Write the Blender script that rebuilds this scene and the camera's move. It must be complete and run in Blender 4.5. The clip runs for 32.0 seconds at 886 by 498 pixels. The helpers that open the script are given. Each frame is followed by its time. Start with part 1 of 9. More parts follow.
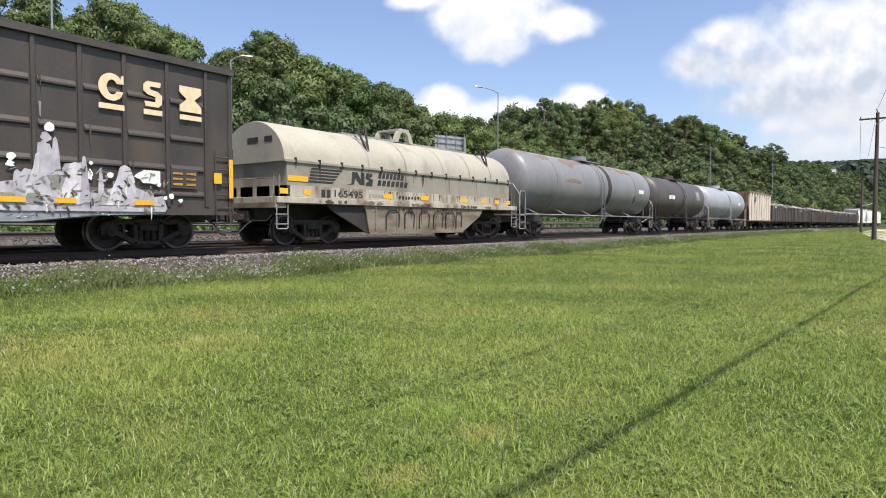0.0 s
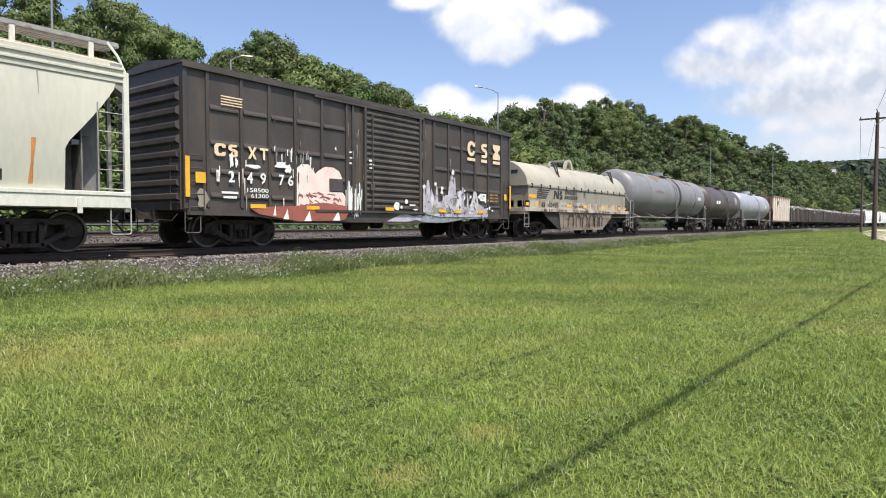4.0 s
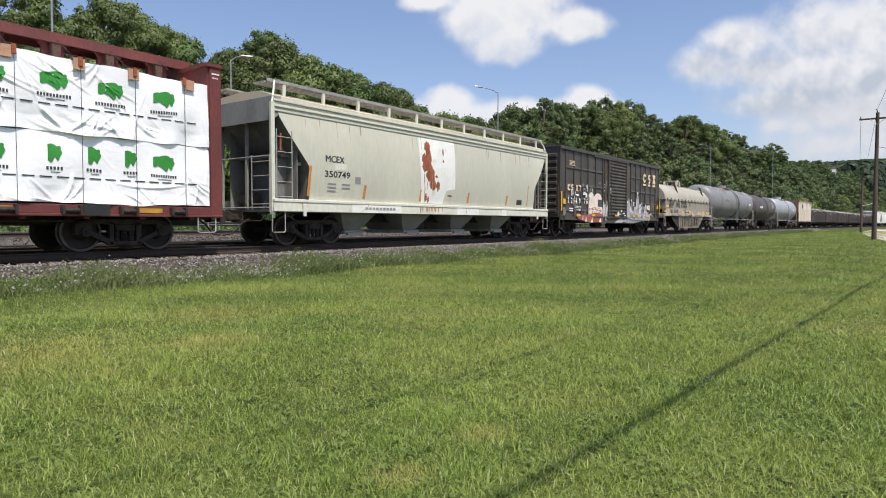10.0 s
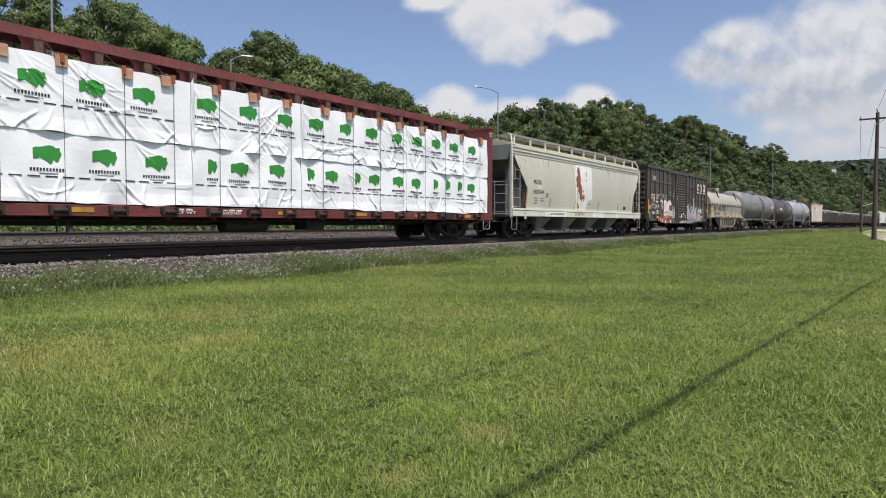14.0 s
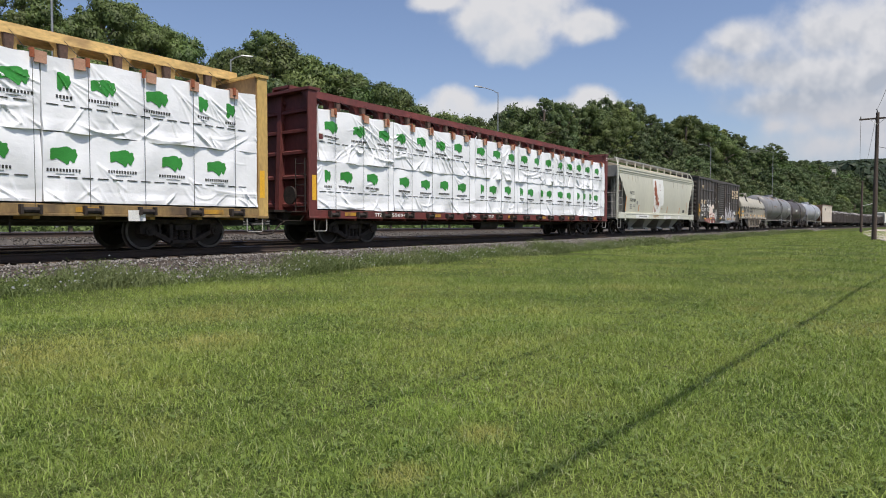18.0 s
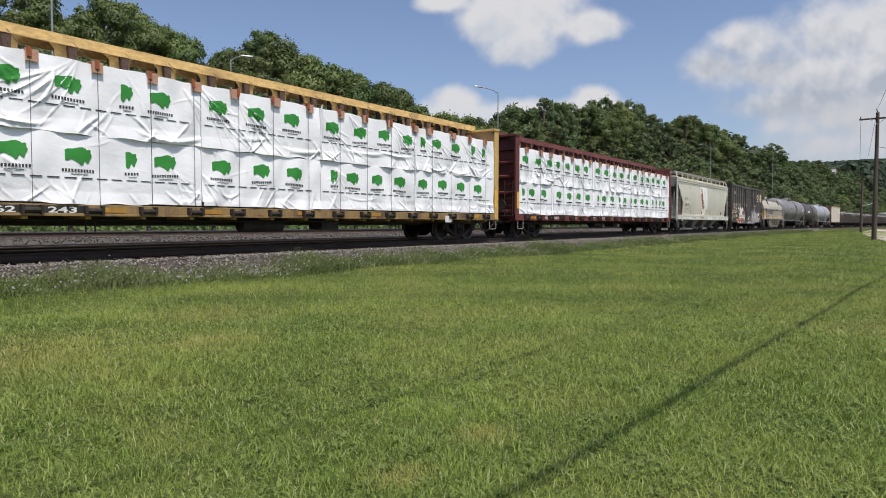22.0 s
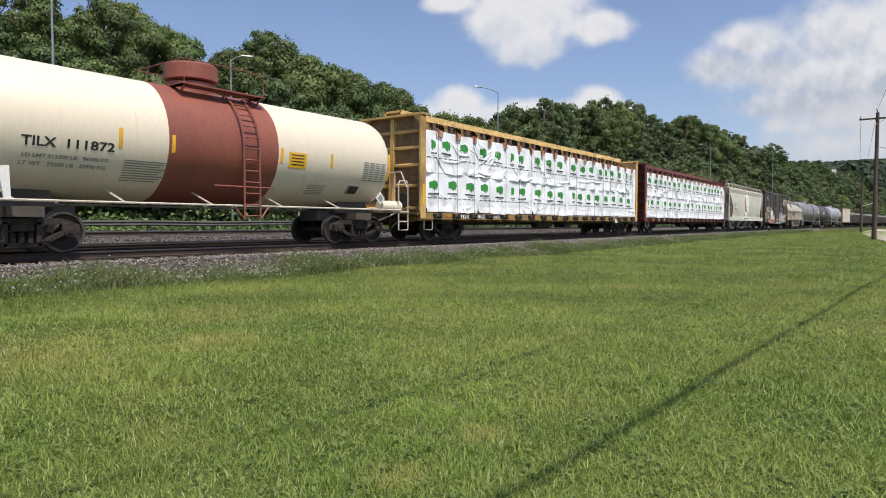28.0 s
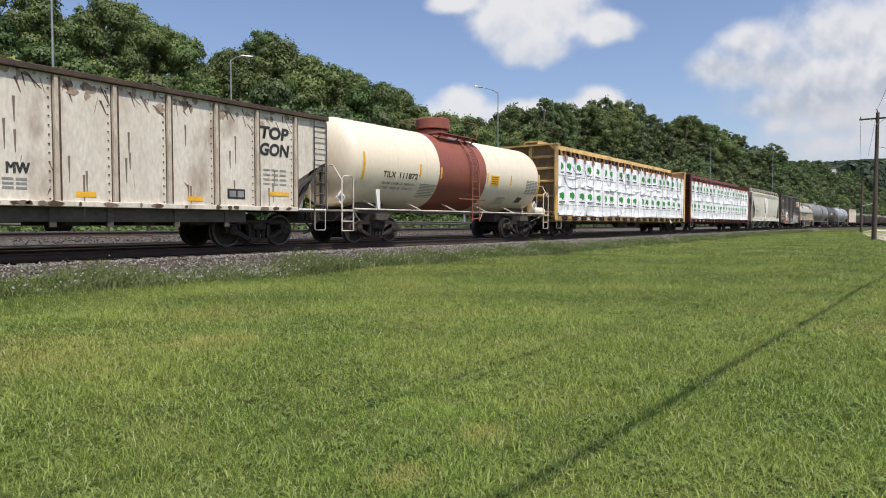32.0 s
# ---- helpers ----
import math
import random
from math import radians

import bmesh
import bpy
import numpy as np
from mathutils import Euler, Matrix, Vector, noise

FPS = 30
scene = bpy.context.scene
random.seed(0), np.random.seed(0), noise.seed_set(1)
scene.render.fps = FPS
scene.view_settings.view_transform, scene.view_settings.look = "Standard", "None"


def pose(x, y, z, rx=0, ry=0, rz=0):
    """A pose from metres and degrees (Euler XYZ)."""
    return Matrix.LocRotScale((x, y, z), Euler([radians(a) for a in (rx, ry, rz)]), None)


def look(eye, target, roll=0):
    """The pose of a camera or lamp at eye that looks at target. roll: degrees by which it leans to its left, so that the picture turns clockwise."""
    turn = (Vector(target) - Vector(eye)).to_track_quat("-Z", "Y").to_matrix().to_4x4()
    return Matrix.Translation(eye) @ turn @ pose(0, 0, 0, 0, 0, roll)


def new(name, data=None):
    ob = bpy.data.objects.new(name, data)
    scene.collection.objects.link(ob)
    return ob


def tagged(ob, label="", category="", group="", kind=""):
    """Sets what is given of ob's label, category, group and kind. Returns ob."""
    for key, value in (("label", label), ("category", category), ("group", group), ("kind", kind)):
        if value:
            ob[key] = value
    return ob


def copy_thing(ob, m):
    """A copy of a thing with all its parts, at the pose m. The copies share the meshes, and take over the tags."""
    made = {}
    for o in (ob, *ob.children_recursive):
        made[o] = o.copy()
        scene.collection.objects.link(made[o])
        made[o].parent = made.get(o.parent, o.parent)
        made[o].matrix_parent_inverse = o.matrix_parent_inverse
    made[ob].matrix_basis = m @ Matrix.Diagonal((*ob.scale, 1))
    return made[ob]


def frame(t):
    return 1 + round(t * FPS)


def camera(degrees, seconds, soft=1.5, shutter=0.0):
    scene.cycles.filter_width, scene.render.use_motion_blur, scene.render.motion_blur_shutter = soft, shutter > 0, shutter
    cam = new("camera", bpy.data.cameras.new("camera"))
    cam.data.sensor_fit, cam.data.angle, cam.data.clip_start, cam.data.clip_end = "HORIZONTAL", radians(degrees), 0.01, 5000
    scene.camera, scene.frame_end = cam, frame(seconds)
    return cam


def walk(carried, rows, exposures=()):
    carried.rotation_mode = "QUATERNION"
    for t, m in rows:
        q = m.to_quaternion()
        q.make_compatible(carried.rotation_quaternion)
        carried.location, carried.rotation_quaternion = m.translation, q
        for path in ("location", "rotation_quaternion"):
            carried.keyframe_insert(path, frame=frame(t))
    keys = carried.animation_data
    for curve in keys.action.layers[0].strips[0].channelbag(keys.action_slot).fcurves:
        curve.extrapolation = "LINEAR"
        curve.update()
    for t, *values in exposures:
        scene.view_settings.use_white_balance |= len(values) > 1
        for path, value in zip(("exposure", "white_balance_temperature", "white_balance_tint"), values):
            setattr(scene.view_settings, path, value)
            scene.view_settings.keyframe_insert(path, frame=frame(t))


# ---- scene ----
import itertools

from mathutils.geometry import tessellate_polygon

cam = camera(70.402, 32.0, soft=1.0)
CAMERA_POSE = Matrix.Translation((0, 0, 0.671)) @ Matrix.Rotation(radians(36.62 - 90), 4, "Z") @ pose(0, 0, 0, 90 - 2.369, 0, 0) @ pose(0, 0, 0, 0, 0, 0.122)
walk(cam, [(0, CAMERA_POSE), (32, CAMERA_POSE)], exposures=[(0, 0.38), (6, 0.36), (9, 0.18), (13, -0.07), (17, -0.16), (23, -0.21), (28, -0.04), (32, -0.02)])

# ---- world and sun ----
SUN_EL, SUN_AZ = radians(63), math.atan2(-0.93, -0.36)   # direction towards the sun, from +x
world = bpy.data.worlds.new("sky")
scene.world = world
world.use_nodes = True
wn = world.node_tree.nodes
sky = wn.new("ShaderNodeTexSky")
sky.sky_type, sky.sun_disc = "NISHITA", False
sky.sun_elevation, sky.sun_rotation = SUN_EL, math.pi / 2 - SUN_AZ
sky.air_density, sky.dust_density, sky.ozone_density = 1.0, 1.7, 2.6
wn["Background"].inputs[1].default_value = 0.15
tint = wn.new("ShaderNodeMix")
tint.data_type, tint.blend_type = "RGBA", "MULTIPLY"
tint.inputs[0].default_value, tint.inputs[7].default_value = 1.0, (1.05, 0.99, 1.03, 1)
world.node_tree.links.new(sky.outputs[0], tint.inputs[6])
world.node_tree.links.new(tint.outputs[2], wn["Background"].inputs[0])
sun = new("sun", bpy.data.lights.new("sun", "SUN"))
sun.data.energy, sun.data.angle, sun.data.color = 4.9, radians(0.53), (1.0, 0.935, 0.83)
SUN_DIR = Vector((math.cos(SUN_EL) * math.cos(SUN_AZ), math.cos(SUN_EL) * math.sin(SUN_AZ), math.sin(SUN_EL)))
sun.matrix_world = look(SUN_DIR * 50, (0, 0, 0))


# ---- materials ----
def mat(name, c1, c2=None, scale=3.0, rough=0.7, metal=0.0, bump=0.0, stretch=(1, 1, 1), fine=40.0, fine_amt=0.15, grime=None, grime_amt=0.0, grime_scale=1.2, island=0.0, coord="Object", spec=0.5):
    """Paint or surface with a broad variation from c1 to c2, a fine grain, streaks of grime and a bump."""
    m = bpy.data.materials.new(name)
    m.use_nodes = True
    nt = m.node_tree
    nd, ln = nt.nodes, nt.links
    b = nd["Principled BSDF"]
    b.inputs["Roughness"].default_value, b.inputs["Metallic"].default_value = rough, metal
    b.inputs["Specular IOR Level"].default_value = spec
    tc = nd.new("ShaderNodeTexCoord")
    mp = nd.new("ShaderNodeMapping")
    mp.inputs["Scale"].default_value = stretch
    ln.new(tc.outputs[coord], mp.inputs[0])

    def noise_tex(s, detail=4.0, src=None):
        n = nd.new("ShaderNodeTexNoise")
        n.inputs["Scale"].default_value, n.inputs["Detail"].default_value = s, detail
        ln.new((src or mp).outputs[0], n.inputs["Vector"])
        return n

    def mix(fac, a, c, kind="MIX"):
        x = nd.new("ShaderNodeMix")
        x.data_type, x.blend_type = "RGBA", kind
        for sock, v in ((x.inputs[0], fac), (x.inputs[6], a), (x.inputs[7], c)):
            if isinstance(v, (tuple, float, int)):
                sock.default_value = (*v, 1) if isinstance(v, tuple) else v
            else:
                ln.new(v, sock)
        return x.outputs[2]

    def ramp(src, lo, hi, a=0.0, c=1.0):
        r = nd.new("ShaderNodeMapRange")
        r.inputs[1].default_value, r.inputs[2].default_value, r.inputs[3].default_value, r.inputs[4].default_value = lo, hi, a, c
        ln.new(src, r.inputs[0])
        return r.outputs[0]

    big = noise_tex(scale)
    col = mix(ramp(big.outputs[0], 0.35, 0.65), c1, c2 or tuple(v * 0.8 for v in c1))
    grain = noise_tex(fine, 3.0)
    if fine_amt:
        col = mix(1.0, col, mix(ramp(grain.outputs[0], 0.3, 0.7), tuple([1 - fine_amt] * 3), tuple([1 + fine_amt] * 3)), "MULTIPLY")
    if grime:
        g = noise_tex(grime_scale, 8.0)
        col = mix(ramp(g.outputs[0], 0.62 - grime_amt * 0.3, 0.78 - grime_amt * 0.3, 0, 0.9), col, grime)
    if island:
        geo = nd.new("ShaderNodeNewGeometry")
        col = mix(1.0, col, mix(geo.outputs["Random Per Island"], tuple([1 - island] * 3), tuple([1 + island] * 3)), "MULTIPLY")
    ln.new(col, b.inputs["Base Color"])
    if bump:
        bp = nd.new("ShaderNodeBump")
        bp.inputs["Strength"].default_value, bp.inputs["Distance"].default_value = bump, 0.02
        ln.new(grain.outputs[0], bp.inputs["Height"])
        ln.new(bp.outputs[0], b.inputs["Normal"])
    return m


RUST = (0.16, 0.07, 0.035)
M = {
    # soil colour kept dark so gaps between blades read as shaded depth
    "lawn": mat("lawn_soil", (0.050, 0.072, 0.017), (0.075, 0.088, 0.026), 0.8, 0.95, bump=0.6, fine=25, fine_amt=0.5, grime=(0.11, 0.088, 0.042), grime_amt=0.0, grime_scale=0.5, spec=0.1),
    "ballast": mat("ballast_stone", (0.225, 0.21, 0.195), (0.13, 0.117, 0.108), 9.0, 0.95, bump=0.9, fine=26, fine_amt=0.5, spec=0.2, island=0.35),
    "farballast": mat("dull_ballast_stone", (0.135, 0.122, 0.11), (0.075, 0.067, 0.06), 9.0, 0.95, bump=0.9, fine=26, fine_amt=0.5, spec=0.2, island=0.35),
    "rail": mat("rail_steel", (0.035, 0.026, 0.022), (0.055, 0.036, 0.028), 2.0, 0.75, 0.2),
    "railhead": mat("polished_railhead", (0.42, 0.42, 0.43), (0.3, 0.29, 0.28), 4.0, 0.25, 1.0),
    "tie": mat("creosoted_tie", (0.065, 0.047, 0.034), (0.11, 0.078, 0.053), 3.0, 0.9, bump=0.4, island=0.3),
    "wheel": mat("wheel_iron", (0.016, 0.013, 0.0115), (0.030, 0.022, 0.019), 4.0, 0.75, 0.1),
    "tread": mat("worn_tread", (0.12, 0.11, 0.105), (0.06, 0.05, 0.045), 4.0, 0.5, 0.6),
    "truck": mat("truck_iron", (0.018, 0.014, 0.0125), (0.042, 0.030, 0.024), 5.0, 0.8, 0.1, bump=0.2, fine=20, fine_amt=0.35),
    "black": mat("underframe_black", (0.022, 0.020, 0.019), (0.042, 0.037, 0.034), 3.0, 0.8, bump=0.1),
    "box": mat("boxcar_brown_black", (0.046, 0.039, 0.035), (0.072, 0.060, 0.051), 1.2, 0.5, 0, 0.05, (1, 1, 0.4), 30, 0.12, (0.095, 0.070, 0.050), 0.25, 0.9),
    "boxdoor": mat("boxcar_door", (0.050, 0.043, 0.039), (0.074, 0.063, 0.055), 1.2, 0.55, 0, 0.05, (1, 1, 0.5), 30, 0.10, (0.09, 0.07, 0.055), 0.2, 0.8),
    "hood": mat("hood_cream", (0.40, 0.375, 0.30), (0.345, 0.325, 0.265), 0.8, 0.5, 0, 0.03, (1, 1, 0.5), 12, 0.06, (0.25, 0.22, 0.17), 0.14, 1.1),
    # the hood's own paint, darkened for its less-lit, dirtier lower side
    "hoodgrey": mat("hood_grey", (0.32, 0.295, 0.235), (0.265, 0.245, 0.198), 1.0, 0.55, 0, 0.03, (1, 1, 0.5), 14, 0.08, (0.19, 0.16, 0.12), 0.2, 1.2),
    "coil": mat("coil_frame_grey", (0.24, 0.205, 0.155), (0.16, 0.13, 0.10), 1.5, 0.7, 0, 0.06, (0.5, 1, 2.2), 16, 0.18, (0.12, 0.078, 0.052), 0.35, 1.5),
    "coilcream": mat("coil_deck_cream", (0.46, 0.425, 0.35), (0.34, 0.305, 0.25), 2.0, 0.7, 0, 0.06, (1, 1, 0.3), 16, 0.15, (0.15, 0.085, 0.05), 0.38, 2.2),
    "hopper": mat("hopper_sage", (0.55, 0.54, 0.44), (0.48, 0.475, 0.395), 0.5, 0.5, 0, 0.02, (1, 1, 0.3), 10, 0.05, (0.40, 0.40, 0.32), -0.05, 0.8),
    "hoppergrey": mat("hopper_grey", (0.27, 0.27, 0.25), (0.20, 0.20, 0.185), 1.2, 0.65, 0, 0.04, (1, 1, 0.4), 14, 0.1, RUST, -0.15, 1.5),
    # the shade below the roof overhang is put into this darker grey
    "hoppershade": mat("grimy_hopper_end", (0.20, 0.20, 0.185), (0.13, 0.128, 0.118), 1.0, 0.75, 0, 0.04, (1, 1, 0.4), 14, 0.15, (0.075, 0.06, 0.048), 0.15, 1.3),
    "sill": mat("hopper_sill_white", (0.66, 0.66, 0.56), (0.58, 0.58, 0.5), 1.0, 0.55, 0, 0.03, (1, 1, 0.4), 14, 0.08, (0.30, 0.2, 0.12), -0.1, 1.2),
    "hoproof": mat("hopper_roof_tan", (0.60, 0.50, 0.34), (0.52, 0.45, 0.33), 1.2, 0.7, fine_amt=0.1),
    "steelgrey": mat("weathered_steel", (0.36, 0.35, 0.32), (0.26, 0.25, 0.23), 3.0, 0.55, 0.2, grime=RUST, grime_amt=-0.05, grime_scale=4),
    "maroon": mat("maroon_paint", (0.15, 0.035, 0.03), (0.11, 0.028, 0.025), 1.5, 0.65, 0, 0.05, (1, 1, 0.4), 14, 0.15, (0.07, 0.03, 0.025), 0.1, 1.2),
    "yellow": mat("railcar_yellow", (0.56, 0.37, 0.12), (0.46, 0.30, 0.11), 1.5, 0.6, 0, 0.04, (1, 1, 0.4), 14, 0.15, (0.20, 0.11, 0.05), 0.25, 1.5),
    "yellowsill": mat("dirty_yellow_sill", (0.30, 0.20, 0.075), (0.20, 0.13, 0.06), 2.0, 0.75, 0, 0.06, (1, 1, 0.5), 14, 0.2, (0.08, 0.055, 0.04), 0.3, 1.6),
    "yellowwood": mat("sun_bleached_yellow", (0.62, 0.42, 0.16), (0.48, 0.32, 0.12), 2.5, 0.7, 0, 0.1, (0.4, 1, 1), 18, 0.2, (0.25, 0.15, 0.07), 0.1, 2.0),
    "wrap": mat("white_lumber_wrap", (0.875, 0.885, 0.905), (0.84, 0.85, 0.875), 1.0, 0.34, 0, 0.35, (1, 1, 1.6), 6.0, 0.02),
    "protector": mat("faded_protector_plate", (0.50, 0.29, 0.20), (0.42, 0.23, 0.15), 6.0, 0.7),
    "green": mat("wrap_green", (0.035, 0.26, 0.035), (0.03, 0.22, 0.03), 2.0, 0.45),
    "wrapblack": mat("wrap_black_print", (0.03, 0.03, 0.03), (0.05, 0.05, 0.05), 2.0, 0.5),
    "tank_cream": mat("tank_cream", (0.745, 0.655, 0.51), (0.71, 0.63, 0.50), 0.5, 0.38, 0, 0.01, (1, 1, 0.5), 10, 0.04, (0.45, 0.38, 0.28), -0.15, 0.8),
    "tank_red": mat("tank_red_band", (0.27, 0.085, 0.055), (0.22, 0.07, 0.048), 1.0, 0.5, 0, 0.02, (1, 1, 0.5), 12, 0.1),
    "tank_grey": mat("tank_grey", (0.215, 0.215, 0.222), (0.165, 0.162, 0.163), 0.7, 0.45, 0, 0.03, (1, 1, 0.4), 12, 0.1, (0.17, 0.12, 0.09), 0.0, 0.7),
    "tank_brown": mat("tank_brown_black", (0.06, 0.052, 0.05), (0.09, 0.075, 0.07), 0.8, 0.5, 0, 0.03, (1, 1, 0.4), 12, 0.12),
    "tank_silver": mat("tank_silver_grey", (0.34, 0.355, 0.39), (0.28, 0.29, 0.315), 0.8, 0.42, 0.1, 0.03, (1, 1, 0.4), 12, 0.08),
    "gon_cream": mat("gondola_cream", (0.66, 0.61, 0.525), (0.57, 0.52, 0.44), 1.2, 0.7, 0, 0.04, (1, 1, 0.35), 16, 0.12, (0.26, 0.19, 0.14), 0.16, 1.6),
    "gon_black": mat("gondola_black", (0.05, 0.043, 0.04), (0.085, 0.068, 0.06), 1.4, 0.75, 0, 0.05, (1, 1, 0.3), 12, 0.2, (0.12, 0.08, 0.06), 0.05, 1.2),
    "beige": mat("ribbed_beige_paint", (0.24, 0.15, 0.095), (0.17, 0.105, 0.07), 1.5, 0.7, 0, 0.05, (1, 1, 0.3), 12, 0.15, (0.20, 0.11, 0.07), 0.15, 1.5),
    "white": mat("white_paint", (0.78, 0.78, 0.75), (0.70, 0.70, 0.67), 2.0, 0.5, grime=(0.5, 0.48, 0.43), grime_amt=0.0, grime_scale=2.5),
    "dirtywhite": mat("rust_dusted_white_paint", (0.60, 0.55, 0.48), (0.46, 0.40, 0.34), 2.5, 0.6, 0, 0.03, (1, 1, 1), 14, 0.15, (0.24, 0.14, 0.09), 0.1, 3.0),
    "letter": mat("cream_lettering", (0.80, 0.64, 0.42), (0.72, 0.56, 0.35), 5.0, 0.55, fine=8, fine_amt=0.08, grime=(0.40, 0.19, 0.08), grime_amt=-0.02, grime_scale=2.6),
    "ink": mat("black_lettering", (0.02, 0.02, 0.02), (0.035, 0.035, 0.035), 3.0, 0.5),
    "greyink": mat("grey_lettering", (0.20, 0.20, 0.19), (0.28, 0.28, 0.26), 3.0, 0.6),
    "reflex": mat("reflective_yellow", (0.80, 0.45, 0.03), (0.72, 0.38, 0.03), 3.0, 0.4, grime=(0.4, 0.2, 0.05), grime_amt=-0.05, grime_scale=3),
    "reflexdull": mat("grimy_reflective_yellow", (0.50, 0.27, 0.03), (0.36, 0.19, 0.035), 3.0, 0.55, grime=(0.14, 0.08, 0.04), grime_amt=0.15, grime_scale=5),
    "orange": mat("rusty_orange_marker", (0.55, 0.24, 0.06), (0.42, 0.17, 0.05), 3.0, 0.6),
    "rust": mat("rust", (0.30, 0.09, 0.04), (0.20, 0.06, 0.03), 4.0, 0.9, fine=20, fine_amt=0.3),
    "ruststreak": mat("thin_orange_rust_run", (0.46, 0.31, 0.18), (0.40, 0.25, 0.13), 5.0, 0.7, fine=12, fine_amt=0.2),
    "rustdark": mat("dark_rust", (0.10, 0.055, 0.038), (0.065, 0.04, 0.03), 4.0, 0.9, fine=20, fine_amt=0.35),
    "silver": mat("silver_lilac_spray_paint", (0.50, 0.48, 0.51), (0.35, 0.33, 0.37), 2.8, 0.55, 0, 0.0, (1, 1, 0.7), 7, 0.14, (0.24, 0.21, 0.21), 0.0, 2.6),
    "sprayed": mat("thin_white_spray_paint", (0.64, 0.63, 0.64), (0.46, 0.44, 0.47), 3.2, 0.6, 0, 0.0, (1, 1, 0.6), 9, 0.14, (0.20, 0.18, 0.18), 0.0, 3.0),
    "faintrust": mat("thin_rust_stain", (0.20, 0.14, 0.105), (0.16, 0.125, 0.105), 3.0, 0.7),
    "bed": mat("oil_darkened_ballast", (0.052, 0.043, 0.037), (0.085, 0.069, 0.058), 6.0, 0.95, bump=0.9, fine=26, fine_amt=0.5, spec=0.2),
    "pink": mat("pink_spray_paint", (0.74, 0.60, 0.52), (0.76, 0.70, 0.64), 2.0, 0.6),
    "redspray": mat("red_spray_paint", (0.33, 0.10, 0.075), (0.27, 0.085, 0.06), 2.0, 0.6),
    "lamp_pole": mat("galvanised_pole", (0.34, 0.35, 0.355), (0.28, 0.285, 0.29), 3.0, 0.5, 0.5),
    "wood_pole": mat("dark_treated_pole", (0.06, 0.045, 0.036), (0.10, 0.075, 0.058), 2.0, 0.9, 0, 0.3, (1, 1, 0.08), 30, 0.3),
    "wire": mat("black_cable", (0.03, 0.03, 0.03), (0.045, 0.045, 0.045), 2.0, 0.6),
    "concrete": mat("pale_dusty_concrete", (0.48, 0.42, 0.35), (0.40, 0.35, 0.30), 0.3, 0.9, bump=0.2),
    "asphalt": mat("grey_asphalt", (0.07, 0.07, 0.07), (0.055, 0.055, 0.056), 0.5, 0.9, bump=0.3),
    "bark": mat("bark", (0.11, 0.085, 0.065), (0.16, 0.13, 0.10), 1.0, 0.95, 0, 0.5, (1, 1, 0.2), 12, 0.3),
    "signback": mat("aluminium_sign_back", (0.42, 0.43, 0.43), (0.34, 0.345, 0.35), 1.5, 0.5, 0.5, fine=12, fine_amt=0.1),
    "deadwood": mat("grey_dead_wood", (0.30, 0.27, 0.24), (0.22, 0.20, 0.175), 2.0, 0.9, fine=20, fine_amt=0.2),
    "stone": mat("scrap_and_stone", (0.17, 0.162, 0.155), (0.25, 0.24, 0.23), 2.0, 0.9, 0, 0.4, fine=8, fine_amt=0.4, island=0.5),
    "guard": mat("dull_guard_rail", (0.09, 0.088, 0.082), (0.06, 0.057, 0.054), 2.0, 0.9, 0.0),
}


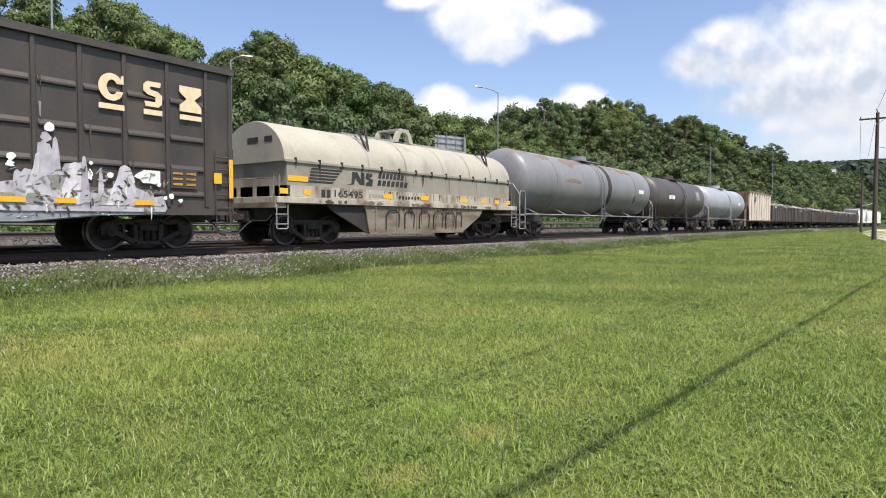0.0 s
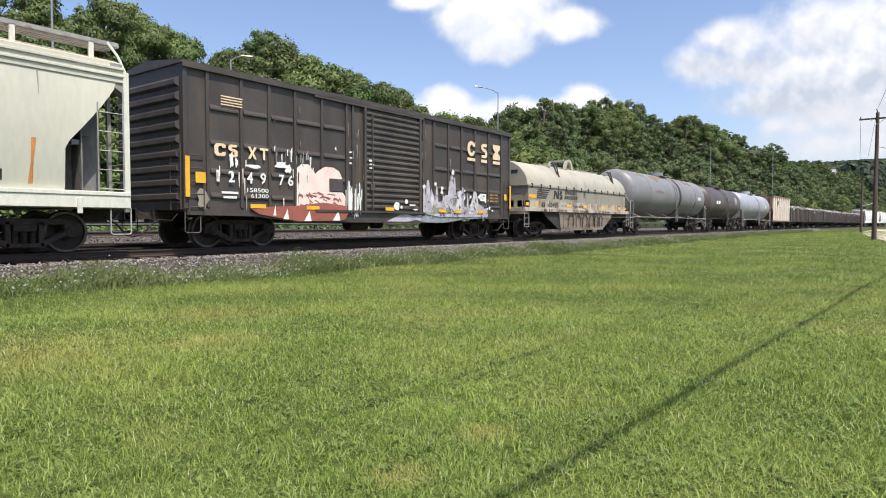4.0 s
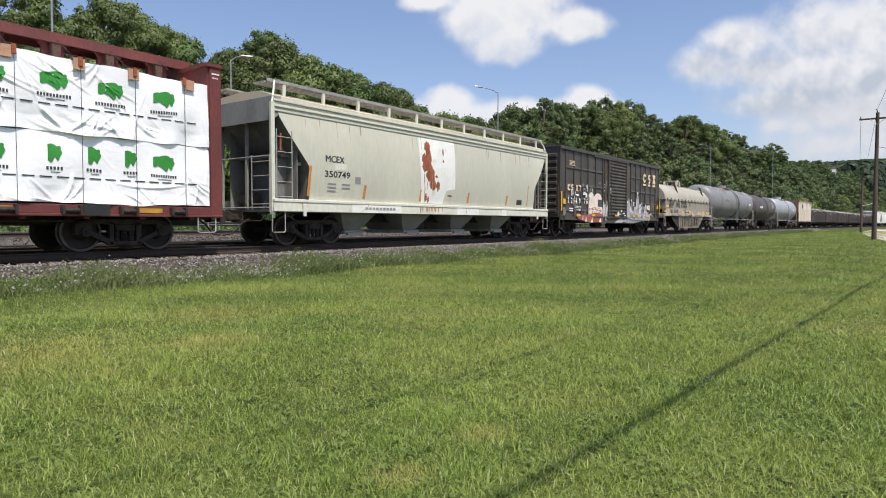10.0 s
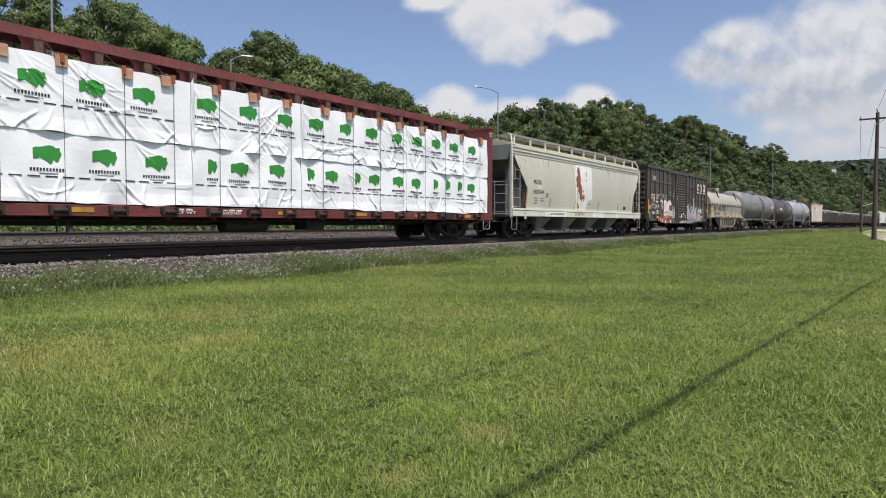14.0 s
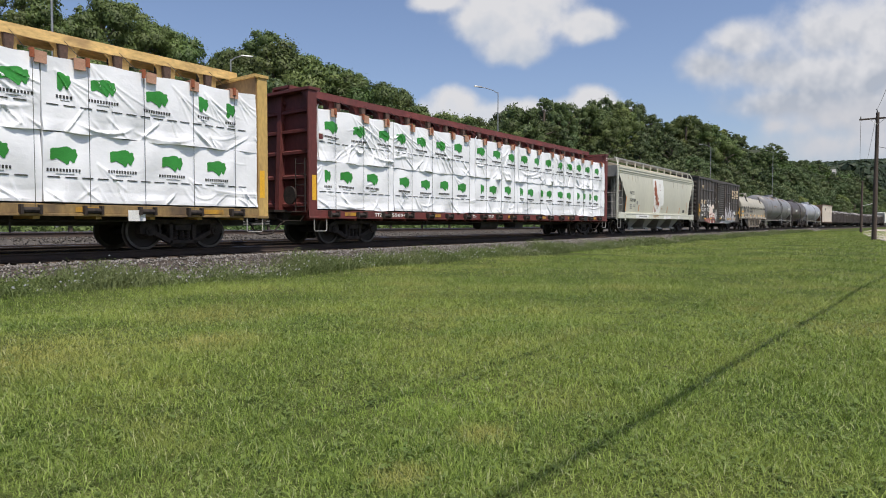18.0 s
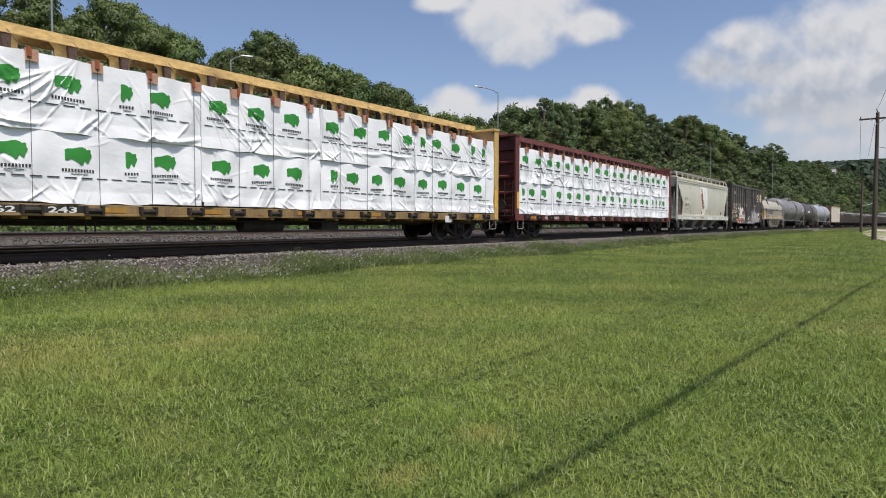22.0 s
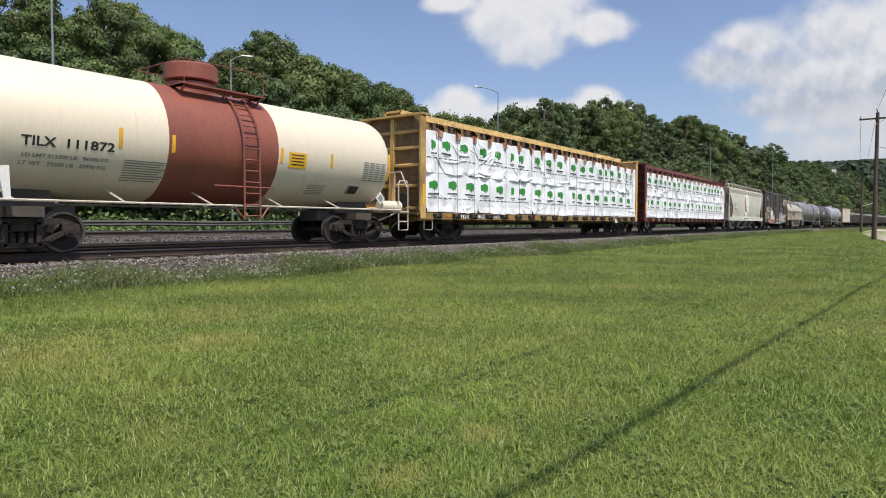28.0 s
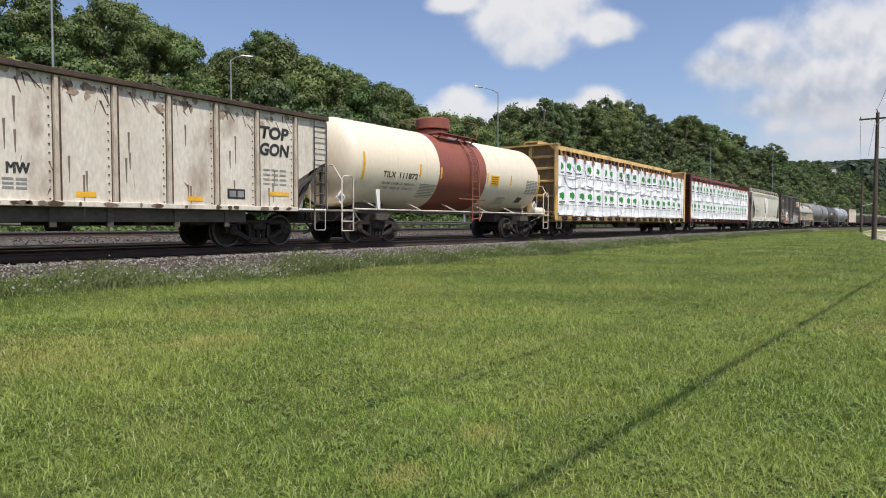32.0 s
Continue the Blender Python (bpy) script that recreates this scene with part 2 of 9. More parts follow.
def leaf_mat(name, dark, light, tip, coord_scale=0.09, dry=None, spots=(), grain=0.0, straw=None, lime=()):
    """Foliage: tone varies by clump, by tree and over broad patches; a little light passes through."""
    m = bpy.data.materials.new(name)
    m.use_nodes = True
    nd, ln = m.node_tree.nodes, m.node_tree.links
    b = nd["Principled BSDF"]
    geo, info = nd.new("ShaderNodeNewGeometry"), nd.new("ShaderNodeObjectInfo")
    ns = nd.new("ShaderNodeTexNoise")
    ns.inputs["Scale"].default_value, ns.inputs["Detail"].default_value = coord_scale, 3.0
    ln.new(geo.outputs["Position"], ns.inputs["Vector"])
    mx, mx2, mx3 = nd.new("ShaderNodeMix"), nd.new("ShaderNodeMix"), nd.new("ShaderNodeMix")
    for x in (mx, mx2, mx3):
        x.data_type = "RGBA"
    ln.new(geo.outputs["Random Per Island"], mx.inputs[0])
    mx.inputs[6].default_value, mx.inputs[7].default_value = (*dark, 1), (*light, 1)
    rg = nd.new("ShaderNodeMapRange")
    rg.inputs[1].default_value, rg.inputs[2].default_value, rg.inputs[4].default_value = 0.42, 0.72, 0.75
    ln.new(ns.outputs[0], rg.inputs[0])
    ln.new(rg.outputs[0], mx2.inputs[0])
    ln.new(mx.outputs[2], mx2.inputs[6])
    mx2.inputs[7].default_value = (*tip, 1)
    tone = mx2.outputs[2]
    if dry:        # straw-coloured and thin places
        n2 = nd.new("ShaderNodeTexNoise")
        n2.inputs["Scale"].default_value, n2.inputs["Detail"].default_value = 0.55, 5.0
        ln.new(geo.outputs["Position"], n2.inputs["Vector"])
        r3 = nd.new("ShaderNodeMapRange")
        r3.inputs[1].default_value, r3.inputs[2].default_value, r3.inputs[4].default_value = 0.56, 0.74, 0.7
        ln.new(n2.outputs[0], r3.inputs[0])
        fac = r3.outputs[0]
        for px, py, rad in spots:
            ds = nd.new("ShaderNodeVectorMath")
            ds.operation = "DISTANCE"
            ln.new(geo.outputs["Position"], ds.inputs[0])
            ds.inputs[1].default_value = (px, py, -0.65)
            r4 = nd.new("ShaderNodeMapRange")
            r4.inputs[1].default_value, r4.inputs[2].default_value, r4.inputs[3].default_value, r4.inputs[4].default_value = rad * 0.2, rad, 0.75, 0.0
            ln.new(ds.outputs["Value"], r4.inputs[0])
            mm = nd.new("ShaderNodeMath")
            mm.operation = "MAXIMUM"
            ln.new(fac, mm.inputs[0])
            ln.new(r4.outputs[0], mm.inputs[1])
            fac = mm.outputs[0]
        ln.new(fac, mx3.inputs[0])
        ln.new(tone, mx3.inputs[6])
        mx3.inputs[7].default_value = (*dry, 1)
        tone = mx3.outputs[2]
    for px, py, rad in lime:       # a patch of young lime-green growth
        ds, r5, mx5 = nd.new("ShaderNodeVectorMath"), nd.new("ShaderNodeMapRange"), nd.new("ShaderNodeMix")
        ds.operation, mx5.data_type = "DISTANCE", "RGBA"
        ln.new(geo.outputs["Position"], ds.inputs[0])
        ds.inputs[1].default_value = (px, py, -0.65)
        r5.inputs[1].default_value, r5.inputs[2].default_value, r5.inputs[3].default_value, r5.inputs[4].default_value = rad * 0.4, rad, 0.8, 0.0
        ln.new(ds.outputs["Value"], r5.inputs[0])
        ln.new(r5.outputs[0], mx5.inputs[0])
        ln.new(tone, mx5.inputs[6])
        mx5.inputs[7].default_value = (0.26, 0.36, 0.07, 1)
        tone = mx5.outputs[2]
    if straw:      # single dried blades
        r6, mx6 = nd.new("ShaderNodeMapRange"), nd.new("ShaderNodeMix")
        mx6.data_type = "RGBA"
        r6.inputs[1].default_value, r6.inputs[2].default_value, r6.inputs[4].default_value = 0.90, 0.94, 0.8
        ln.new(geo.outputs["Random Per Island"], r6.inputs[0])
        ln.new(r6.outputs[0], mx6.inputs[0])
        ln.new(tone, mx6.inputs[6])
        mx6.inputs[7].default_value = (*straw, 1)
        tone = mx6.outputs[2]
    if grain:      # single leaves within a clump
        n3, r7, mx7 = nd.new("ShaderNodeTexNoise"), nd.new("ShaderNodeMapRange"), nd.new("ShaderNodeMix")
        mx7.data_type, mx7.blend_type = "RGBA", "MULTIPLY"
        n3.inputs["Scale"].default_value, n3.inputs["Detail"].default_value = grain, 2.0
        ln.new(geo.outputs["Position"], n3.inputs["Vector"])
        r7.inputs[1].default_value, r7.inputs[2].default_value, r7.inputs[3].default_value, r7.inputs[4].default_value = 0.35, 0.65, 0.66, 1.34
        ln.new(n3.outputs[0], r7.inputs[0])
        mx7.inputs[0].default_value = 1.0
        ln.new(tone, mx7.inputs[6])
        ln.new(r7.outputs[0], mx7.inputs[7])
        tone = mx7.outputs[2]
    hs = nd.new("ShaderNodeHueSaturation")
    r2 = nd.new("ShaderNodeMapRange")
    r2.inputs[3].default_value, r2.inputs[4].default_value = 0.7, 1.3
    r8 = nd.new("ShaderNodeMapRange")
    r8.inputs[3].default_value, r8.inputs[4].default_value = 0.478, 0.512
    rnd2 = nd.new("ShaderNodeMath")
    rnd2.operation = "FRACT"
    rnd3 = nd.new("ShaderNodeMath")
    rnd3.operation = "MULTIPLY"
    rnd3.inputs[1].default_value = 7.31
    ln.new(info.outputs["Random"], rnd3.inputs[0])
    ln.new(rnd3.outputs[0], rnd2.inputs[0])
    ln.new(rnd2.outputs[0], r8.inputs[0])
    if grain:
        ln.new(r8.outputs[0], hs.inputs["Hue"])
    ln.new(info.outputs["Random"], r2.inputs[0])
    ln.new(r2.outputs[0], hs.inputs["Value"])
    ln.new(tone, hs.inputs["Color"])
    ln.new(hs.outputs[0], b.inputs["Base Color"])
    b.inputs["Roughness"].default_value, b.inputs["Specular IOR Level"].default_value = 0.55, 0.3
    tr, ms = nd.new("ShaderNodeBsdfTranslucent"), nd.new("ShaderNodeMixShader")
    ln.new(hs.outputs[0], tr.inputs[0])
    ms.inputs[0].default_value = 0.22 if grain else 0.33
    ln.new(b.outputs[0], ms.inputs[1])
    ln.new(tr.outputs[0], ms.inputs[2])
    ln.new(ms.outputs[0], nd["Material Output"].inputs[0])
    return m


M["leaf"] = leaf_mat("tree_leaves", (0.056, 0.091, 0.028), (0.112, 0.166, 0.047), (0.138, 0.174, 0.053), grain=7.0)
M["leaf_light"] = leaf_mat("sunny_leaves", (0.07, 0.112, 0.028), (0.135, 0.19, 0.05), (0.15, 0.185, 0.055), grain=8.0)
M["far_leaf"] = leaf_mat("far_leaves", (0.030, 0.048, 0.026), (0.05, 0.074, 0.038), (0.056, 0.076, 0.042))
M["gonsill"] = mat("dirty_lower_sill", (0.095, 0.078, 0.065), (0.058, 0.047, 0.039), 1.6, 0.8, 0, 0.05, (0.6, 1, 1), 16, 0.2, (0.05, 0.036, 0.028), 0.2, 1.5)
M["chordrust"] = mat("rust_black_chord", (0.045, 0.030, 0.024), (0.075, 0.046, 0.034), 2.5, 0.85, 0, 0.1, (1, 1, 1), 18, 0.3)
M["gonstain"] = mat("brown_stain_on_cream", (0.36, 0.29, 0.215), (0.27, 0.205, 0.15), 5.0, 0.8, fine=14, fine_amt=0.25)
M["tagblue"] = mat("blue_grey_spray_paint", (0.21, 0.24, 0.265), (0.28, 0.30, 0.32), 2.5, 0.6, fine=9, fine_amt=0.15, grime=(0.10, 0.09, 0.085), grime_amt=0.1, grime_scale=2.2)
M["bulkrust"] = mat("rusty_bulkhead_sheet", (0.24, 0.15, 0.065), (0.15, 0.09, 0.045), 1.8, 0.8, 0, 0.05, (1, 1, 0.5), 14, 0.2, (0.30, 0.20, 0.07), 0.0, 1.5)
# greens cooled towards blue, putting distance haze into the leaf colour
M["leaf_mid"] = leaf_mat("far_slope_leaves", (0.056, 0.088, 0.034), (0.092, 0.134, 0.050), (0.112, 0.140, 0.054), grain=5.0)
M["gonpost"] = mat("rust_stained_post", (0.52, 0.46, 0.38), (0.33, 0.26, 0.195), 1.6, 0.8, 0, 0.05, (1, 1, 0.3), 16, 0.2, (0.09, 0.055, 0.038), 0.3, 1.8)
M["grass"] = leaf_mat("grass_blades", (0.088, 0.134, 0.026), (0.320, 0.425, 0.092), (0.350, 0.405, 0.096), 0.42, (0.37, 0.35, 0.105), ((2.3, 7.2, 1.7), (5.4, 8.2, 1.3), (4.0, 6.2, 0.9), (2.5, 2.15, 0.28), (3.35, 2.15, 0.3)), straw=(0.43, 0.44, 0.24), lime=((3.9, 2.8, 0.8), (3.4, 3.3, 0.5)))
M["clover"] = leaf_mat("broad_lawn_weeds", (0.15, 0.23, 0.055), (0.25, 0.34, 0.09), (0.26, 0.33, 0.09), 0.8)
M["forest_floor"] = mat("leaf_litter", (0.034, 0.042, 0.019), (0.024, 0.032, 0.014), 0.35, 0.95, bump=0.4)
M["weed"] = leaf_mat("weed_leaves", (0.095, 0.135, 0.042), (0.205, 0.255, 0.09), (0.215, 0.24, 0.11), 0.6)
M["petal"] = mat("pale_petals", (0.55, 0.56, 0.60), (0.62, 0.62, 0.62), 3.0, 0.7)


# ---- mesh helpers ----
def box(bm, x0, x1, y0, y1, z0, z1):
    v = [bm.verts.new((x, y, z)) for x in (x0, x1) for y in (y0, y1) for z in (z0, z1)]
    for f in ((0, 1, 3, 2), (4, 6, 7, 5), (0, 4, 5, 1), (2, 3, 7, 6), (0, 2, 6, 4), (1, 5, 7, 3)):
        bm.faces.new([v[i] for i in f])


def loft(bm, rings, caps=True, closed=True):
    """Skin over rings of equal length; each ring is a list of points."""
    vs = [[bm.verts.new(p) for p in r] for r in rings]
    n = len(vs[0])
    for a, b in zip(vs, vs[1:]):
        for i in range(n if closed else n - 1):
            bm.faces.new((a[i], a[(i + 1) % n], b[(i + 1) % n], b[i]))
    if caps and closed:
        bm.faces.new(list(reversed(vs[0])))
        bm.faces.new(vs[-1])


def cyl(bm, p0, p1, r, n=12, r1=None):
    p0, p1 = Vector(p0), Vector(p1)
    d = (p1 - p0).normalized()
    a = d.orthogonal().normalized()
    b = d.cross(a)
    ring = lambda p, q: [p + (a * math.cos(t) + b * math.sin(t)) * q for t in (i * math.tau / n for i in range(n))]
    loft(bm, [ring(p0, r), ring(p1, r if r1 is None else r1)])


def tube(bm, pts, r, n=6):
    """A bent bar through the points, jointed at each."""
    pts = [Vector(p) for p in pts]
    rings, last = [], None
    for i, p in enumerate(pts):
        d = (pts[min(i + 1, len(pts) - 1)] - pts[max(i - 1, 0)]).normalized()
        a = (last - d * last.dot(d)).normalized() if last else d.orthogonal().normalized()
        last = a
        b = d.cross(a)
        rings.append([p + (a * math.cos(t) + b * math.sin(t)) * r for t in (k * math.tau / n for k in range(n))])
    loft(bm, rings)


def slab(bm, pts, y0, y1):
    """A plate of outline pts (x, z), thick from y0 to y1."""
    loft(bm, [[(x, y0, z) for x, z in pts], [(x, y1, z) for x, z in pts]])


def lathe(bm, prof, n=32, axis="X", centre=(0, 0, 0)):
    """Turned body: prof is (along, radius) pairs."""
    c = Vector(centre)
    rings = []
    for a, r in prof:
        ring = []
        for i in range(n):
            t = i * math.tau / n
            u, w = r * math.cos(t), r * math.sin(t)
            ring.append(c + Vector((a, u, w) if axis == "X" else (u, a, w) if axis == "Y" else (u, w, a)))
        rings.append(ring)
    loft(bm, rings)


def mesh_of(name, bm, material, smooth=35, bevel=0.0):
    if bevel:
        bmesh.ops.bevel(bm, geom=list(bm.edges), offset=bevel, segments=1, affect="EDGES", clamp_overlap=True)
    bmesh.ops.recalc_face_normals(bm, faces=bm.faces)
    me = bpy.data.meshes.new(name)
    bm.to_mesh(me)
    bm.free()
    me.materials.append(M[material] if isinstance(material, str) else material)
    if smooth:
        me.polygons.foreach_set("use_smooth", [True] * len(me.polygons))
        me.set_sharp_from_angle(angle=radians(smooth))
    return me


def clusters(bm, gap=0.012):
    """Groups of faces whose pieces touch or overlap; separate pieces come out apart."""
    bm.verts.index_update()
    root = list(range(len(bm.verts)))

    def find(a):
        while root[a] != a:
            root[a] = root[root[a]]
            a = root[a]
        return a
    for e in bm.edges:
        a, b = find(e.verts[0].index), find(e.verts[1].index)
        root[a] = b
    boxes = {}
    for v in bm.verts:
        k, p = find(v.index), v.co
        q = boxes.setdefault(k, [p.x, p.y, p.z, p.x, p.y, p.z])
        for n in range(3):
            q[n], q[n + 3] = min(q[n], p[n]), max(q[n + 3], p[n])
    keys = list(boxes)
    if len(keys) > 60:
        return None
    group = {k: k for k in keys}
    for a in range(len(keys)):
        for b in range(a):
            A, B = boxes[keys[a]], boxes[keys[b]]
            if all(A[n] - gap < B[n + 3] and B[n] - gap < A[n + 3] for n in range(3)):
                ga, gb = group[keys[a]], group[keys[b]]
                for k in keys:
                    if group[k] == ga:
                        group[k] = gb
    if len(set(group.values())) < 2:
        return None
    out = {}
    for f in bm.faces:
        out.setdefault(group[find(f.verts[0].index)], []).append(f)
    return sorted(out.values(), key=len, reverse=True)


def part(name, bm, material, parent=None, label="", at=None, smooth=35, bevel=0.0):
    """One mesh part; pieces in bm that stand apart become parts of their own. Returns the largest."""
    pieces, bms = clusters(bm), [bm]
    if pieces:
        bms = []
        for faces in pieces:
            nb, seen = bmesh.new(), {}
            for f in faces:
                for v in f.verts:
                    if v.index not in seen:
                        seen[v.index] = nb.verts.new(v.co)
                nb.faces.new([seen[v.index] for v in f.verts])
            bms.append(nb)
        bm.free()
    first = None
    for b in bms:
        ob = new(name, mesh_of(name, b, material, smooth, bevel))
        first = first or ob
        if parent:
            ob.parent = parent
        if at is not None:
            ob.matrix_basis = at
        if label:
            ob["label"] = label
    return first


COATS = itertools.cycle([0.00018 * i for i in range(29)])    # each coat of paint lies a little over the last


def flat_shape(parent, name, pts, material, surface, label=""):
    """A thin painted shape of any outline pts (x, z) at y = surface(x, z)."""
    vs, n, coat = [], len(pts), next(COATS)
    for d in (0.0, 0.003):
        vs += [(x, surface(x, z) + d - coat, z) for x, z in pts]
    tri = tessellate_polygon([[Vector((x, z, 0)) for x, z in pts]])
    me = bpy.data.meshes.new(name)
    me.from_pydata(vs, [], [tuple(t) for t in tri] + [(i, (i + 1) % n, n + (i + 1) % n, n + i) for i in range(n)])
    me.materials.append(M[material])
    bm = bmesh.new()
    bm.from_mesh(me)
    for f in bm.faces:
        if f.index < len(tri) and f.normal.y > 0:
            f.normal_flip()
    bm.to_mesh(me)
    bm.free()
    ob = new(name, me)
    ob.parent = parent
    if label:
        ob["label"] = label
    return ob


def again(ob, parent, at):
    """A further part on the same mesh."""
    o = new(ob.name.split(".")[0], ob.data)
    o.parent, o.matrix_basis = parent, at
    if "label" in ob:
        o["label"] = ob["label"]
    return o


def thing(name, label, category, group="", at=None, kind=""):
    ob = tagged(new(name), label, category, group, kind)
    if at is not None:
        ob.matrix_basis = at
    return ob


def raw_mesh(name, verts, faces, material, smooth=False):
    """A mesh from arrays: verts (n, 3), faces (m, k)."""
    me = bpy.data.meshes.new(name)
    verts, faces = np.asarray(verts, np.float32), np.asarray(faces, np.int32)
    k = faces.shape[1]
    me.vertices.add(len(verts))
    me.vertices.foreach_set("co", verts.ravel())
    me.loops.add(faces.size)
    me.loops.foreach_set("vertex_index", faces.ravel())
    me.polygons.add(len(faces))
    me.polygons.foreach_set("loop_start", np.arange(0, faces.size, k, dtype=np.int32))
    me.update(calc_edges=True)
    me.validate()
    me.materials.append(M[material])
    if smooth:
        me.polygons.foreach_set("use_smooth", [True] * len(me.polygons))
    return me


# ---- the line of the track, and the ground ----
TRACK_Y, BEND, RADIUS, BEND_END = 15.85, 60.0, 2520.0, 300.0


def track_y(x):
    x = np.asarray(x, float)
    u = np.clip(x, BEND, BEND_END) - BEND
    return TRACK_Y - u * u / (2 * RADIUS) - np.maximum(0, x - BEND_END) * (BEND_END - BEND) / RADIUS


def track_pose(s, side=0.0):
    """The pose on the track s metres along it, x pointing along the rails."""
    e = 0.5
    y0, y1, y = float(track_y(s - e)), float(track_y(s + e)), float(track_y(s))
    a = math.atan2(y1 - y0, 2 * e)
    return Matrix.Translation((s - side * math.sin(a), y + side * math.cos(a), 0)) @ Matrix.Rotation(a, 4, "Z")


RIDGE = ((-400, 30), (32, 32.6), (41, 34.4), (50, 33.4), (54, 31.3), (60, 30.4), (62, 27.2), (66, 32.2), (76, 36.2), (94, 33.6), (101, 30.1), (108, 32.2), (122, 28.8), (138, 28.5), (151, 31.4), (165, 36.3), (185, 41.7), (196, 36.5), (205, 43.6), (234, 46.8), (277, 42.1), (282, 48.8), (323, 50.1), (366, 40.3), (419, 45.9), (444, 40.1), (553, 48.2), (662, 58.9), (780, 68.7), (888, 77.9), (1500, 115), (4000, 200))


def ridge(x):
    return np.interp(x, [p[0] for p in RIDGE], [p[1] for p in RIDGE])


def hill_foot(x):
    """Where the wooded slope begins."""
    return track_y(x) + np.interp(x, (0, 100, 300), (30.5, 30, 26))


def ground_z(x, y):
    x, y = np.asarray(x, float), np.asarray(y, float)
    d = track_y(x) - y
    lawn = -0.68 + 0.025 * np.sin(x * 0.9 + 0.7 * y) + 0.02 * np.sin(1.7 * y - 0.4 * x) + 0.06 * np.clip((x - 25) / 60, 0, 1)
    bed = np.interp(-d, (-4.2, -3.3, -2.2, 8.6, 10.6, 14.5, 17, 19, 26, 30), (0, 0.05, 0.26, 0.26, 0.6, 0.62, 0.72, 0.8, 0.85, 1.2))
    foot = hill_foot(x)
    hill = np.clip((y - foot) / np.interp(x, (180, 380), (52, 20)), 0, 1)
    crest = np.maximum(ridge(x) - 15.5, 4)
    return lawn + bed + crest * hill ** 1.25 - 0.15 * np.clip(y - foot - 60, 0, 200)
# ---- ground sheet ----
gx = np.concatenate([np.linspace(-2500, -60, 14), np.linspace(-40, 0, 21), np.linspace(0.5, 40, 80), np.linspace(42, 200, 60), np.linspace(210, 700, 40), np.linspace(750, 4500, 40)])
gy = np.concatenate([np.linspace(-2500, -30, 14), np.linspace(-20, -1, 20), np.linspace(-0.5, 34, 116), np.linspace(35, 130, 48), np.linspace(140, 600, 14), np.linspace(700, 4000, 10)])
GX, GY = np.meshgrid(gx, gy)
nv = len(gx)
idx = np.arange(len(gy) * nv).reshape(len(gy), nv)
ground = new("ground", raw_mesh("ground", np.stack([GX, GY, ground_z(GX, GY)], -1).reshape(-1, 3),
             np.stack([idx[:-1, :-1], idx[:-1, 1:], idx[1:, 1:], idx[1:, :-1]], -1).reshape(-1, 4), "lawn", True))
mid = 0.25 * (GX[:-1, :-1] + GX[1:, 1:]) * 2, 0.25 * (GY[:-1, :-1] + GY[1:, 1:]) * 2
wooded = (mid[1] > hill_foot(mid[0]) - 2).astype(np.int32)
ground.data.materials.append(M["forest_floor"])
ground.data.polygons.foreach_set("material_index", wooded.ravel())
tagged(ground, "mown green lawn running up to the railway and a wooded hillside", "ground", kind="structure")
# ---- railway: ballast, ties, rails ----
XS = np.concatenate([np.arange(-30, 60, 3.0), np.arange(60, 420, 8.0)])


def swept(name, section, side, z, material, parent=None, kind="structure", label="", category=""):
    """A strip of constant section (across, up) laid along the track, side metres beyond its middle."""
    bm = bmesh.new()
    rings = []
    for x in XS:
        m = track_pose(float(x), side)
        rings.append([m @ Vector((0, a, z + b)) for a, b in section])
    loft(bm, rings)
    ob = part(name, bm, material, parent, smooth=40)
    if not parent:
        tagged(ob, label, category, kind=kind)
    return ob


RAIL_SECTION = ((-0.075, -0.17), (-0.075, -0.155), (-0.012, -0.13), (-0.012, -0.045), (-0.036, -0.036), (-0.036, -0.004), (0.036, -0.004), (0.036, -0.036), (0.012, -0.045), (0.012, -0.13), (0.075, -0.155), (0.075, -0.17))
HEAD_SECTION = ((-0.03, -0.006), (-0.026, 0.0), (0.026, 0.0), (0.03, -0.006))
TRACKS = ((0.0, 0.0), (4.3, 0.0), (12.0, 0.27))
for side, z in TRACKS:
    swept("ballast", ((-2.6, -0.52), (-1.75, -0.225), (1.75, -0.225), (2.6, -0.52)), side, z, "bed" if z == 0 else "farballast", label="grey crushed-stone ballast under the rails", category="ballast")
    tr = thing("railway_track", "railway track of rust-dark rails on wooden ties in grey ballast", "railway track", kind="structure", group="parallel railway tracks")
    for k in (-0.753, 0.753):
        swept("rail", RAIL_SECTION, side + k, z, "rail", tr)
        swept("railhead", HEAD_SECTION, side + k, z + 0.001, "railhead", tr)
    bm = bmesh.new()
    box(bm, -0.115, 0.115, -1.3, 1.3, -0.32, -0.185)
    tie_mesh = mesh_of("tie", bm, "tie", 0, 0.008)
    s = -8.0
    rng = random.Random(5 + int(side))
    while s < (130 if side == 0 else 60):
        o = new("tie", tie_mesh)
        o.parent = tr
        o.matrix_basis = track_pose(s, side + rng.uniform(-0.05, 0.05)) @ pose(0, 0, z + rng.uniform(-0.012, 0.01), 0, 0, rng.uniform(-1.5, 1.5))
        s += 0.53 + rng.uniform(-0.02, 0.02)
# ---- the train ----
def train_shift(t):
    """How far the train has come since the middle of the clip."""
    u = t - 16
    return 3.1663 * u - 0.01503 * u * u - 6.877e-5 * u ** 3


CARS, WHEELS = [], []
WHEEL_R = 0.457


def car(name, label, s0, s1, category="railcar"):
    ob = thing(name, label, category, "cars of the freight train")
    CARS.append((ob, (s0 + s1) / 2, (s1 - s0)))
    return ob


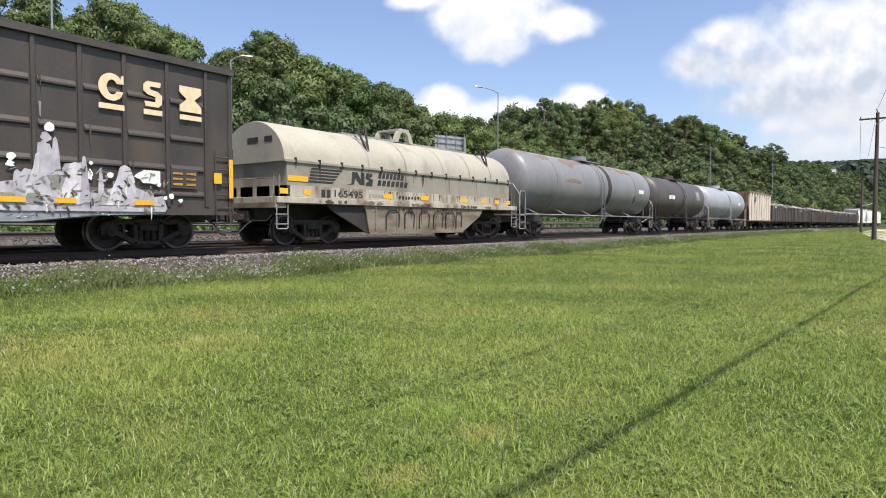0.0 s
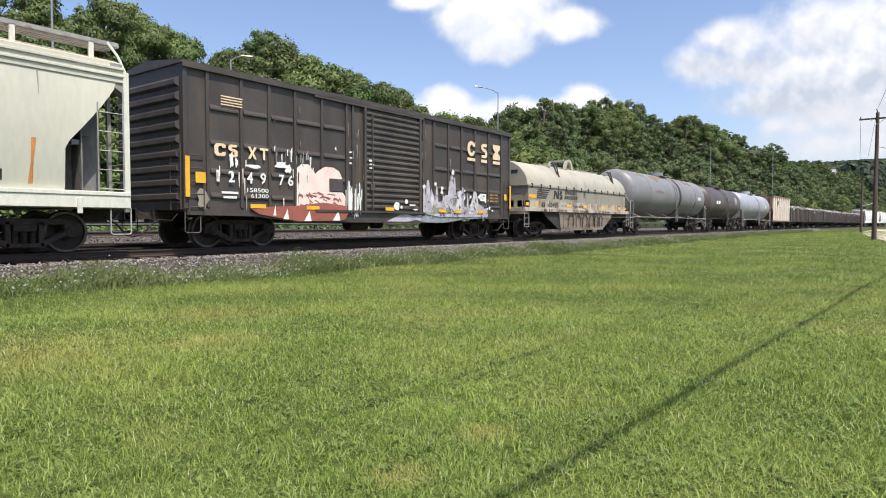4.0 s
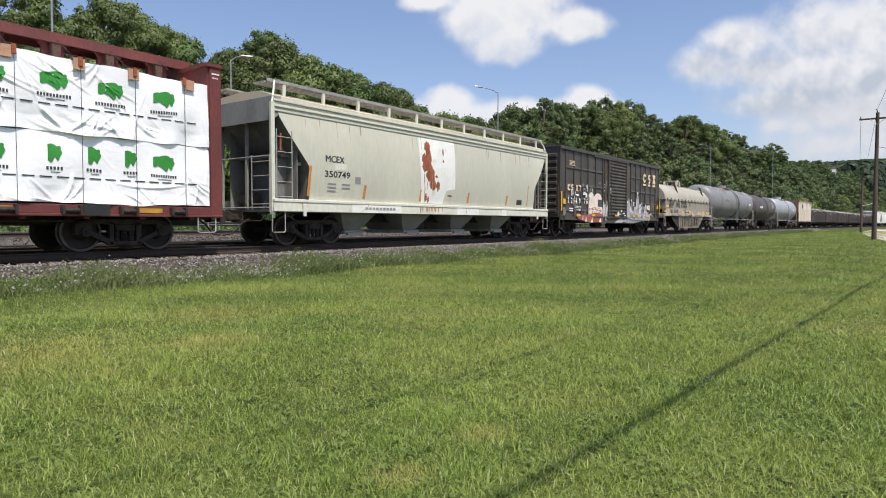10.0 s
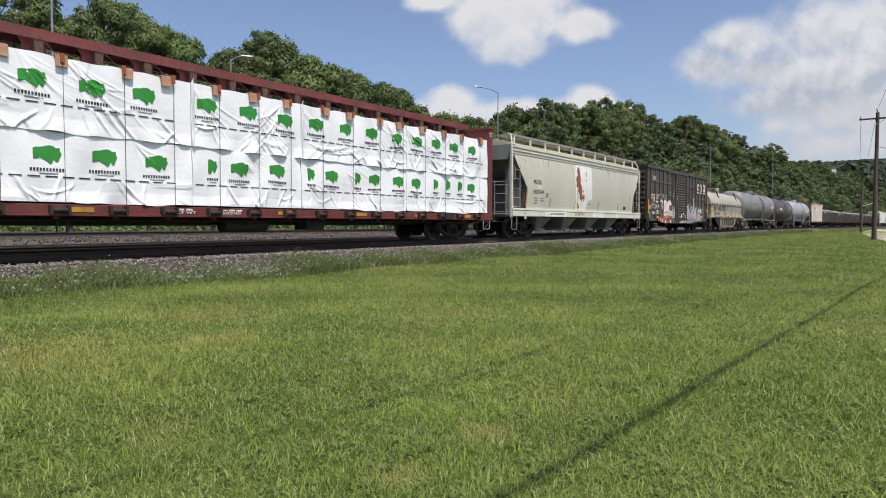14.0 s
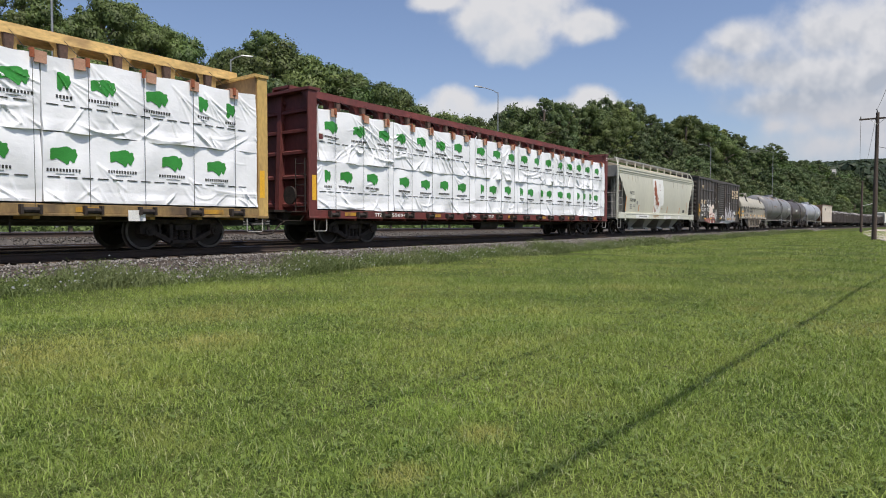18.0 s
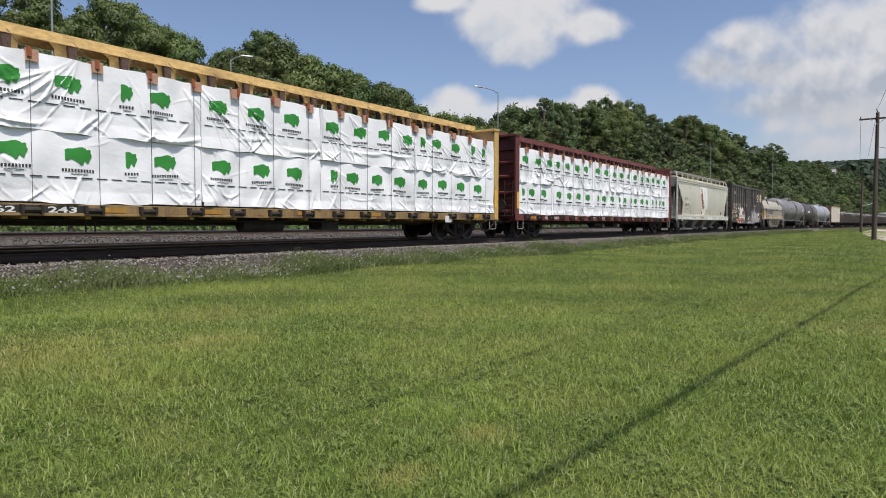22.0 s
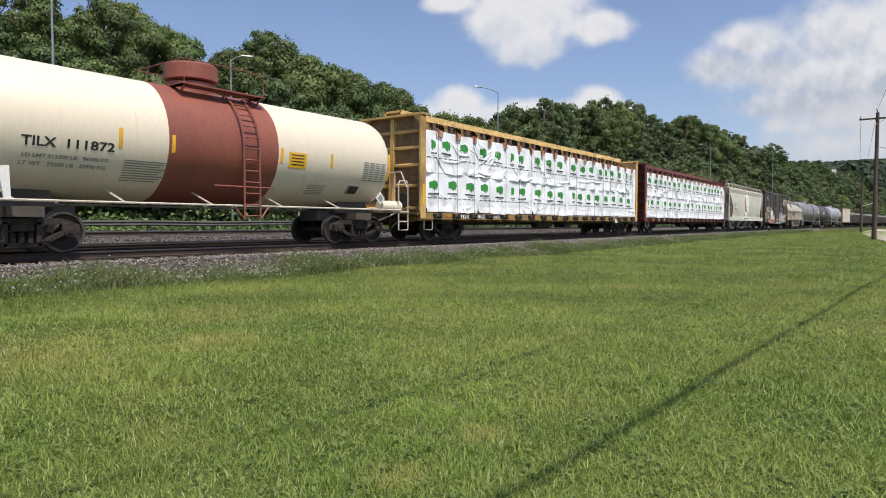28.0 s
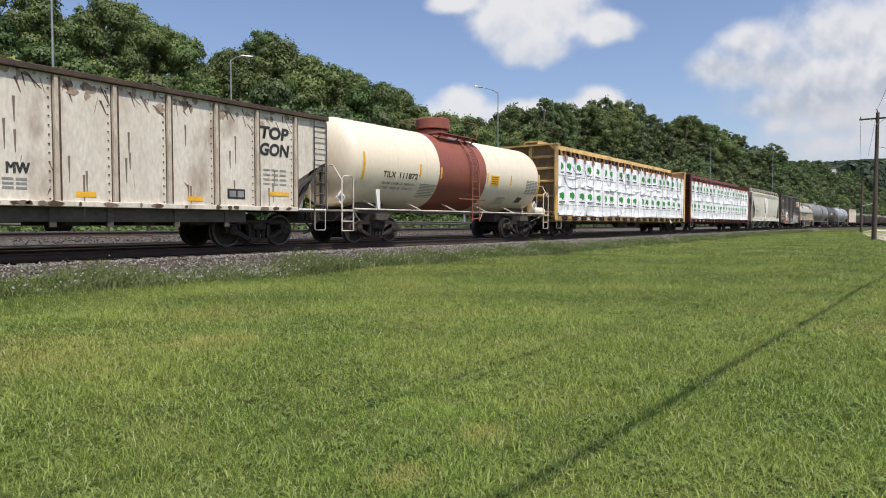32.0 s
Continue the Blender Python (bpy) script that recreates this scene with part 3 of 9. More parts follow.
def decal(parent, name, pts, material, surface=None, label="", rings=3, lift=0.004):
    """A thin painted or fixed patch of outline pts (x, z) lying on the near side, whose face is at y = surface(x, z)."""
    surface = surface or (lambda x, z: -1.6)
    lift += next(COATS)
    bm = bmesh.new()
    cx, cz = sum(p[0] for p in pts) / len(pts), sum(p[1] for p in pts) / len(pts)
    loops = []
    for k in range(rings, 0, -1):
        f = k / rings
        loops.append([bm.verts.new((cx + (x - cx) * f, surface(cx + (x - cx) * f, cz + (z - cz) * f) - lift, cz + (z - cz) * f)) for x, z in pts])
    mid = bm.verts.new((cx, surface(cx, cz) - lift, cz))
    n = len(pts)
    for a, b in zip(loops, loops[1:]):
        for i in range(n):
            bm.faces.new((a[i], a[(i + 1) % n], b[(i + 1) % n], b[i]))
    for i in range(n):
        bm.faces.new((loops[-1][i], loops[-1][(i + 1) % n], mid))
    rim = [bm.verts.new((v.co.x, v.co.y + lift * 0.9, v.co.z)) for v in loops[0]]
    for i in range(n):
        bm.faces.new((loops[0][i], rim[i], rim[(i + 1) % n], loops[0][(i + 1) % n]))
    return part(name, bm, material, parent, label, smooth=30)


def rect(x0, x1, z0, z1, n=1):
    """Outline of an upright rectangle, its level sides cut into n, its upright ones every 0.12 m."""
    a = [(x0 + (x1 - x0) * i / n, z0) for i in range(n + 1)]
    k = max(1, round((z1 - z0) / 0.12))
    up = [(z1 - z0) * i / k for i in range(1, k)]
    return a + [(x1, z0 + u) for u in up] + [(x, z1) for x, _ in reversed(a)] + [(x0, z1 - u) for u in up]


def blot(cx, cz, w, h, seed, n=18, rough=0.3):
    r = random.Random(seed)
    return [(cx + w / 2 * math.cos(t) * (1 + r.uniform(-rough, rough)), cz + h / 2 * math.sin(t) * (1 + r.uniform(-rough, rough))) for t in (i * math.tau / n for i in range(n))]


def lettering(parent, body, x0, x1, z0, z1, material, surface=None, label="", lift=0.005, slant=0.0, weight=0.022):
    """Painted characters fitted between x0 and x1, z0 and z1 on the near side."""
    surface = surface or (lambda x, z: -1.6)
    cu = bpy.data.curves.new("lettering", "FONT")
    cu.body, cu.extrude, cu.resolution_u, cu.offset = body, 0.0, 3, weight
    tmp = new("lettering", cu)
    me = bpy.data.meshes.new_from_object(tmp)
    bpy.data.objects.remove(tmp)
    co = np.empty(len(me.vertices) * 3)
    me.vertices.foreach_get("co", co)
    co = co.reshape(-1, 3)
    lo, hi = co.min(0), co.max(0)
    x = x0 + (co[:, 0] - lo[0]) / (hi[0] - lo[0]) * (x1 - x0)
    z = z0 + (co[:, 1] - lo[1]) / (hi[1] - lo[1]) * (z1 - z0)
    x = x + (z - z0) * slant
    y = np.array([surface(a, b) - lift for a, b in zip(x, z)])
    me.vertices.foreach_set("co", np.stack([x, y, z], 1).ravel())
    bm = bmesh.new()
    bm.from_mesh(me)
    bpy.data.meshes.remove(me)
    return part("lettering", bm, material, parent, label, smooth=0)


# running gear, built once
def wheelset_mesh():
    bm = bmesh.new()
    for s in (-1, 1):
        prof = [(s * 0.675, 0.12), (s * 0.675, 0.38), (s * 0.683, 0.482), (s * 0.705, 0.486), (s * 0.722, 0.462), (s * 0.822, 0.452), (s * 0.822, 0.395), (s * 0.775, 0.375), (s * 0.75, 0.20), (s * 0.80, 0.16), (s * 0.85, 0.13), (s * 0.85, 0.07)]
        lathe(bm, prof, 40, "Y")
    cyl(bm, (0, -1.08, 0), (0, 1.08, 0), 0.08, 12)
    me = mesh_of("wheelset", bm, "wheel", 40)
    me.materials.append(M["tread"])
    for p in me.polygons:      # bright worn treads
        if abs(p.center.y) < 0.83 and math.hypot(p.center.x, p.center.z) > 0.42:
            p.material_index = 1
    return me


def sideframe_mesh():
    bm = bmesh.new()
    y0, y1 = -1.06, -0.9
    slab(bm, [(-1.12, 0.62), (-0.80, 0.75), (0.80, 0.75), (1.12, 0.62), (1.12, 0.53), (0.74, 0.63), (-0.74, 0.63), (-1.12, 0.53)], y0, y1)
    for s in (-1, 1):
        f = lambda pts: [(s * x, z) for x, z in (pts if s > 0 else reversed(pts))]
        slab(bm, f([(0.76, 0.36), (1.12, 0.40), (1.12, 0.62), (0.76, 0.66)]), y0 - 0.02, y1)
        slab(bm, f([(0.28, 0.15), (0.36, 0.15), (0.84, 0.40), (0.80, 0.50), (0.34, 0.27), (0.28, 0.25)]), y0 - 0.01, y1)
        slab(bm, f([(0.26, 0.16), (0.36, 0.16), (0.36, 0.68), (0.26, 0.68)]), y0, y1)
        cyl(bm, (s * 0.89, y0 - 0.07, WHEEL_R), (s * 0.89, y1, WHEEL_R), 0.115, 14)
        cyl(bm, (s * 0.89, y0 - 0.09, WHEEL_R), (s * 0.89, y0 - 0.07, WHEEL_R), 0.06, 10)
    slab(bm, [(-0.36, 0.14), (0.36, 0.14), (0.36, 0.23), (-0.36, 0.23)], y0 - 0.01, y1)
    return mesh_of("sideframe", bm, "truck", 30, 0.008)


def spring_mesh():
    bm = bmesh.new()
    for x in (-0.17, 0.0, 0.17):
        prof = []
        for i in range(13):
            prof.append((0.23 + i * 0.02, 0.072 if i % 2 else 0.055))
        lathe(bm, prof, 10, "Z", (x, -0.98, 0))
    return mesh_of("spring", bm, "truck", 20)


def bolster_mesh():
    bm = bmesh.new()
    box(bm, -0.22, 0.22, -1.08, 1.08, 0.475, 0.62)
    box(bm, -0.3, 0.3, -0.5, 0.5, 0.55, 0.74)
    box(bm, -0.7, 0.7, -0.7, -0.6, 0.36, 0.42)
    box(bm, -0.7, 0.7, 0.6, 0.7, 0.36, 0.42)
    return mesh_of("bolster", bm, "truck", 30, 0.01)


GEAR = {"wheelset": wheelset_mesh(), "sideframe": sideframe_mesh(), "spring": spring_mesh(), "bolster": bolster_mesh()}


def bogie(parent, x):
    b = new("bogie", GEAR["bolster"])
    b.parent = parent
    b.matrix_basis = pose(x, 0, 0)
    b["label"] = "dark cast-iron bogie"
    for rz in (0, 180):
        for kind in ("sideframe", "spring"):
            o = new(kind, GEAR[kind])
            o.parent = b
            o.matrix_basis = pose(0, 0, 0, 0, 0, rz)
    for k in (-0.89, 0.89):
        o = new("wheelset", GEAR["wheelset"])
        o.parent = b
        o.matrix_basis = pose(k, 0, WHEEL_R)
        WHEELS.append((o, k))


def coupler(parent, x, s, reach=0.75):
    """Draft box, knuckle, cut lever and air hose at one end."""
    bm = bmesh.new()
    box(bm, x - 0.5 * s, x + 0.05 * s, -0.25, 0.25, 0.68, 1.02)
    box(bm, x, x + (reach - 0.2) * s, -0.09, 0.09, 0.76, 0.94)
    slab(bm, [(x + (reach - 0.22) * s, 0.68), (x + (reach + 0.06) * s, 0.70), (x + (reach + 0.06) * s, 1.0), (x + (reach - 0.22) * s, 1.02)], -0.17, 0.15)
    tube(bm, [(x, -1.3, 0.9), (x + 0.14 * s, -1.25, 0.72), (x + 0.16 * s, -0.4, 0.74), (x + reach * 0.7 * s, -0.12, 1.02)], 0.014, 5)
    tube(bm, [(x - 0.1 * s, -0.45, 0.8), (x + 0.2 * s, -0.42, 0.62), (x + 0.45 * s, -0.36, 0.36), (x + (reach - 0.05) * s, -0.3, 0.32)], 0.025, 6)
    part("coupler", bm, "truck", parent, "rusty coupler with a hanging air hose")


def steps(parent, x, material, y=-1.55, z0=0.42, z1=1.0, w=0.42):
    """A stirrup step."""
    for sg in (1, -1):
        bm = bmesh.new()
        tube(bm, [(x - w / 2, sg * y, z1), (x - w / 2, sg * y, z0 + 0.03), (x - w / 2 + 0.04, sg * y, z0), (x + w / 2 - 0.04, sg * y, z0), (x + w / 2, sg * y, z0 + 0.03), (x + w / 2, sg * y, z1)], 0.017, 5)
        part("stirrup_step", bm, material, parent)


def ladder(parent, x, y, z0, z1, material, w=0.42, rungs=6, across="x"):
    bm = bmesh.new()
    d = Vector((w / 2, 0, 0)) if across == "x" else Vector((0, w / 2, 0))
    c = Vector((x, y, 0))
    for s in (-1, 1):
        tube(bm, [c + d * s + Vector((0, 0, z0)), c + d * s + Vector((0, 0, z1))], 0.018, 5)
    for i in range(rungs):
        z = z0 + (z1 - z0) * (i + 0.5) / rungs
        tube(bm, [c - d + Vector((0, 0, z)), c + d + Vector((0, 0, z))], 0.014, 5)
    part("ladder", bm, material, parent)


def brake_gear(parent, x0, x1):
    """Pipes, reservoirs and levers under a frame."""
    bm = bmesh.new()
    tube(bm, [(x0, -0.4, 0.72), (x1, -0.4, 0.70)], 0.02, 5)
    cyl(bm, (x0 * 0.25, -0.55, 0.62), (x0 * 0.25 + 0.9, -0.55, 0.62), 0.2, 12)
    cyl(bm, (x1 * 0.2, 0.4, 0.6), (x1 * 0.2 + 0.5, 0.4, 0.6), 0.14, 10)
    box(bm, x0, x1, -0.32, 0.32, 0.72, 1.0)
    part("centre_sill", bm, "black", parent)


# ---- dark boxcar ----
def boxcar():
    c = car("boxcar", "dark brown-black steel boxcar with ribbed sides and spray-painted graffiti", 48.6, 64.2)
    h, W = 7.78, 1.56
    bm = bmesh.new()
    box(bm, -h, h, -W, W, 0.98, 4.570)
    part("body", bm, "box", c, bevel=0.015)
    # roof: low gable with raised seams
    bm = bmesh.new()
    loft(bm, [[(x, -1.64, 4.550), (x, -1.64, 4.620), (x, 0, 4.810), (x, 1.64, 4.620), (x, 1.64, 4.550)] for x in (-h - 0.05, h + 0.05)])
    part("roof", bm, "box", c, smooth=0)
    bm = bmesh.new()
    for i in range(13):
        x = -h + 0.3 + i * (2 * h - 0.6) / 12
        loft(bm, [[(x + d, -1.645, 4.625), (x + d, -1.645, 4.650), (x + d, 0, 4.840), (x + d, 1.645, 4.650), (x + d, 1.645, 4.625), (x + d, 0, 4.810)] for d in (-0.03, 0.03)])
    part("roof_seam", bm, "box", c, smooth=0)
    bm = bmesh.new()
    for y in (-1, 1):
        loft(bm, [[(x, y * 1.6, 4.450), (x, y * 1.65, 4.460), (x, y * 1.65, 4.560), (x, y * 1.6, 4.570)] for x in (-h - 0.03, h + 0.03)])
    part("eave_rail", bm, "boxdoor", c, smooth=0)
    # side posts and pressed panels
    left = (-7.12, -6.12, -5.22, -4.31, -3.28, -2.25)
    right = (2.25, 3.15, 4.04, 4.98, 6.0, 7.02)
    bm = bmesh.new()
    box(bm, -0.045, 0.045, -0.055, 0.0, 1.05, 4.450)
    post_mesh = mesh_of("side_post", bm, "box", 30, 0.012)
    for x in left + right + (-1.97, 1.62):
        for sg, rz in ((-1, 0), (1, 180)):
            o = new("side_post", post_mesh)
            o.parent, o.matrix_basis = c, pose(x, sg * W, 0, 0, 0, rz)
    bm = bmesh.new()
    loft(bm, [[(-hw, 0, 0.0), (-hw, -0.045, 0.035), (-hw, -0.045, 0.075), (-hw, 0, 0.16)] for hw in (0.5, -0.5)])
    ridge_mesh = mesh_of("pressed_ridge", bm, "box", 0)
    for xs in (left, right):
        for a, b in zip(xs, xs[1:]):
            for z in (1.28, 1.90, 2.62, 3.50):
                for sg, rz in ((-1, 0), (1, 180)):
                    o = new("pressed_ridge", ridge_mesh)
                    o.parent = c
                    o.matrix_basis = pose((a + b) / 2, sg * W, z, 0, 0, rz) @ Matrix.Diagonal(((b - a) - 0.16, 1, 1, 1))
    # sliding door with its corrugations, track and fittings
    for sg in (-1, 1):
        bm = bmesh.new()
        y = sg * (W + 0.02)
        prof = []
        z = 1.12
        while z < 4.330:
            prof += [(y, z), (y + sg * 0.045, z + 0.05), (y + sg * 0.045, z + 0.10), (y, z + 0.145)]
            z += 0.19
        prof = prof + [(sg * (W - 0.04), z), (sg * (W - 0.04), 1.12)]
        loft(bm, [[(x, a, b) for a, b in prof] for x in (-1.42, 1.36)])
        d = part("sliding_door", bm, "boxdoor", c, "corrugated sliding door", smooth=0)
        bm = bmesh.new()
        for x in (-1.46, 1.38):
            box(bm, x - 0.05, x + 0.05, min(y, y + sg * 0.09), max(y, y + sg * 0.09), 1.06, 4.410)
        part("door_frame", bm, "boxdoor", d, bevel=0.008)
        bm = bmesh.new()
        tube(bm, [(-1.15, sg * (W + 0.12), 1.1), (-1.15, sg * (W + 0.12), 4.250)], 0.022, 6)
        box(bm, -1.25, -1.05, sg * (W + 0.1) - 0.03, sg * (W + 0.1) + 0.03, 1.75, 1.95)
        part("lock_rod", bm, "boxdoor", d)
        bm = bmesh.new()
        box(bm, -3.6, 1.6, sg * (W + 0.05) - 0.05, sg * (W + 0.05) + 0.05, 1.0, 1.07)
        box(bm, -3.6, 1.6, sg * (W + 0.05) - 0.04, sg * (W + 0.05) + 0.04, 4.390, 4.470)
        part("door_track", bm, "box", c)
    # deep side sill
    bm = bmesh.new()
    for sg in (-1, 1):
        pts = [(-7.7, 0.86), (-5.7, 0.84), (-4.3, 0.69), (2.9, 0.67), (4.750, 0.84), (7.7, 0.86), (7.7, 1.04), (-7.7, 1.04)]
        slab(bm, pts, sg * W - 0.02 * sg, sg * (W + 0.025))
    part("side_sill", bm, "box", c, smooth=0)
    # corrugated ends
    for sg in (-1, 1):
        bm = bmesh.new()
        for i in range(9):
            z = 1.2 + i * 0.35
            loft(bm, [[(sg * h, y, z), (sg * (h + 0.09), y * 0.98, z + 0.06), (sg * (h + 0.09), y * 0.98, z + 0.17), (sg * h, y, z + 0.24)] for y in (-1.42, 1.42)])
        part("corrugated_end", bm, "box", c, smooth=0)
        ladder(c, sg * (h + 0.05), -1.3, 1.0, 2.6, "boxdoor", 0.45, 5, "y")
        ladder(c, sg * (h - 0.32), -1.62, 0.9, 2.5, "boxdoor", 0.4, 5)
        bm = bmesh.new()
        for x in (sg * (h - 0.06), ):
            box(bm, x - 0.06, x + 0.06, -1.60, -1.52, 1.0, 4.530)
            box(bm, x - 0.06, x + 0.06, 1.52, 1.60, 1.0, 4.530)
        part("corner_post", bm, "box", c, bevel=0.015)
        steps(c, sg * (h - 0.25), "boxdoor")
        coupler(c, sg * h, sg, 0.7)
        bogie(c, sg * (h - 2.0))
    brake_gear(c, -5, 5)
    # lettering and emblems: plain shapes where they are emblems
    F = lambda x, z: -1.612
    G = lambda x, z: -1.618
    def flat(name, pts, material, surface=F, label=""):
        return flat_shape(c, name, pts, material, surface, label)
    for x0, x1, kind in ((4.41, 4.97, 0), (5.41, 5.86, 1), (6.3, 6.88, 2)):
        flat("emblem_bar", rect(x0, x1, 3.17, 3.29), "letter", G, "cream painted bar")
        w = x1 - x0
        if kind == 0:
            outer = [(0.5 + 0.5 * math.cos(radians(t)), 0.5 + 0.5 * math.sin(radians(t))) for t in range(42, 319, 12)]
            inner = [(0.53 + 0.21 * math.cos(radians(t)), 0.5 + 0.27 * math.sin(radians(t))) for t in range(310, 49, -14)]
            flat("emblem", [(x0 + w * a, 3.36 + 0.6 * b) for a, b in outer + [(0.97, 0.36), (0.70, 0.36)] + inner + [(0.70, 0.64), (0.98, 0.64), (0.98, 0.98), (0.88, 0.94)]], "letter", G, "cream painted emblem shape")
        elif kind == 1:
            flat("emblem", [(x0 + w * a, 3.36 + 0.58 * b) for a, b in ((0.1, 0), (0.8, 0), (1, 0.15), (1, 0.48), (0.8, 0.62), (0.36, 0.68), (0.36, 0.8), (0.9, 0.8), (0.95, 1), (0.2, 1), (0, 0.85), (0, 0.6), (0.2, 0.48), (0.64, 0.4), (0.64, 0.2), (0.05, 0.2))], "letter", G, "cream painted emblem shape")
        else:
            flat("emblem", [(x0 + w * a, 3.36 + 0.62 * b) for a, b in ((0, 0), (1, 0), (1, 0.25), (0.68, 0.5), (1, 0.75), (1, 1), (0, 1), (0, 0.75), (0.32, 0.5), (0, 0.25))], "letter", G, "cream painted emblem shape")
    SHAPES = (((0.2, 0), (0.85, 0), (1, 0.12), (1, 0.34), (0.7, 0.34), (0.66, 0.22), (0.42, 0.22), (0.34, 0.32), (0.34, 0.68), (0.42, 0.78), (0.66, 0.78), (0.7, 0.66), (1, 0.66), (1, 0.88), (0.85, 1), (0.2, 1), (0, 0.82), (0, 0.18)),
              ((0.1, 0), (0.8, 0), (1, 0.15), (1, 0.48), (0.8, 0.62), (0.36, 0.68), (0.36, 0.8), (0.9, 0.8), (0.95, 1), (0.2, 1), (0, 0.85), (0, 0.6), (0.2, 0.48), (0.64, 0.4), (0.64, 0.2), (0.05, 0.2)),
              ((0, 0), (0.3, 0), (0.5, 0.34), (0.7, 0), (1, 0), (0.66, 0.5), (1, 1), (0.7, 1), (0.5, 0.66), (0.3, 1), (0, 1), (0.34, 0.5)),
              ((0.38, 0), (0.62, 0), (0.62, 0.8), (1, 0.8), (1, 1), (0, 1), (0, 0.8), (0.38, 0.8)))
    for (x0, x1), pts in zip(((-6.95, -6.62), (-6.54, -6.26), (-5.94, -5.66), (-5.56, -5.28)), SHAPES):
        flat("emblem", [(x0 + (x1 - x0) * u, 2.38 + 0.32 * v) for u, v in pts], "letter", F, "cream painted emblem shape")
    for ch, x0 in zip("124976", (-6.9, -6.55, -5.98, -5.55, -4.92, -4.6)):
        lettering(c, ch, x0, x0 + (0.09 if ch == "1" else 0.19), 1.72, 2.02, "white", F)
    for i in range(4):
        flat("small_print", rect(-6.75, -6.1, 3.6 - i * 0.07 + 0.3, 3.63 - i * 0.07 + 0.3), "letter", F)
    for i, (x0, x1) in enumerate(((-6.75, -6.25), (-6.7, -6.3))):
        flat("small_print", rect(x0, x1, 1.42 - 0.12 * (i % 2), 1.48 - 0.12 * (i % 2)), "white", F)
    lettering(c, "158500", -5.98, -5.28, 1.49, 1.60, "white", F, weight=0.01)
    lettering(c, "61300", -5.86, -5.28, 1.34, 1.45, "white", F, weight=0.01)
    flat("reflector", rect(-7.5, -7.22, 1.66, 1.93), "reflex", lambda x, z: -1.64, "yellow square plate")
    flat("reflector", rect(7.2, 7.42, 1.66, 1.93), "reflex", lambda x, z: -1.64, "yellow square plate")
    for x0, x1, z0 in ((-5.9, -5.4, 1.06), (-3.95, -3.45, 1.06), (-0.5, -0.05, 1.09), (2.5, 2.95, 1.07), (3.5, 3.9, 1.07), (5.15, 5.6, 1.07)):
        flat("reflector", rect(x0, x1, z0, z0 + 0.11), "reflex", lambda x, z: -1.65, "yellow reflector strip")
    flat("small_sign", rect(6.05, 6.75, 1.5, 1.95), "boxdoor", F, "dark panel of small yellow print")
    for i in range(3):
        for k in (0, 1):
            flat("small_print", rect(6.1 + 0.35 * k, 6.35 + 0.35 * k, 1.57 + i * 0.13, 1.62 + i * 0.13), "reflexdull", lambda x, z: -1.6245)
    for x in (-7.73, 7.68):
        flat("reflector", rect(x - 0.06, x + 0.06, 1.3, 2.3), "reflex", lambda x, z: -1.665, "upright orange-yellow strip")
    # graffiti, the pale mass with its red foot
    flat("graffiti", [(-4.30, 1.1), (-4.28, 2.25), (-4.1, 2.38), (-3.85, 2.38), (-3.62, 2.18), (-3.58, 2.12), (-3.5, 2.2), (-3.2, 2.36), (-2.85, 2.36), (-2.6, 2.25), (-2.48, 2.05), (-2.6, 1.98), (-3.02, 2.0), (-3.02, 1.62), (-2.48, 1.62), (-2.35, 1.5), (-2.3, 1.12)], "pink", G, "pale pink and white spray-painted shapes")
    flat("graffiti", [(-5.95, 1.08), (-5.6, 0.90), (-4.25, 0.71), (-2.4, 0.75), (-2.22, 0.98), (-2.35, 1.2), (-3.3, 1.28), (-4.3, 1.16)], "redspray", lambda x, z: -1.635, "brick-red spray paint along the sill")
    for seed, (x, z, w, hh) in enumerate(((-3.75, 1.45, 0.5, 0.12), (-3.2, 1.4, 0.5, 0.16), (-2.75, 1.35, 0.3, 0.2), (-4.15, 1.42, 0.18, 0.22), (-3.5, 1.52, 0.5, 0.08), (-2.95, 1.52, 0.4, 0.07))):
        flat("graffiti", [(x - w / 2, z), (x - w / 4, z + hh / 2), (x + w / 2, z + hh / 5), (x + w / 3, z - hh / 4), (x, z + hh / 8)], "redspray", lambda x, z: -1.623)
    gr_ = random.Random(31)
    for k in range(26):        # red hatching over the pale mass
        x, z, l = gr_.uniform(-4.2, -2.5), gr_.uniform(1.15, 1.62), gr_.uniform(0.1, 0.3)
        if -3.1 < x < -2.4 and z > 1.45:
            continue
        a_ = gr_.uniform(-1.2, -0.5)
        dx, dz = math.cos(a_) * l, math.sin(a_) * l * 0.6
        flat("graffiti", [(x, z), (x + dx, z + dz), (x + dx + 0.02, z + dz + 0.03), (x + 0.03, z + 0.025)], "redspray", lambda x, z: -1.623)
    for k in range(60):        # rust and pale wear round the door and posts
        x = gr_.choice((gr_.uniform(-2.3, -1.5), gr_.uniform(1.35, 1.75), gr_.choice((-6.12, -5.22, -4.31, -3.28, 3.15, 4.04, 4.98)) + gr_.uniform(0.06, 0.2)))
        z, l, w_ = gr_.uniform(1.2, 4.2), gr_.uniform(0.1, 0.5), gr_.uniform(0.006, 0.025)
        flat("wear_mark", [(x - w_, z), (x + w_, z), (x + w_ * 0.4, z - l), (x - w_ * 0.4, z - l * 0.9)], gr_.choice(("rustdark", "greyink", "gonsill", "faintrust")), lambda x, z: -1.6215)
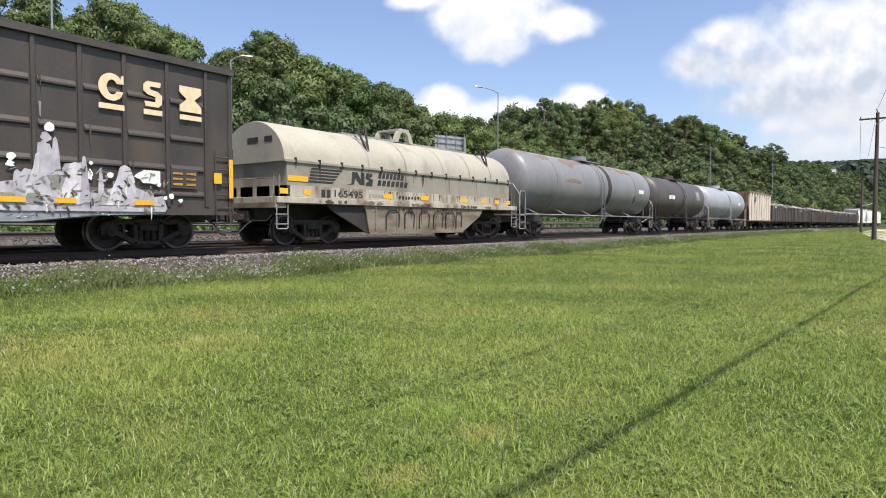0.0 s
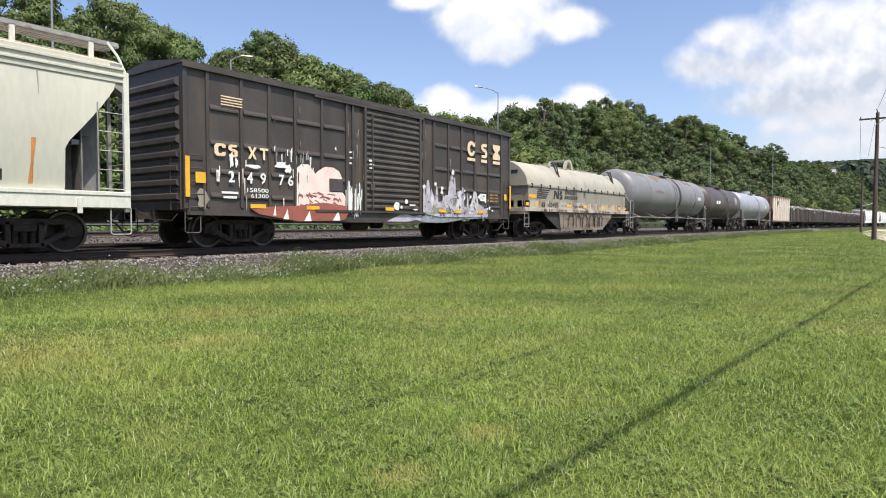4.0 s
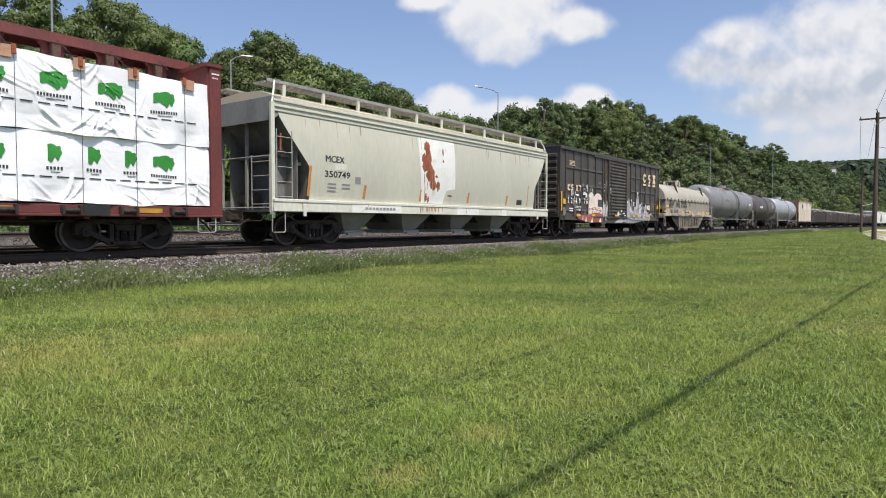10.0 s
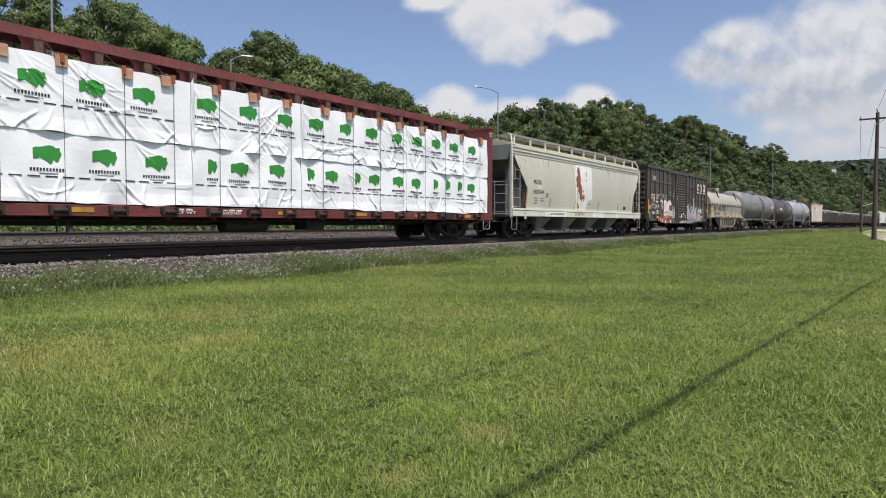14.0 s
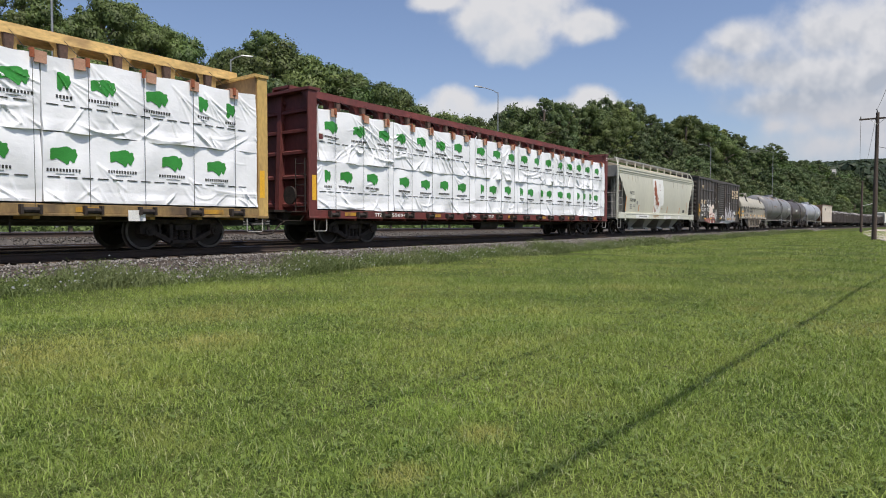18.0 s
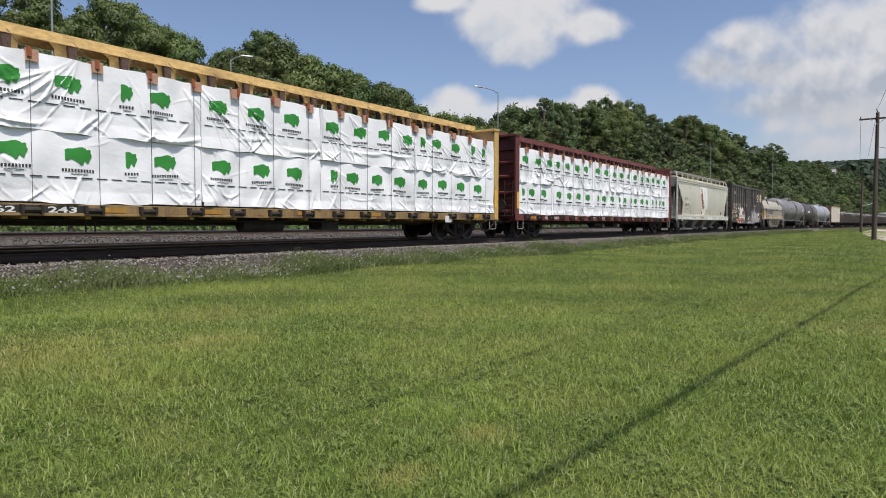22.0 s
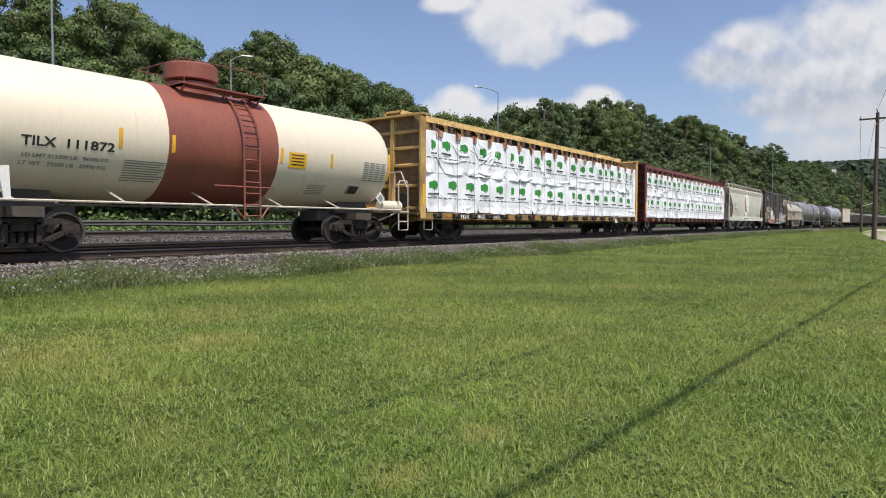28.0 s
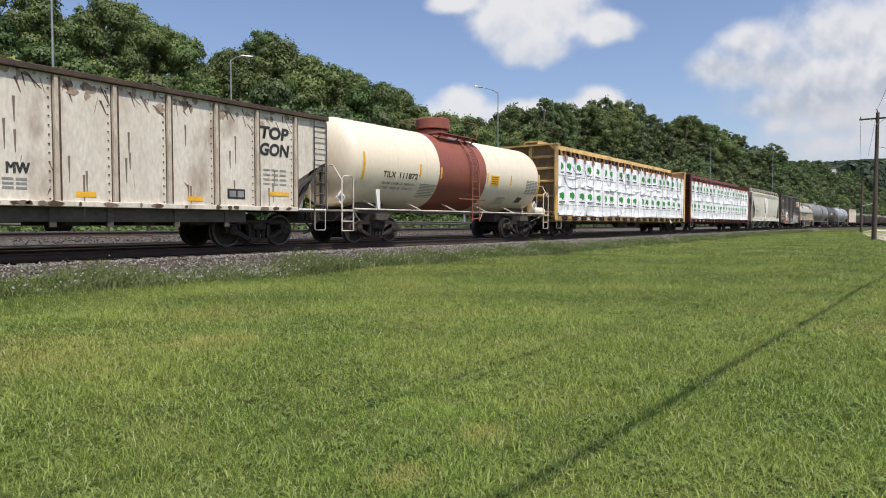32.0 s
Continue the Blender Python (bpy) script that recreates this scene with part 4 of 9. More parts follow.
    for k in range(34):        # drips and runs of white paint
        x = gr_.choice((gr_.uniform(-2.35, -1.8), gr_.uniform(-5.1, -3.4), gr_.uniform(-6.9, -6.0), gr_.uniform(1.7, 5.9)))
        z, l = gr_.uniform(1.3, 2.4) if x < 1 else gr_.uniform(1.1, 1.7), gr_.uniform(0.12, 0.5)
        flat("paint_run", [(x, z), (x + 0.012, z - l), (x + 0.03, z - l * 0.8), (x + 0.035, z + 0.02)], gr_.choice(("white", "hoodgrey", "pink")), lambda x, z: -1.6235)
    # tall white and silver spikes with rounded heads
    for k, (x0, xt, x1, zt) in enumerate(((1.55, 1.63, 1.80, 1.98), (1.74, 1.84, 2.12, 2.26), (1.95, 2.12, 2.3, 1.78), (2.26, 2.38, 2.52, 2.06), (2.62, 2.82, 2.98, 1.72), (2.9, 3.22, 3.34, 2.1), (3.16, 3.3, 3.44, 2.36), (3.42, 3.52, 3.66, 2.44), (3.5, 3.9, 4.16, 1.95), (3.98, 4.08, 4.2, 2.1), (4.34, 4.42, 4.52, 1.86), (4.5, 4.95, 5.2, 1.96), (4.9, 5.02, 5.3, 1.7), (5.3, 5.5, 5.86, 1.42))):
        w_ = (x1 - x0) * 0.16
        flat("graffiti", [(x0, 1.05), (xt - w_ * 1.6, zt - 0.3), (xt - w_, zt - 0.05), (xt, zt), (xt + w_, zt - 0.05), (xt + w_ * 2, zt - 0.34), (x1, 1.05)], ("silver", "silver", "sprayed")[k % 3], lambda x, z: -1.6262, "white and silver spray-painted spikes")
    flat("graffiti", rect(5.36, 5.78, 1.58, 1.88), "white", lambda x, z: -1.6262)
    for k, (x, z, w_) in enumerate(((3.42, 2.62, 0.2), (1.62, 1.98, 0.18), (2.3, 2.12, 0.14), (2.72, 1.98, 0.16), (4.22, 1.95, 0.09), (4.62, 1.72, 0.14), (6.05, 1.3, 0.14), (5.9, 1.25, 0.1), (0.35, 1.22, 0.12), (0.62, 1.42, 0.16), (0.1, 1.25, 0.3))):
        flat("graffiti", blot(x, z, w_, w_, k + 90, 12, 0.18), "white", lambda x, z: -1.6268)
    # blue-grey strip of tags along the sill
    flat("graffiti", [(1.72, 0.69), (2.9, 0.685), (4.5, 0.845), (5.9, 0.875), (5.9, 1.0), (1.72, 1.0)], "tagblue", lambda x, z: -1.5885, "blue-grey spray-painted strip with dark tags")
    flat("graffiti", [(-0.4, 0.72), (0.3, 0.95), (0.7, 0.98), (1.1, 0.9), (1.5, 0.98), (1.6, 0.72), (1.2, 0.78), (0.8, 0.72)], "silver", lambda x, z: -1.5885)
    for k in range(34):
        x = gr_.uniform(1.8, 4.6)
        z, l, a_ = gr_.uniform(0.76, 0.96) + 0.05 * (x > 3.5), gr_.uniform(0.06, 0.16), gr_.uniform(-1.5, 1.5)
        dx, dz = math.cos(a_) * l * 0.8, math.sin(a_) * l * 0.5
        flat("graffiti", [(x, z), (x + dx, z + dz), (x + dx + 0.018, z + dz + 0.018), (x + 0.018, z + 0.018)], ("ink", "tank_brown", "white")[k % 3], lambda x, z: -1.5965)
    for k in range(44):        # white and pale blue runs beside the door, scrubbed paint above the pale mass
        x, top_ = (gr_.uniform(-2.38, -1.52), gr_.uniform(1.3, 2.0)) if k < 26 else (gr_.uniform(-5.1, -3.3), gr_.uniform(2.5, 2.8))
        l, w_ = gr_.uniform(0.3, 0.9) if k < 26 else gr_.uniform(0.12, 0.34), gr_.uniform(0.008, 0.03)
        flat("paint_run", [(x - w_, top_), (x + w_, top_ + 0.04), (x + w_ * 0.7, top_ - l), (x - w_ * 0.5, top_ - l * 0.9)], gr_.choice(("white", "hoodgrey", "silver", "tagblue")), lambda x, z: -1.626)
    for k in range(150):        # dark and lilac strokes through the silver spikes
        x, z, l, a_ = gr_.uniform(1.65, 5.9), 0.98 + 0.85 * gr_.random() ** 1.3, gr_.uniform(0.08, 0.34), gr_.uniform(-1.4, 1.4)
        dx, dz = math.cos(a_) * l * 0.5, math.sin(a_) * l
        flat("graffiti", [(x, z), (x + dx, z + dz * 0.6), (x + dx * 1.2 + 0.02, z + dz * 0.5 + 0.03), (x + 0.03, z + 0.02)], gr_.choice(("box", "greyink", "silver", "box", "faintrust", "hoodgrey")), lambda x, z: -1.6335)
    for x, z, w in ((-4.7, 0.85, 0.10), (-3.9, 0.8, 0.14), (-2.75, 0.82, 0.16), (-5.1, 0.95, 0.05)):
        flat("graffiti", [(x - w, z - 0.08), (x + w * 0.5, z + 0.22), (x + w, z - 0.08)], "white", lambda x, z: -1.642)
    flat("patch_plate", rect(-3.03, -2.48, 1.64, 2.02), "tank_brown", lambda x, z: -1.632, "dark repair plate")
    for k, (x, z, w, hh) in enumerate(((-4.85, 2.28, 0.5, 0.2), (-5.75, 2.18, 0.5, 0.1), (-4.6, 2.2, 0.25, 0.28), (-6.45, 2.3, 0.12, 0.4), (-6.3, 2.25, 0.08, 0.3), (-2.12, 1.5, 0.24, 1.0), (-1.85, 1.25, 0.16, 0.6), (-2.1, 2.9, 0.13, 0.06), (-2.1, 2.72, 0.13, 0.06), (-2.1, 2.55, 0.13, 0.06), (-2.75, 2.95, 0.06, 0.1), (-1.2, 2.7, 0.22, 0.07), (-1.2, 2.58, 0.22, 0.06), (-1.2, 2.46, 0.22, 0.06), (-7.3, 1.25, 0.3, 0.5))):
        flat("graffiti", blot(x, z, w, hh, k + 40, 12, 0.35), "white" if k != 14 else "hoodgrey", lambda x, z: -1.66 if -1.45 < x < 1.4 else G(x, z), "white spray-painted mark")
    # graffiti on the other half: pale spikes along the sill
    flat("graffiti", [(1.75, 1.0), (1.72, 1.6), (1.95, 1.35), (2.05, 1.95), (2.25, 1.6), (2.45, 1.45), (2.75, 1.5), (2.95, 1.75), (3.14, 1.72), (3.2, 2.3), (3.42, 2.28), (3.62, 1.72), (3.7, 1.9), (4.05, 1.95), (4.12, 1.35), (4.35, 1.3), (4.7, 1.45), (4.98, 1.95), (5.12, 1.5), (5.38, 1.4), (5.6, 1.25), (5.85, 1.3), (5.95, 1.0), (5.9, 0.92), (2.6, 0.9)], "silver", G, "silver-white spray-painted spikes")
    for k, (x, z, w, hh, m) in enumerate(((3.33, 2.42, 0.2, 0.2, "silver"), (5.45, 1.72, 0.5, 0.3, "white"), (2.7, 1.82, 0.14, 0.14, "white"), (2.55, 1.18, 0.5, 0.2, "hoodgrey"), (3.6, 1.5, 0.6, 0.35, "greyink"), (3.1, 1.15, 0.4, 0.2, "greyink"), (4.5, 1.15, 0.6, 0.12, "hoodgrey"), (5.2, 1.1, 0.5, 0.14, "greyink"), (2.2, 1.2, 0.2, 0.4, "hoodgrey"), (6.3, 1.2, 0.14, 0.1, "white"), (5.75, 1.55, 0.1, 0.12, "white"), (4.2, 1.7, 0.12, 0.2, "white"), (0.9, 1.3, 0.4, 0.07, "white"), (1.1, 1.15, 0.3, 0.06, "white"))):
        flat("graffiti", blot(x, z, w, hh, k + 70, 14, 0.4), m, lambda x, z: -1.66 if x < 1.4 else -1.624)
    flat("graffiti", [(1.5, 0.92), (1.5, 0.7), (4.2, 0.82), (5.9, 0.87), (5.9, 0.98), (3.0, 0.97)], "tagblue", lambda x, z: -1.5895, "grey-blue spray paint on the sill")
    return c


# ---- coil car with an arched hood ----
def coil_car():
    c = car("coil_car", "grey coil-steel car under a long cream arched hood", 65.6, 79.1)
    h = 6.7
    def side(z):   # half width of the hood at height z
        return 1.5 if z < 2.45 else 1.5 * math.sqrt(max(0.0, 1 - ((z - 2.45) / 1.25) ** 2))
    arch = [(-1.5 * math.cos(t), 2.45 + 1.25 * math.sin(t)) for t in (i * math.pi / 18 for i in range(19))]
    bm = bmesh.new()
    rings = []
    for x, k in ((-6.38, 0.985), (-6.30, 1.0), (6.10, 1.0), (6.18, 0.985)):
        rings.append([(x, y * k, 2.45 + (z - 2.45) * k) for y, z in arch])
    loft(bm, rings)
    hood = part("hood", bm, "hood", c, "cream arched steel hood", smooth=40)
    bm = bmesh.new()
    loft(bm, [[(x, -1.49, 1.42), (x, -1.49, 2.46), (x, 1.49, 2.46), (x, 1.49, 1.42)] for x in (-6.30, 6.10)])
    part("hood_skirt", bm, "hoodgrey", hood, "lower side of the hood, greyed for shade and dirt", bevel=0.01)
    bm = bmesh.new()
    for y in (-1, 1):
        box(bm, -6.4, 6.2, y * 1.5 - 0.035, y * 1.5 + 0.035, 2.42, 2.49)
    part("hood_rail", bm, "hoodgrey", hood)
    for x in (-2.9, -1.0, 1.2, 3.0, 4.6):
        bm = bmesh.new()
        loft(bm, [[(x + d, y * 1.008, 2.45 + (z - 2.45) * 1.008) for y, z in arch] for d in (-0.03, 0.03)], caps=False, closed=False)
        part("hood_seam", bm, "hoodgrey", hood)
    for x in (-2.75, 4.6):     # lifting horns
        for sg in (-1, 1):
            bm = bmesh.new()
            for d in (-0.12, 0.12):
                tube(bm, [(x + d * 0.3, sg * 1.3, 3.02), (x + d * 1.6, sg * 1.0, 3.8)], 0.04, 5)
            tube(bm, [(x - 0.25, sg * 0.95, 3.75), (x + 0.25, sg * 0.95, 3.75)], 0.03, 5)
            tube(bm, [(x, sg * 1.22, 3.15), (x + 0.1, sg * 0.6, 3.62)], 0.03, 5)
            part("lifting_bracket", bm, "black", hood)
    bm = bmesh.new()      # loop on the crown
    pts = [(-0.55, 3.66), (-0.38, 4.02), (-0.2, 4.18), (0.2, 4.18), (0.38, 4.02), (0.55, 3.66)]
    inn = [(0.34, 3.66), (0.2, 3.95), (0.1, 4.05), (-0.1, 4.05), (-0.2, 3.95), (-0.34, 3.66)]
    slab(bm, pts + inn, -0.55, -0.42)
    slab(bm, pts + inn, 0.42, 0.55)
    box(bm, -0.3, 0.3, -0.54, 0.54, 4.10, 4.17)
    part("crown_loop", bm, "hood", hood, smooth=0)
    bm = bmesh.new()
    box(bm, -2.9, 4.6, -0.22, 0.22, 3.68, 3.76)
    part("running_board", bm, "steelgrey", hood)
    # frame: deck, fishbelly sides, trough
    bm = bmesh.new()
    box(bm, -h, h, -1.56, 1.56, 1.24, 1.42)
    part("deck", bm, "coilcream", c, bevel=0.01)
    bm = bmesh.new()
    for sg in (-1, 1):
        slab(bm, [(-3.15, 1.24), (-3.05, 1.05), (-2.9, 0.36), (2.5, 0.32), (3.7, 0.92), (4.0, 1.24)], sg * 1.42, sg * 1.5)
        for x in (-2.6, -1.5, -0.4, 0.7, 1.8):
            box(bm, x - 0.03, x + 0.03, min(sg * 1.5, sg * 1.53), max(sg * 1.5, sg * 1.53), 0.4, 1.22)
        box(bm, -2.9, 2.5, min(sg * 1.4, sg * 1.54), max(sg * 1.4, sg * 1.54), 0.30, 0.37)
    part("fishbelly_side", bm, "coil", c, "grey-brown side girder with graffiti outlines", smooth=0)
    bm = bmesh.new()
    for sg in (-1, 1):
        slab(bm, [(-4.75, 1.24), (-4.5, 1.04), (-3.0, 0.36), (-2.9, 0.34), (-2.92, 0.5), (-3.16, 1.24)], sg * 1.36, sg * 1.44)
    part("sloped_gusset", bm, "black", c, "black sloped gusset plate", smooth=0)
    bm = bmesh.new()
    box(bm, -3.2, 2.8, -1.3, 1.3, 0.45, 1.24)
    box(bm, -h + 0.1, h - 0.1, -0.4, 0.4, 0.75, 1.24)
    part("trough", bm, "black", c)
    for k, (x, w) in enumerate(((-1.75, 0.7), (-0.85, 0.55), (0.0, 0.6), (0.85, 0.6), (1.6, 0.55), (2.2, 0.4))):
        bm = bmesh.new()
        tube(bm, [(x - w / 2, -1.535, 0.45), (x - w / 2, -1.535, 0.95), (x - w / 4, -1.535, 1.1), (x + w / 4, -1.535, 1.1), (x + w / 2, -1.535, 0.95), (x + w / 2 - 0.05, -1.535, 0.5)], 0.02, 4)
        part("graffiti", bm, "ink", c, "black spray-painted outline")
    # ends: platform, railings, stirrups
    for sg in (-1, 1):
        bm = bmesh.new()
        box(bm, min(sg * 6.35, sg * 6.75), max(sg * 6.35, sg * 6.75), -1.5, 1.5, 1.1, 1.25)
        for y in (-1.4, 1.4):
            tube(bm, [(sg * 6.7, y, 1.25), (sg * 6.7, y, 2.05), (sg * 6.5, y, 2.05), (sg * 6.5, y, 1.25)], 0.02, 5)
        tube(bm, [(sg * 6.7, -1.4, 1.95), (sg * 6.7, 1.4, 1.95)], 0.018, 5)
        part("end_platform", bm, "coil", c)
        bm = bmesh.new()
        for y in (-1.5, -0.7, 0.1, 0.9):
            box(bm, min(sg * 6.2, sg * 6.3), max(sg * 6.2, sg * 6.3), y, y + 0.6, 1.44, 1.75)
        part("end_vent", bm, "black", c)
        steps(c, sg * 6.5, "steelgrey", -1.52, 0.5, 1.2, 0.4)
        for z in (0.62, 0.9):
            bm = bmesh.new()
            box(bm, sg * 6.5 - 0.2, sg * 6.5 + 0.2, -1.56, -1.44, z, z + 0.03)
            part("step_tread", bm, "steelgrey", c)
        coupler(c, sg * 6.7, sg, 0.7)
        bogie(c, sg * 4.95)
    # markings
    F = lambda x, z: -1.492
    for i in range(5):
        z = 2.31 - i * 0.095
        decal(c, "emblem_stripe", [(-5.38 - 0.03 * i, z), (-4.12 - 0.09 * i, z), (-4.18 - 0.09 * i, z - 0.06), (-5.40 - 0.03 * i, z - 0.06)], "ink", F, rings=1)
    flat_shape(c, "emblem", [(-3.95, 1.88), (-3.72, 1.92), (-3.68, 2.3), (-3.45, 2.3), (-3.3, 2.08), (-3.28, 2.3), (-3.12, 2.3), (-3.12, 1.9), (-3.34, 1.9), (-3.55, 2.1), (-3.6, 1.9)], "ink", lambda x, z: -1.496, "black emblem shape")
    flat_shape(c, "emblem", [(-3.06, 1.88), (-2.75, 1.88), (-2.72, 2.1), (-2.9, 2.14), (-2.74, 2.2), (-2.74, 2.3), (-3.02, 2.3), (-3.08, 2.12), (-2.9, 2.05), (-3.05, 1.98)], "ink", lambda x, z: -1.496, "black emblem shape")
    for x0, x1, z0 in ((-2.47, -1.12, 2.16), (-2.5, -0.9, 1.92)):
        n = 7
        for i in range(n):
            a = x0 + (x1 - x0) * i / n
            w_ = (x1 - x0) / n * 0.7
            decal(c, "print_bar", [(a, z0), (a + w_, z0), (a + w_ + 0.05, z0 + 0.18), (a + 0.05, z0 + 0.18)], "ink", F, rings=1)
    E1 = lambda x, z: -1.495
    lettering(c, "165495", -4.46, -3.2, 1.46, 1.69, "ink", E1)
    for a in (-5.0, -4.78):
        decal(c, "print_bar", rect(a, a + 0.15, 1.44, 1.68), "ink", E1, rings=1)
    decal(c, "cream_band", rect(-6.2, 6.0, 1.43, 1.76, 12), "coilcream", lambda x, z: -1.4905, "cream band with worn paint", rings=1, lift=0.002)
    for x, w in ((-6.42, 0.24), (-5.9, 0.62), (-5.55, 0.22), (-1.98, 0.4), (0.05, 0.4), (2.6, 0.42), (4.06, 0.3), (5.1, 0.3), (6.02, 0.3)):
        z = 1.88 if x == -5.9 else 1.5
        decal(c, "reflector", rect(x - w * 0.6, x + w * 0.6, z, z + 0.16), "reflex", lambda x, z: -1.497, "yellow reflector strip", rings=1)
    for i in range(5):
        decal(c, "small_print", rect(-2.9 + 0.15 * i, -2.8 + 0.15 * i, 1.5, 1.62), "greyink", E1, rings=1)
    for i in range(8):
        decal(c, "graffiti", blot(-1.35 + 0.17 * i, 1.55, 0.12, 0.14, i + 5, 9, 0.4), "ink", E1, rings=1)
    cr = random.Random(12)
    for k in range(46):        # dirt runs down the band and skirt, rust on the girder
        x, zz = cr.uniform(-6.1, 5.9), cr.choice((2.4, 1.74, 1.74))
        l, w_ = cr.uniform(0.15, 0.6) if zz > 2 else cr.uniform(0.1, 0.3), cr.uniform(0.01, 0.05)
        decal(c, "dirt_run", [(x - w_, zz), (x + w_, zz), (x + w_ * 0.3, zz - l), (x - w_ * 0.2, zz - l * 0.9)], ("faintrust", "coil", "rustdark", "coil")[k % 4], lambda x, z: -1.4935, rings=1, lift=0.003)
    for k in range(26):
        x, l, w_ = cr.uniform(-2.7, 2.4), cr.uniform(0.2, 0.75), cr.uniform(0.02, 0.07)
        decal(c, "rust_run", [(x - w_, 1.2), (x + w_, 1.2), (x + w_ * 0.4, 1.2 - l), (x - w_ * 0.3, 1.2 - l * 0.85)], ("faintrust", "rustdark")[k % 2], lambda x, z: -1.502, rings=1, lift=0.003)
    for k in range(30):
        x, w_ = cr.uniform(-6.5, 6.5), cr.uniform(0.04, 0.2)
        decal(c, "rust_run", blot(x, 1.31, w_ * 2, 0.12, k + 70, 10, 0.4), ("rustdark", "faintrust", "coil")[k % 3], lambda x, z: -1.561, rings=1, lift=0.003)
    for x in np.arange(-6.0, 6.0, 0.92):
        bm = bmesh.new()
        box(bm, x - 0.03, x + 0.03, -1.55, -1.49, 2.36, 2.56)
        part("hood_clamp", bm, "black", hood)
    for x, w in ((-5.2, 0.5), (-5.85, 0.35)):
        bm = bmesh.new()
        box(bm, -6.392, -6.386, x + 5.2 - 0.3, x + 5.2 + w - 0.3, 3.05, 3.2)
        part("emblem", bm, "ink", c)
    return c


# ---- covered hopper ----
def hopper(name, label, s0, s1, paint, sill_paint, marked):
    c = car(name, label, s0, s1)
    h = (s1 - s0) / 2
    def side(z):
        u = (z - 2.55) / 1.35
        return 1.58 - 0.10 * u * u
    def cut(z):    # how far the body's end slopes in below the roof
        return 0.28 + 1.12 * max(0.0, min(1.0, (3.75 - z) / 1.45)) ** 1.15
    bm = bmesh.new()
    zs = [1.34 + (3.82 - 1.34) * i / 14 for i in range(15)]
    cols = []
    for j in range(25):
        u = -1 + j / 12
        cols.append([[bm.verts.new((u * (h - cut(z)), sg * side(z), z)) for z in zs] for sg in (-1, 1)])
    for a, b in zip(cols, cols[1:]):
        for k in (0, 1):
            for i in range(14):
                bm.faces.new((a[k][i], b[k][i], b[k][i + 1], a[k][i + 1]))
    for e in (cols[0], cols[-1]):
        for i in range(14):
            bm.faces.new((e[0][i], e[0][i + 1], e[1][i + 1], e[1][i]))
    for i, j in zip(cols, cols[1:]):
        bm.faces.new((i[0][-1], j[0][-1], j[1][-1], i[1][-1]))
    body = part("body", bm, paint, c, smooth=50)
    body.data.materials.append(M["hoppershade"])
    for p in body.data.polygons:       # the sloped end sheets get a darker grey that stands in for shade
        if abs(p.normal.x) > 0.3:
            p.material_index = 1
    bm = bmesh.new()     # stepped top cord
    for z0, z1, y in ((3.80, 3.92, 1.52), (3.92, 3.97, 1.55), (3.97, 4.08, 1.50), (4.08, 4.14, 1.535), (4.14, 4.24, 1.48)):
        box(bm, -h + 0.12, h - 0.12, -y, y, z0, z1 - 0.002)
    part("top_cord", bm, paint, body, bevel=0.006)
    bm = bmesh.new()
    loft(bm, [[(x, -1.48, 4.235), (x, -0.9, 4.42), (x, 0, 4.47), (x, 0.9, 4.42), (x, 1.48, 4.235)] for x in (-h + 0.12, h - 0.12)])
    part("roof", bm, "hoproof" if marked else paint, c, "tan dusty roof" if marked else "", smooth=50)
    bm = bmesh.new()     # hatches and running boards
    box(bm, -h + 0.6, h - 0.6, -0.32, 0.32, 4.47, 4.58)
    part("roof_hatch", bm, "steelgrey" if marked else paint, c, bevel=0.02)
    bm = bmesh.new()
    for y in (-0.95, 0.95):
        for d in (-0.28, -0.14, 0.0, 0.14, 0.28):
            box(bm, -h + 0.1, h - 0.1, y + d - 0.05, y + d + 0.05, 4.64, 4.68)
        yo = y + (0.3 if y > 0 else -0.3)
        box(bm, -h + 0.1, h - 0.1, yo - 0.015, yo + 0.015, 4.62, 4.74)
    part("running_board", bm, "steelgrey", c)
    n = 11
    bm = bmesh.new()
    box(bm, -0.05, 0.05, -1.28, -1.22, 4.26, 4.66)
    stan = mesh_of("stanchion", bm, "sill", 30)
    for i in range(n):
        for rz in (0, 180):
            o = new("stanchion", stan)
            o.parent, o.matrix_basis = c, pose(-h + 0.7 + i * (2 * h - 1.4) / (n - 1), 0, 0, 0, 0, rz)
    bm = bmesh.new()     # side sills
    for sg in (-1, 1):
        y0, y1 = sorted((sg * 1.46, sg * 1.6))
        box(bm, -h + 0.05, h - 0.05, y0, y1, 0.99, 1.26)
        box(bm, -h + 0.05, h - 0.05, min(sg * 1.42, sg * 1.62), max(sg * 1.42, sg * 1.62), 1.26, 1.35)
    part("side_sill", bm, sill_paint, c, "pale side sill with rust runs" if marked else "", bevel=0.01)
    bm = bmesh.new()     # end decks and slope sheet props
    for sg in (-1, 1):
        x0, x1 = sorted((sg * (h - 2.6), sg * h))
        box(bm, x0, x1, -1.45, 1.45, 0.98, 1.05)
        for y in (-1.2, 0, 1.2):
            slab(bm, [(sg * (h - 0.35), 1.05), (sg * (h - 0.28), 1.05), (sg * (h - 0.30), 3.7), (sg * (h - 0.38), 3.7)][::sg], y - 0.04, y + 0.04)
        slab(bm, [(sg * (h - 1.5), 1.05), (sg * (h - 0.9), 1.05), (sg * (h - 1.35), 2.6), (sg * (h - 1.5), 2.6)][::sg], -0.06, 0.06)
        box(bm, min(sg * (h - 1.2), sg * (h - 1.05)), max(sg * (h - 1.2), sg * (h - 1.05)), -1.4, 1.4, 2.35, 2.45)
    part("end_frame", bm, "hoppergrey", c)
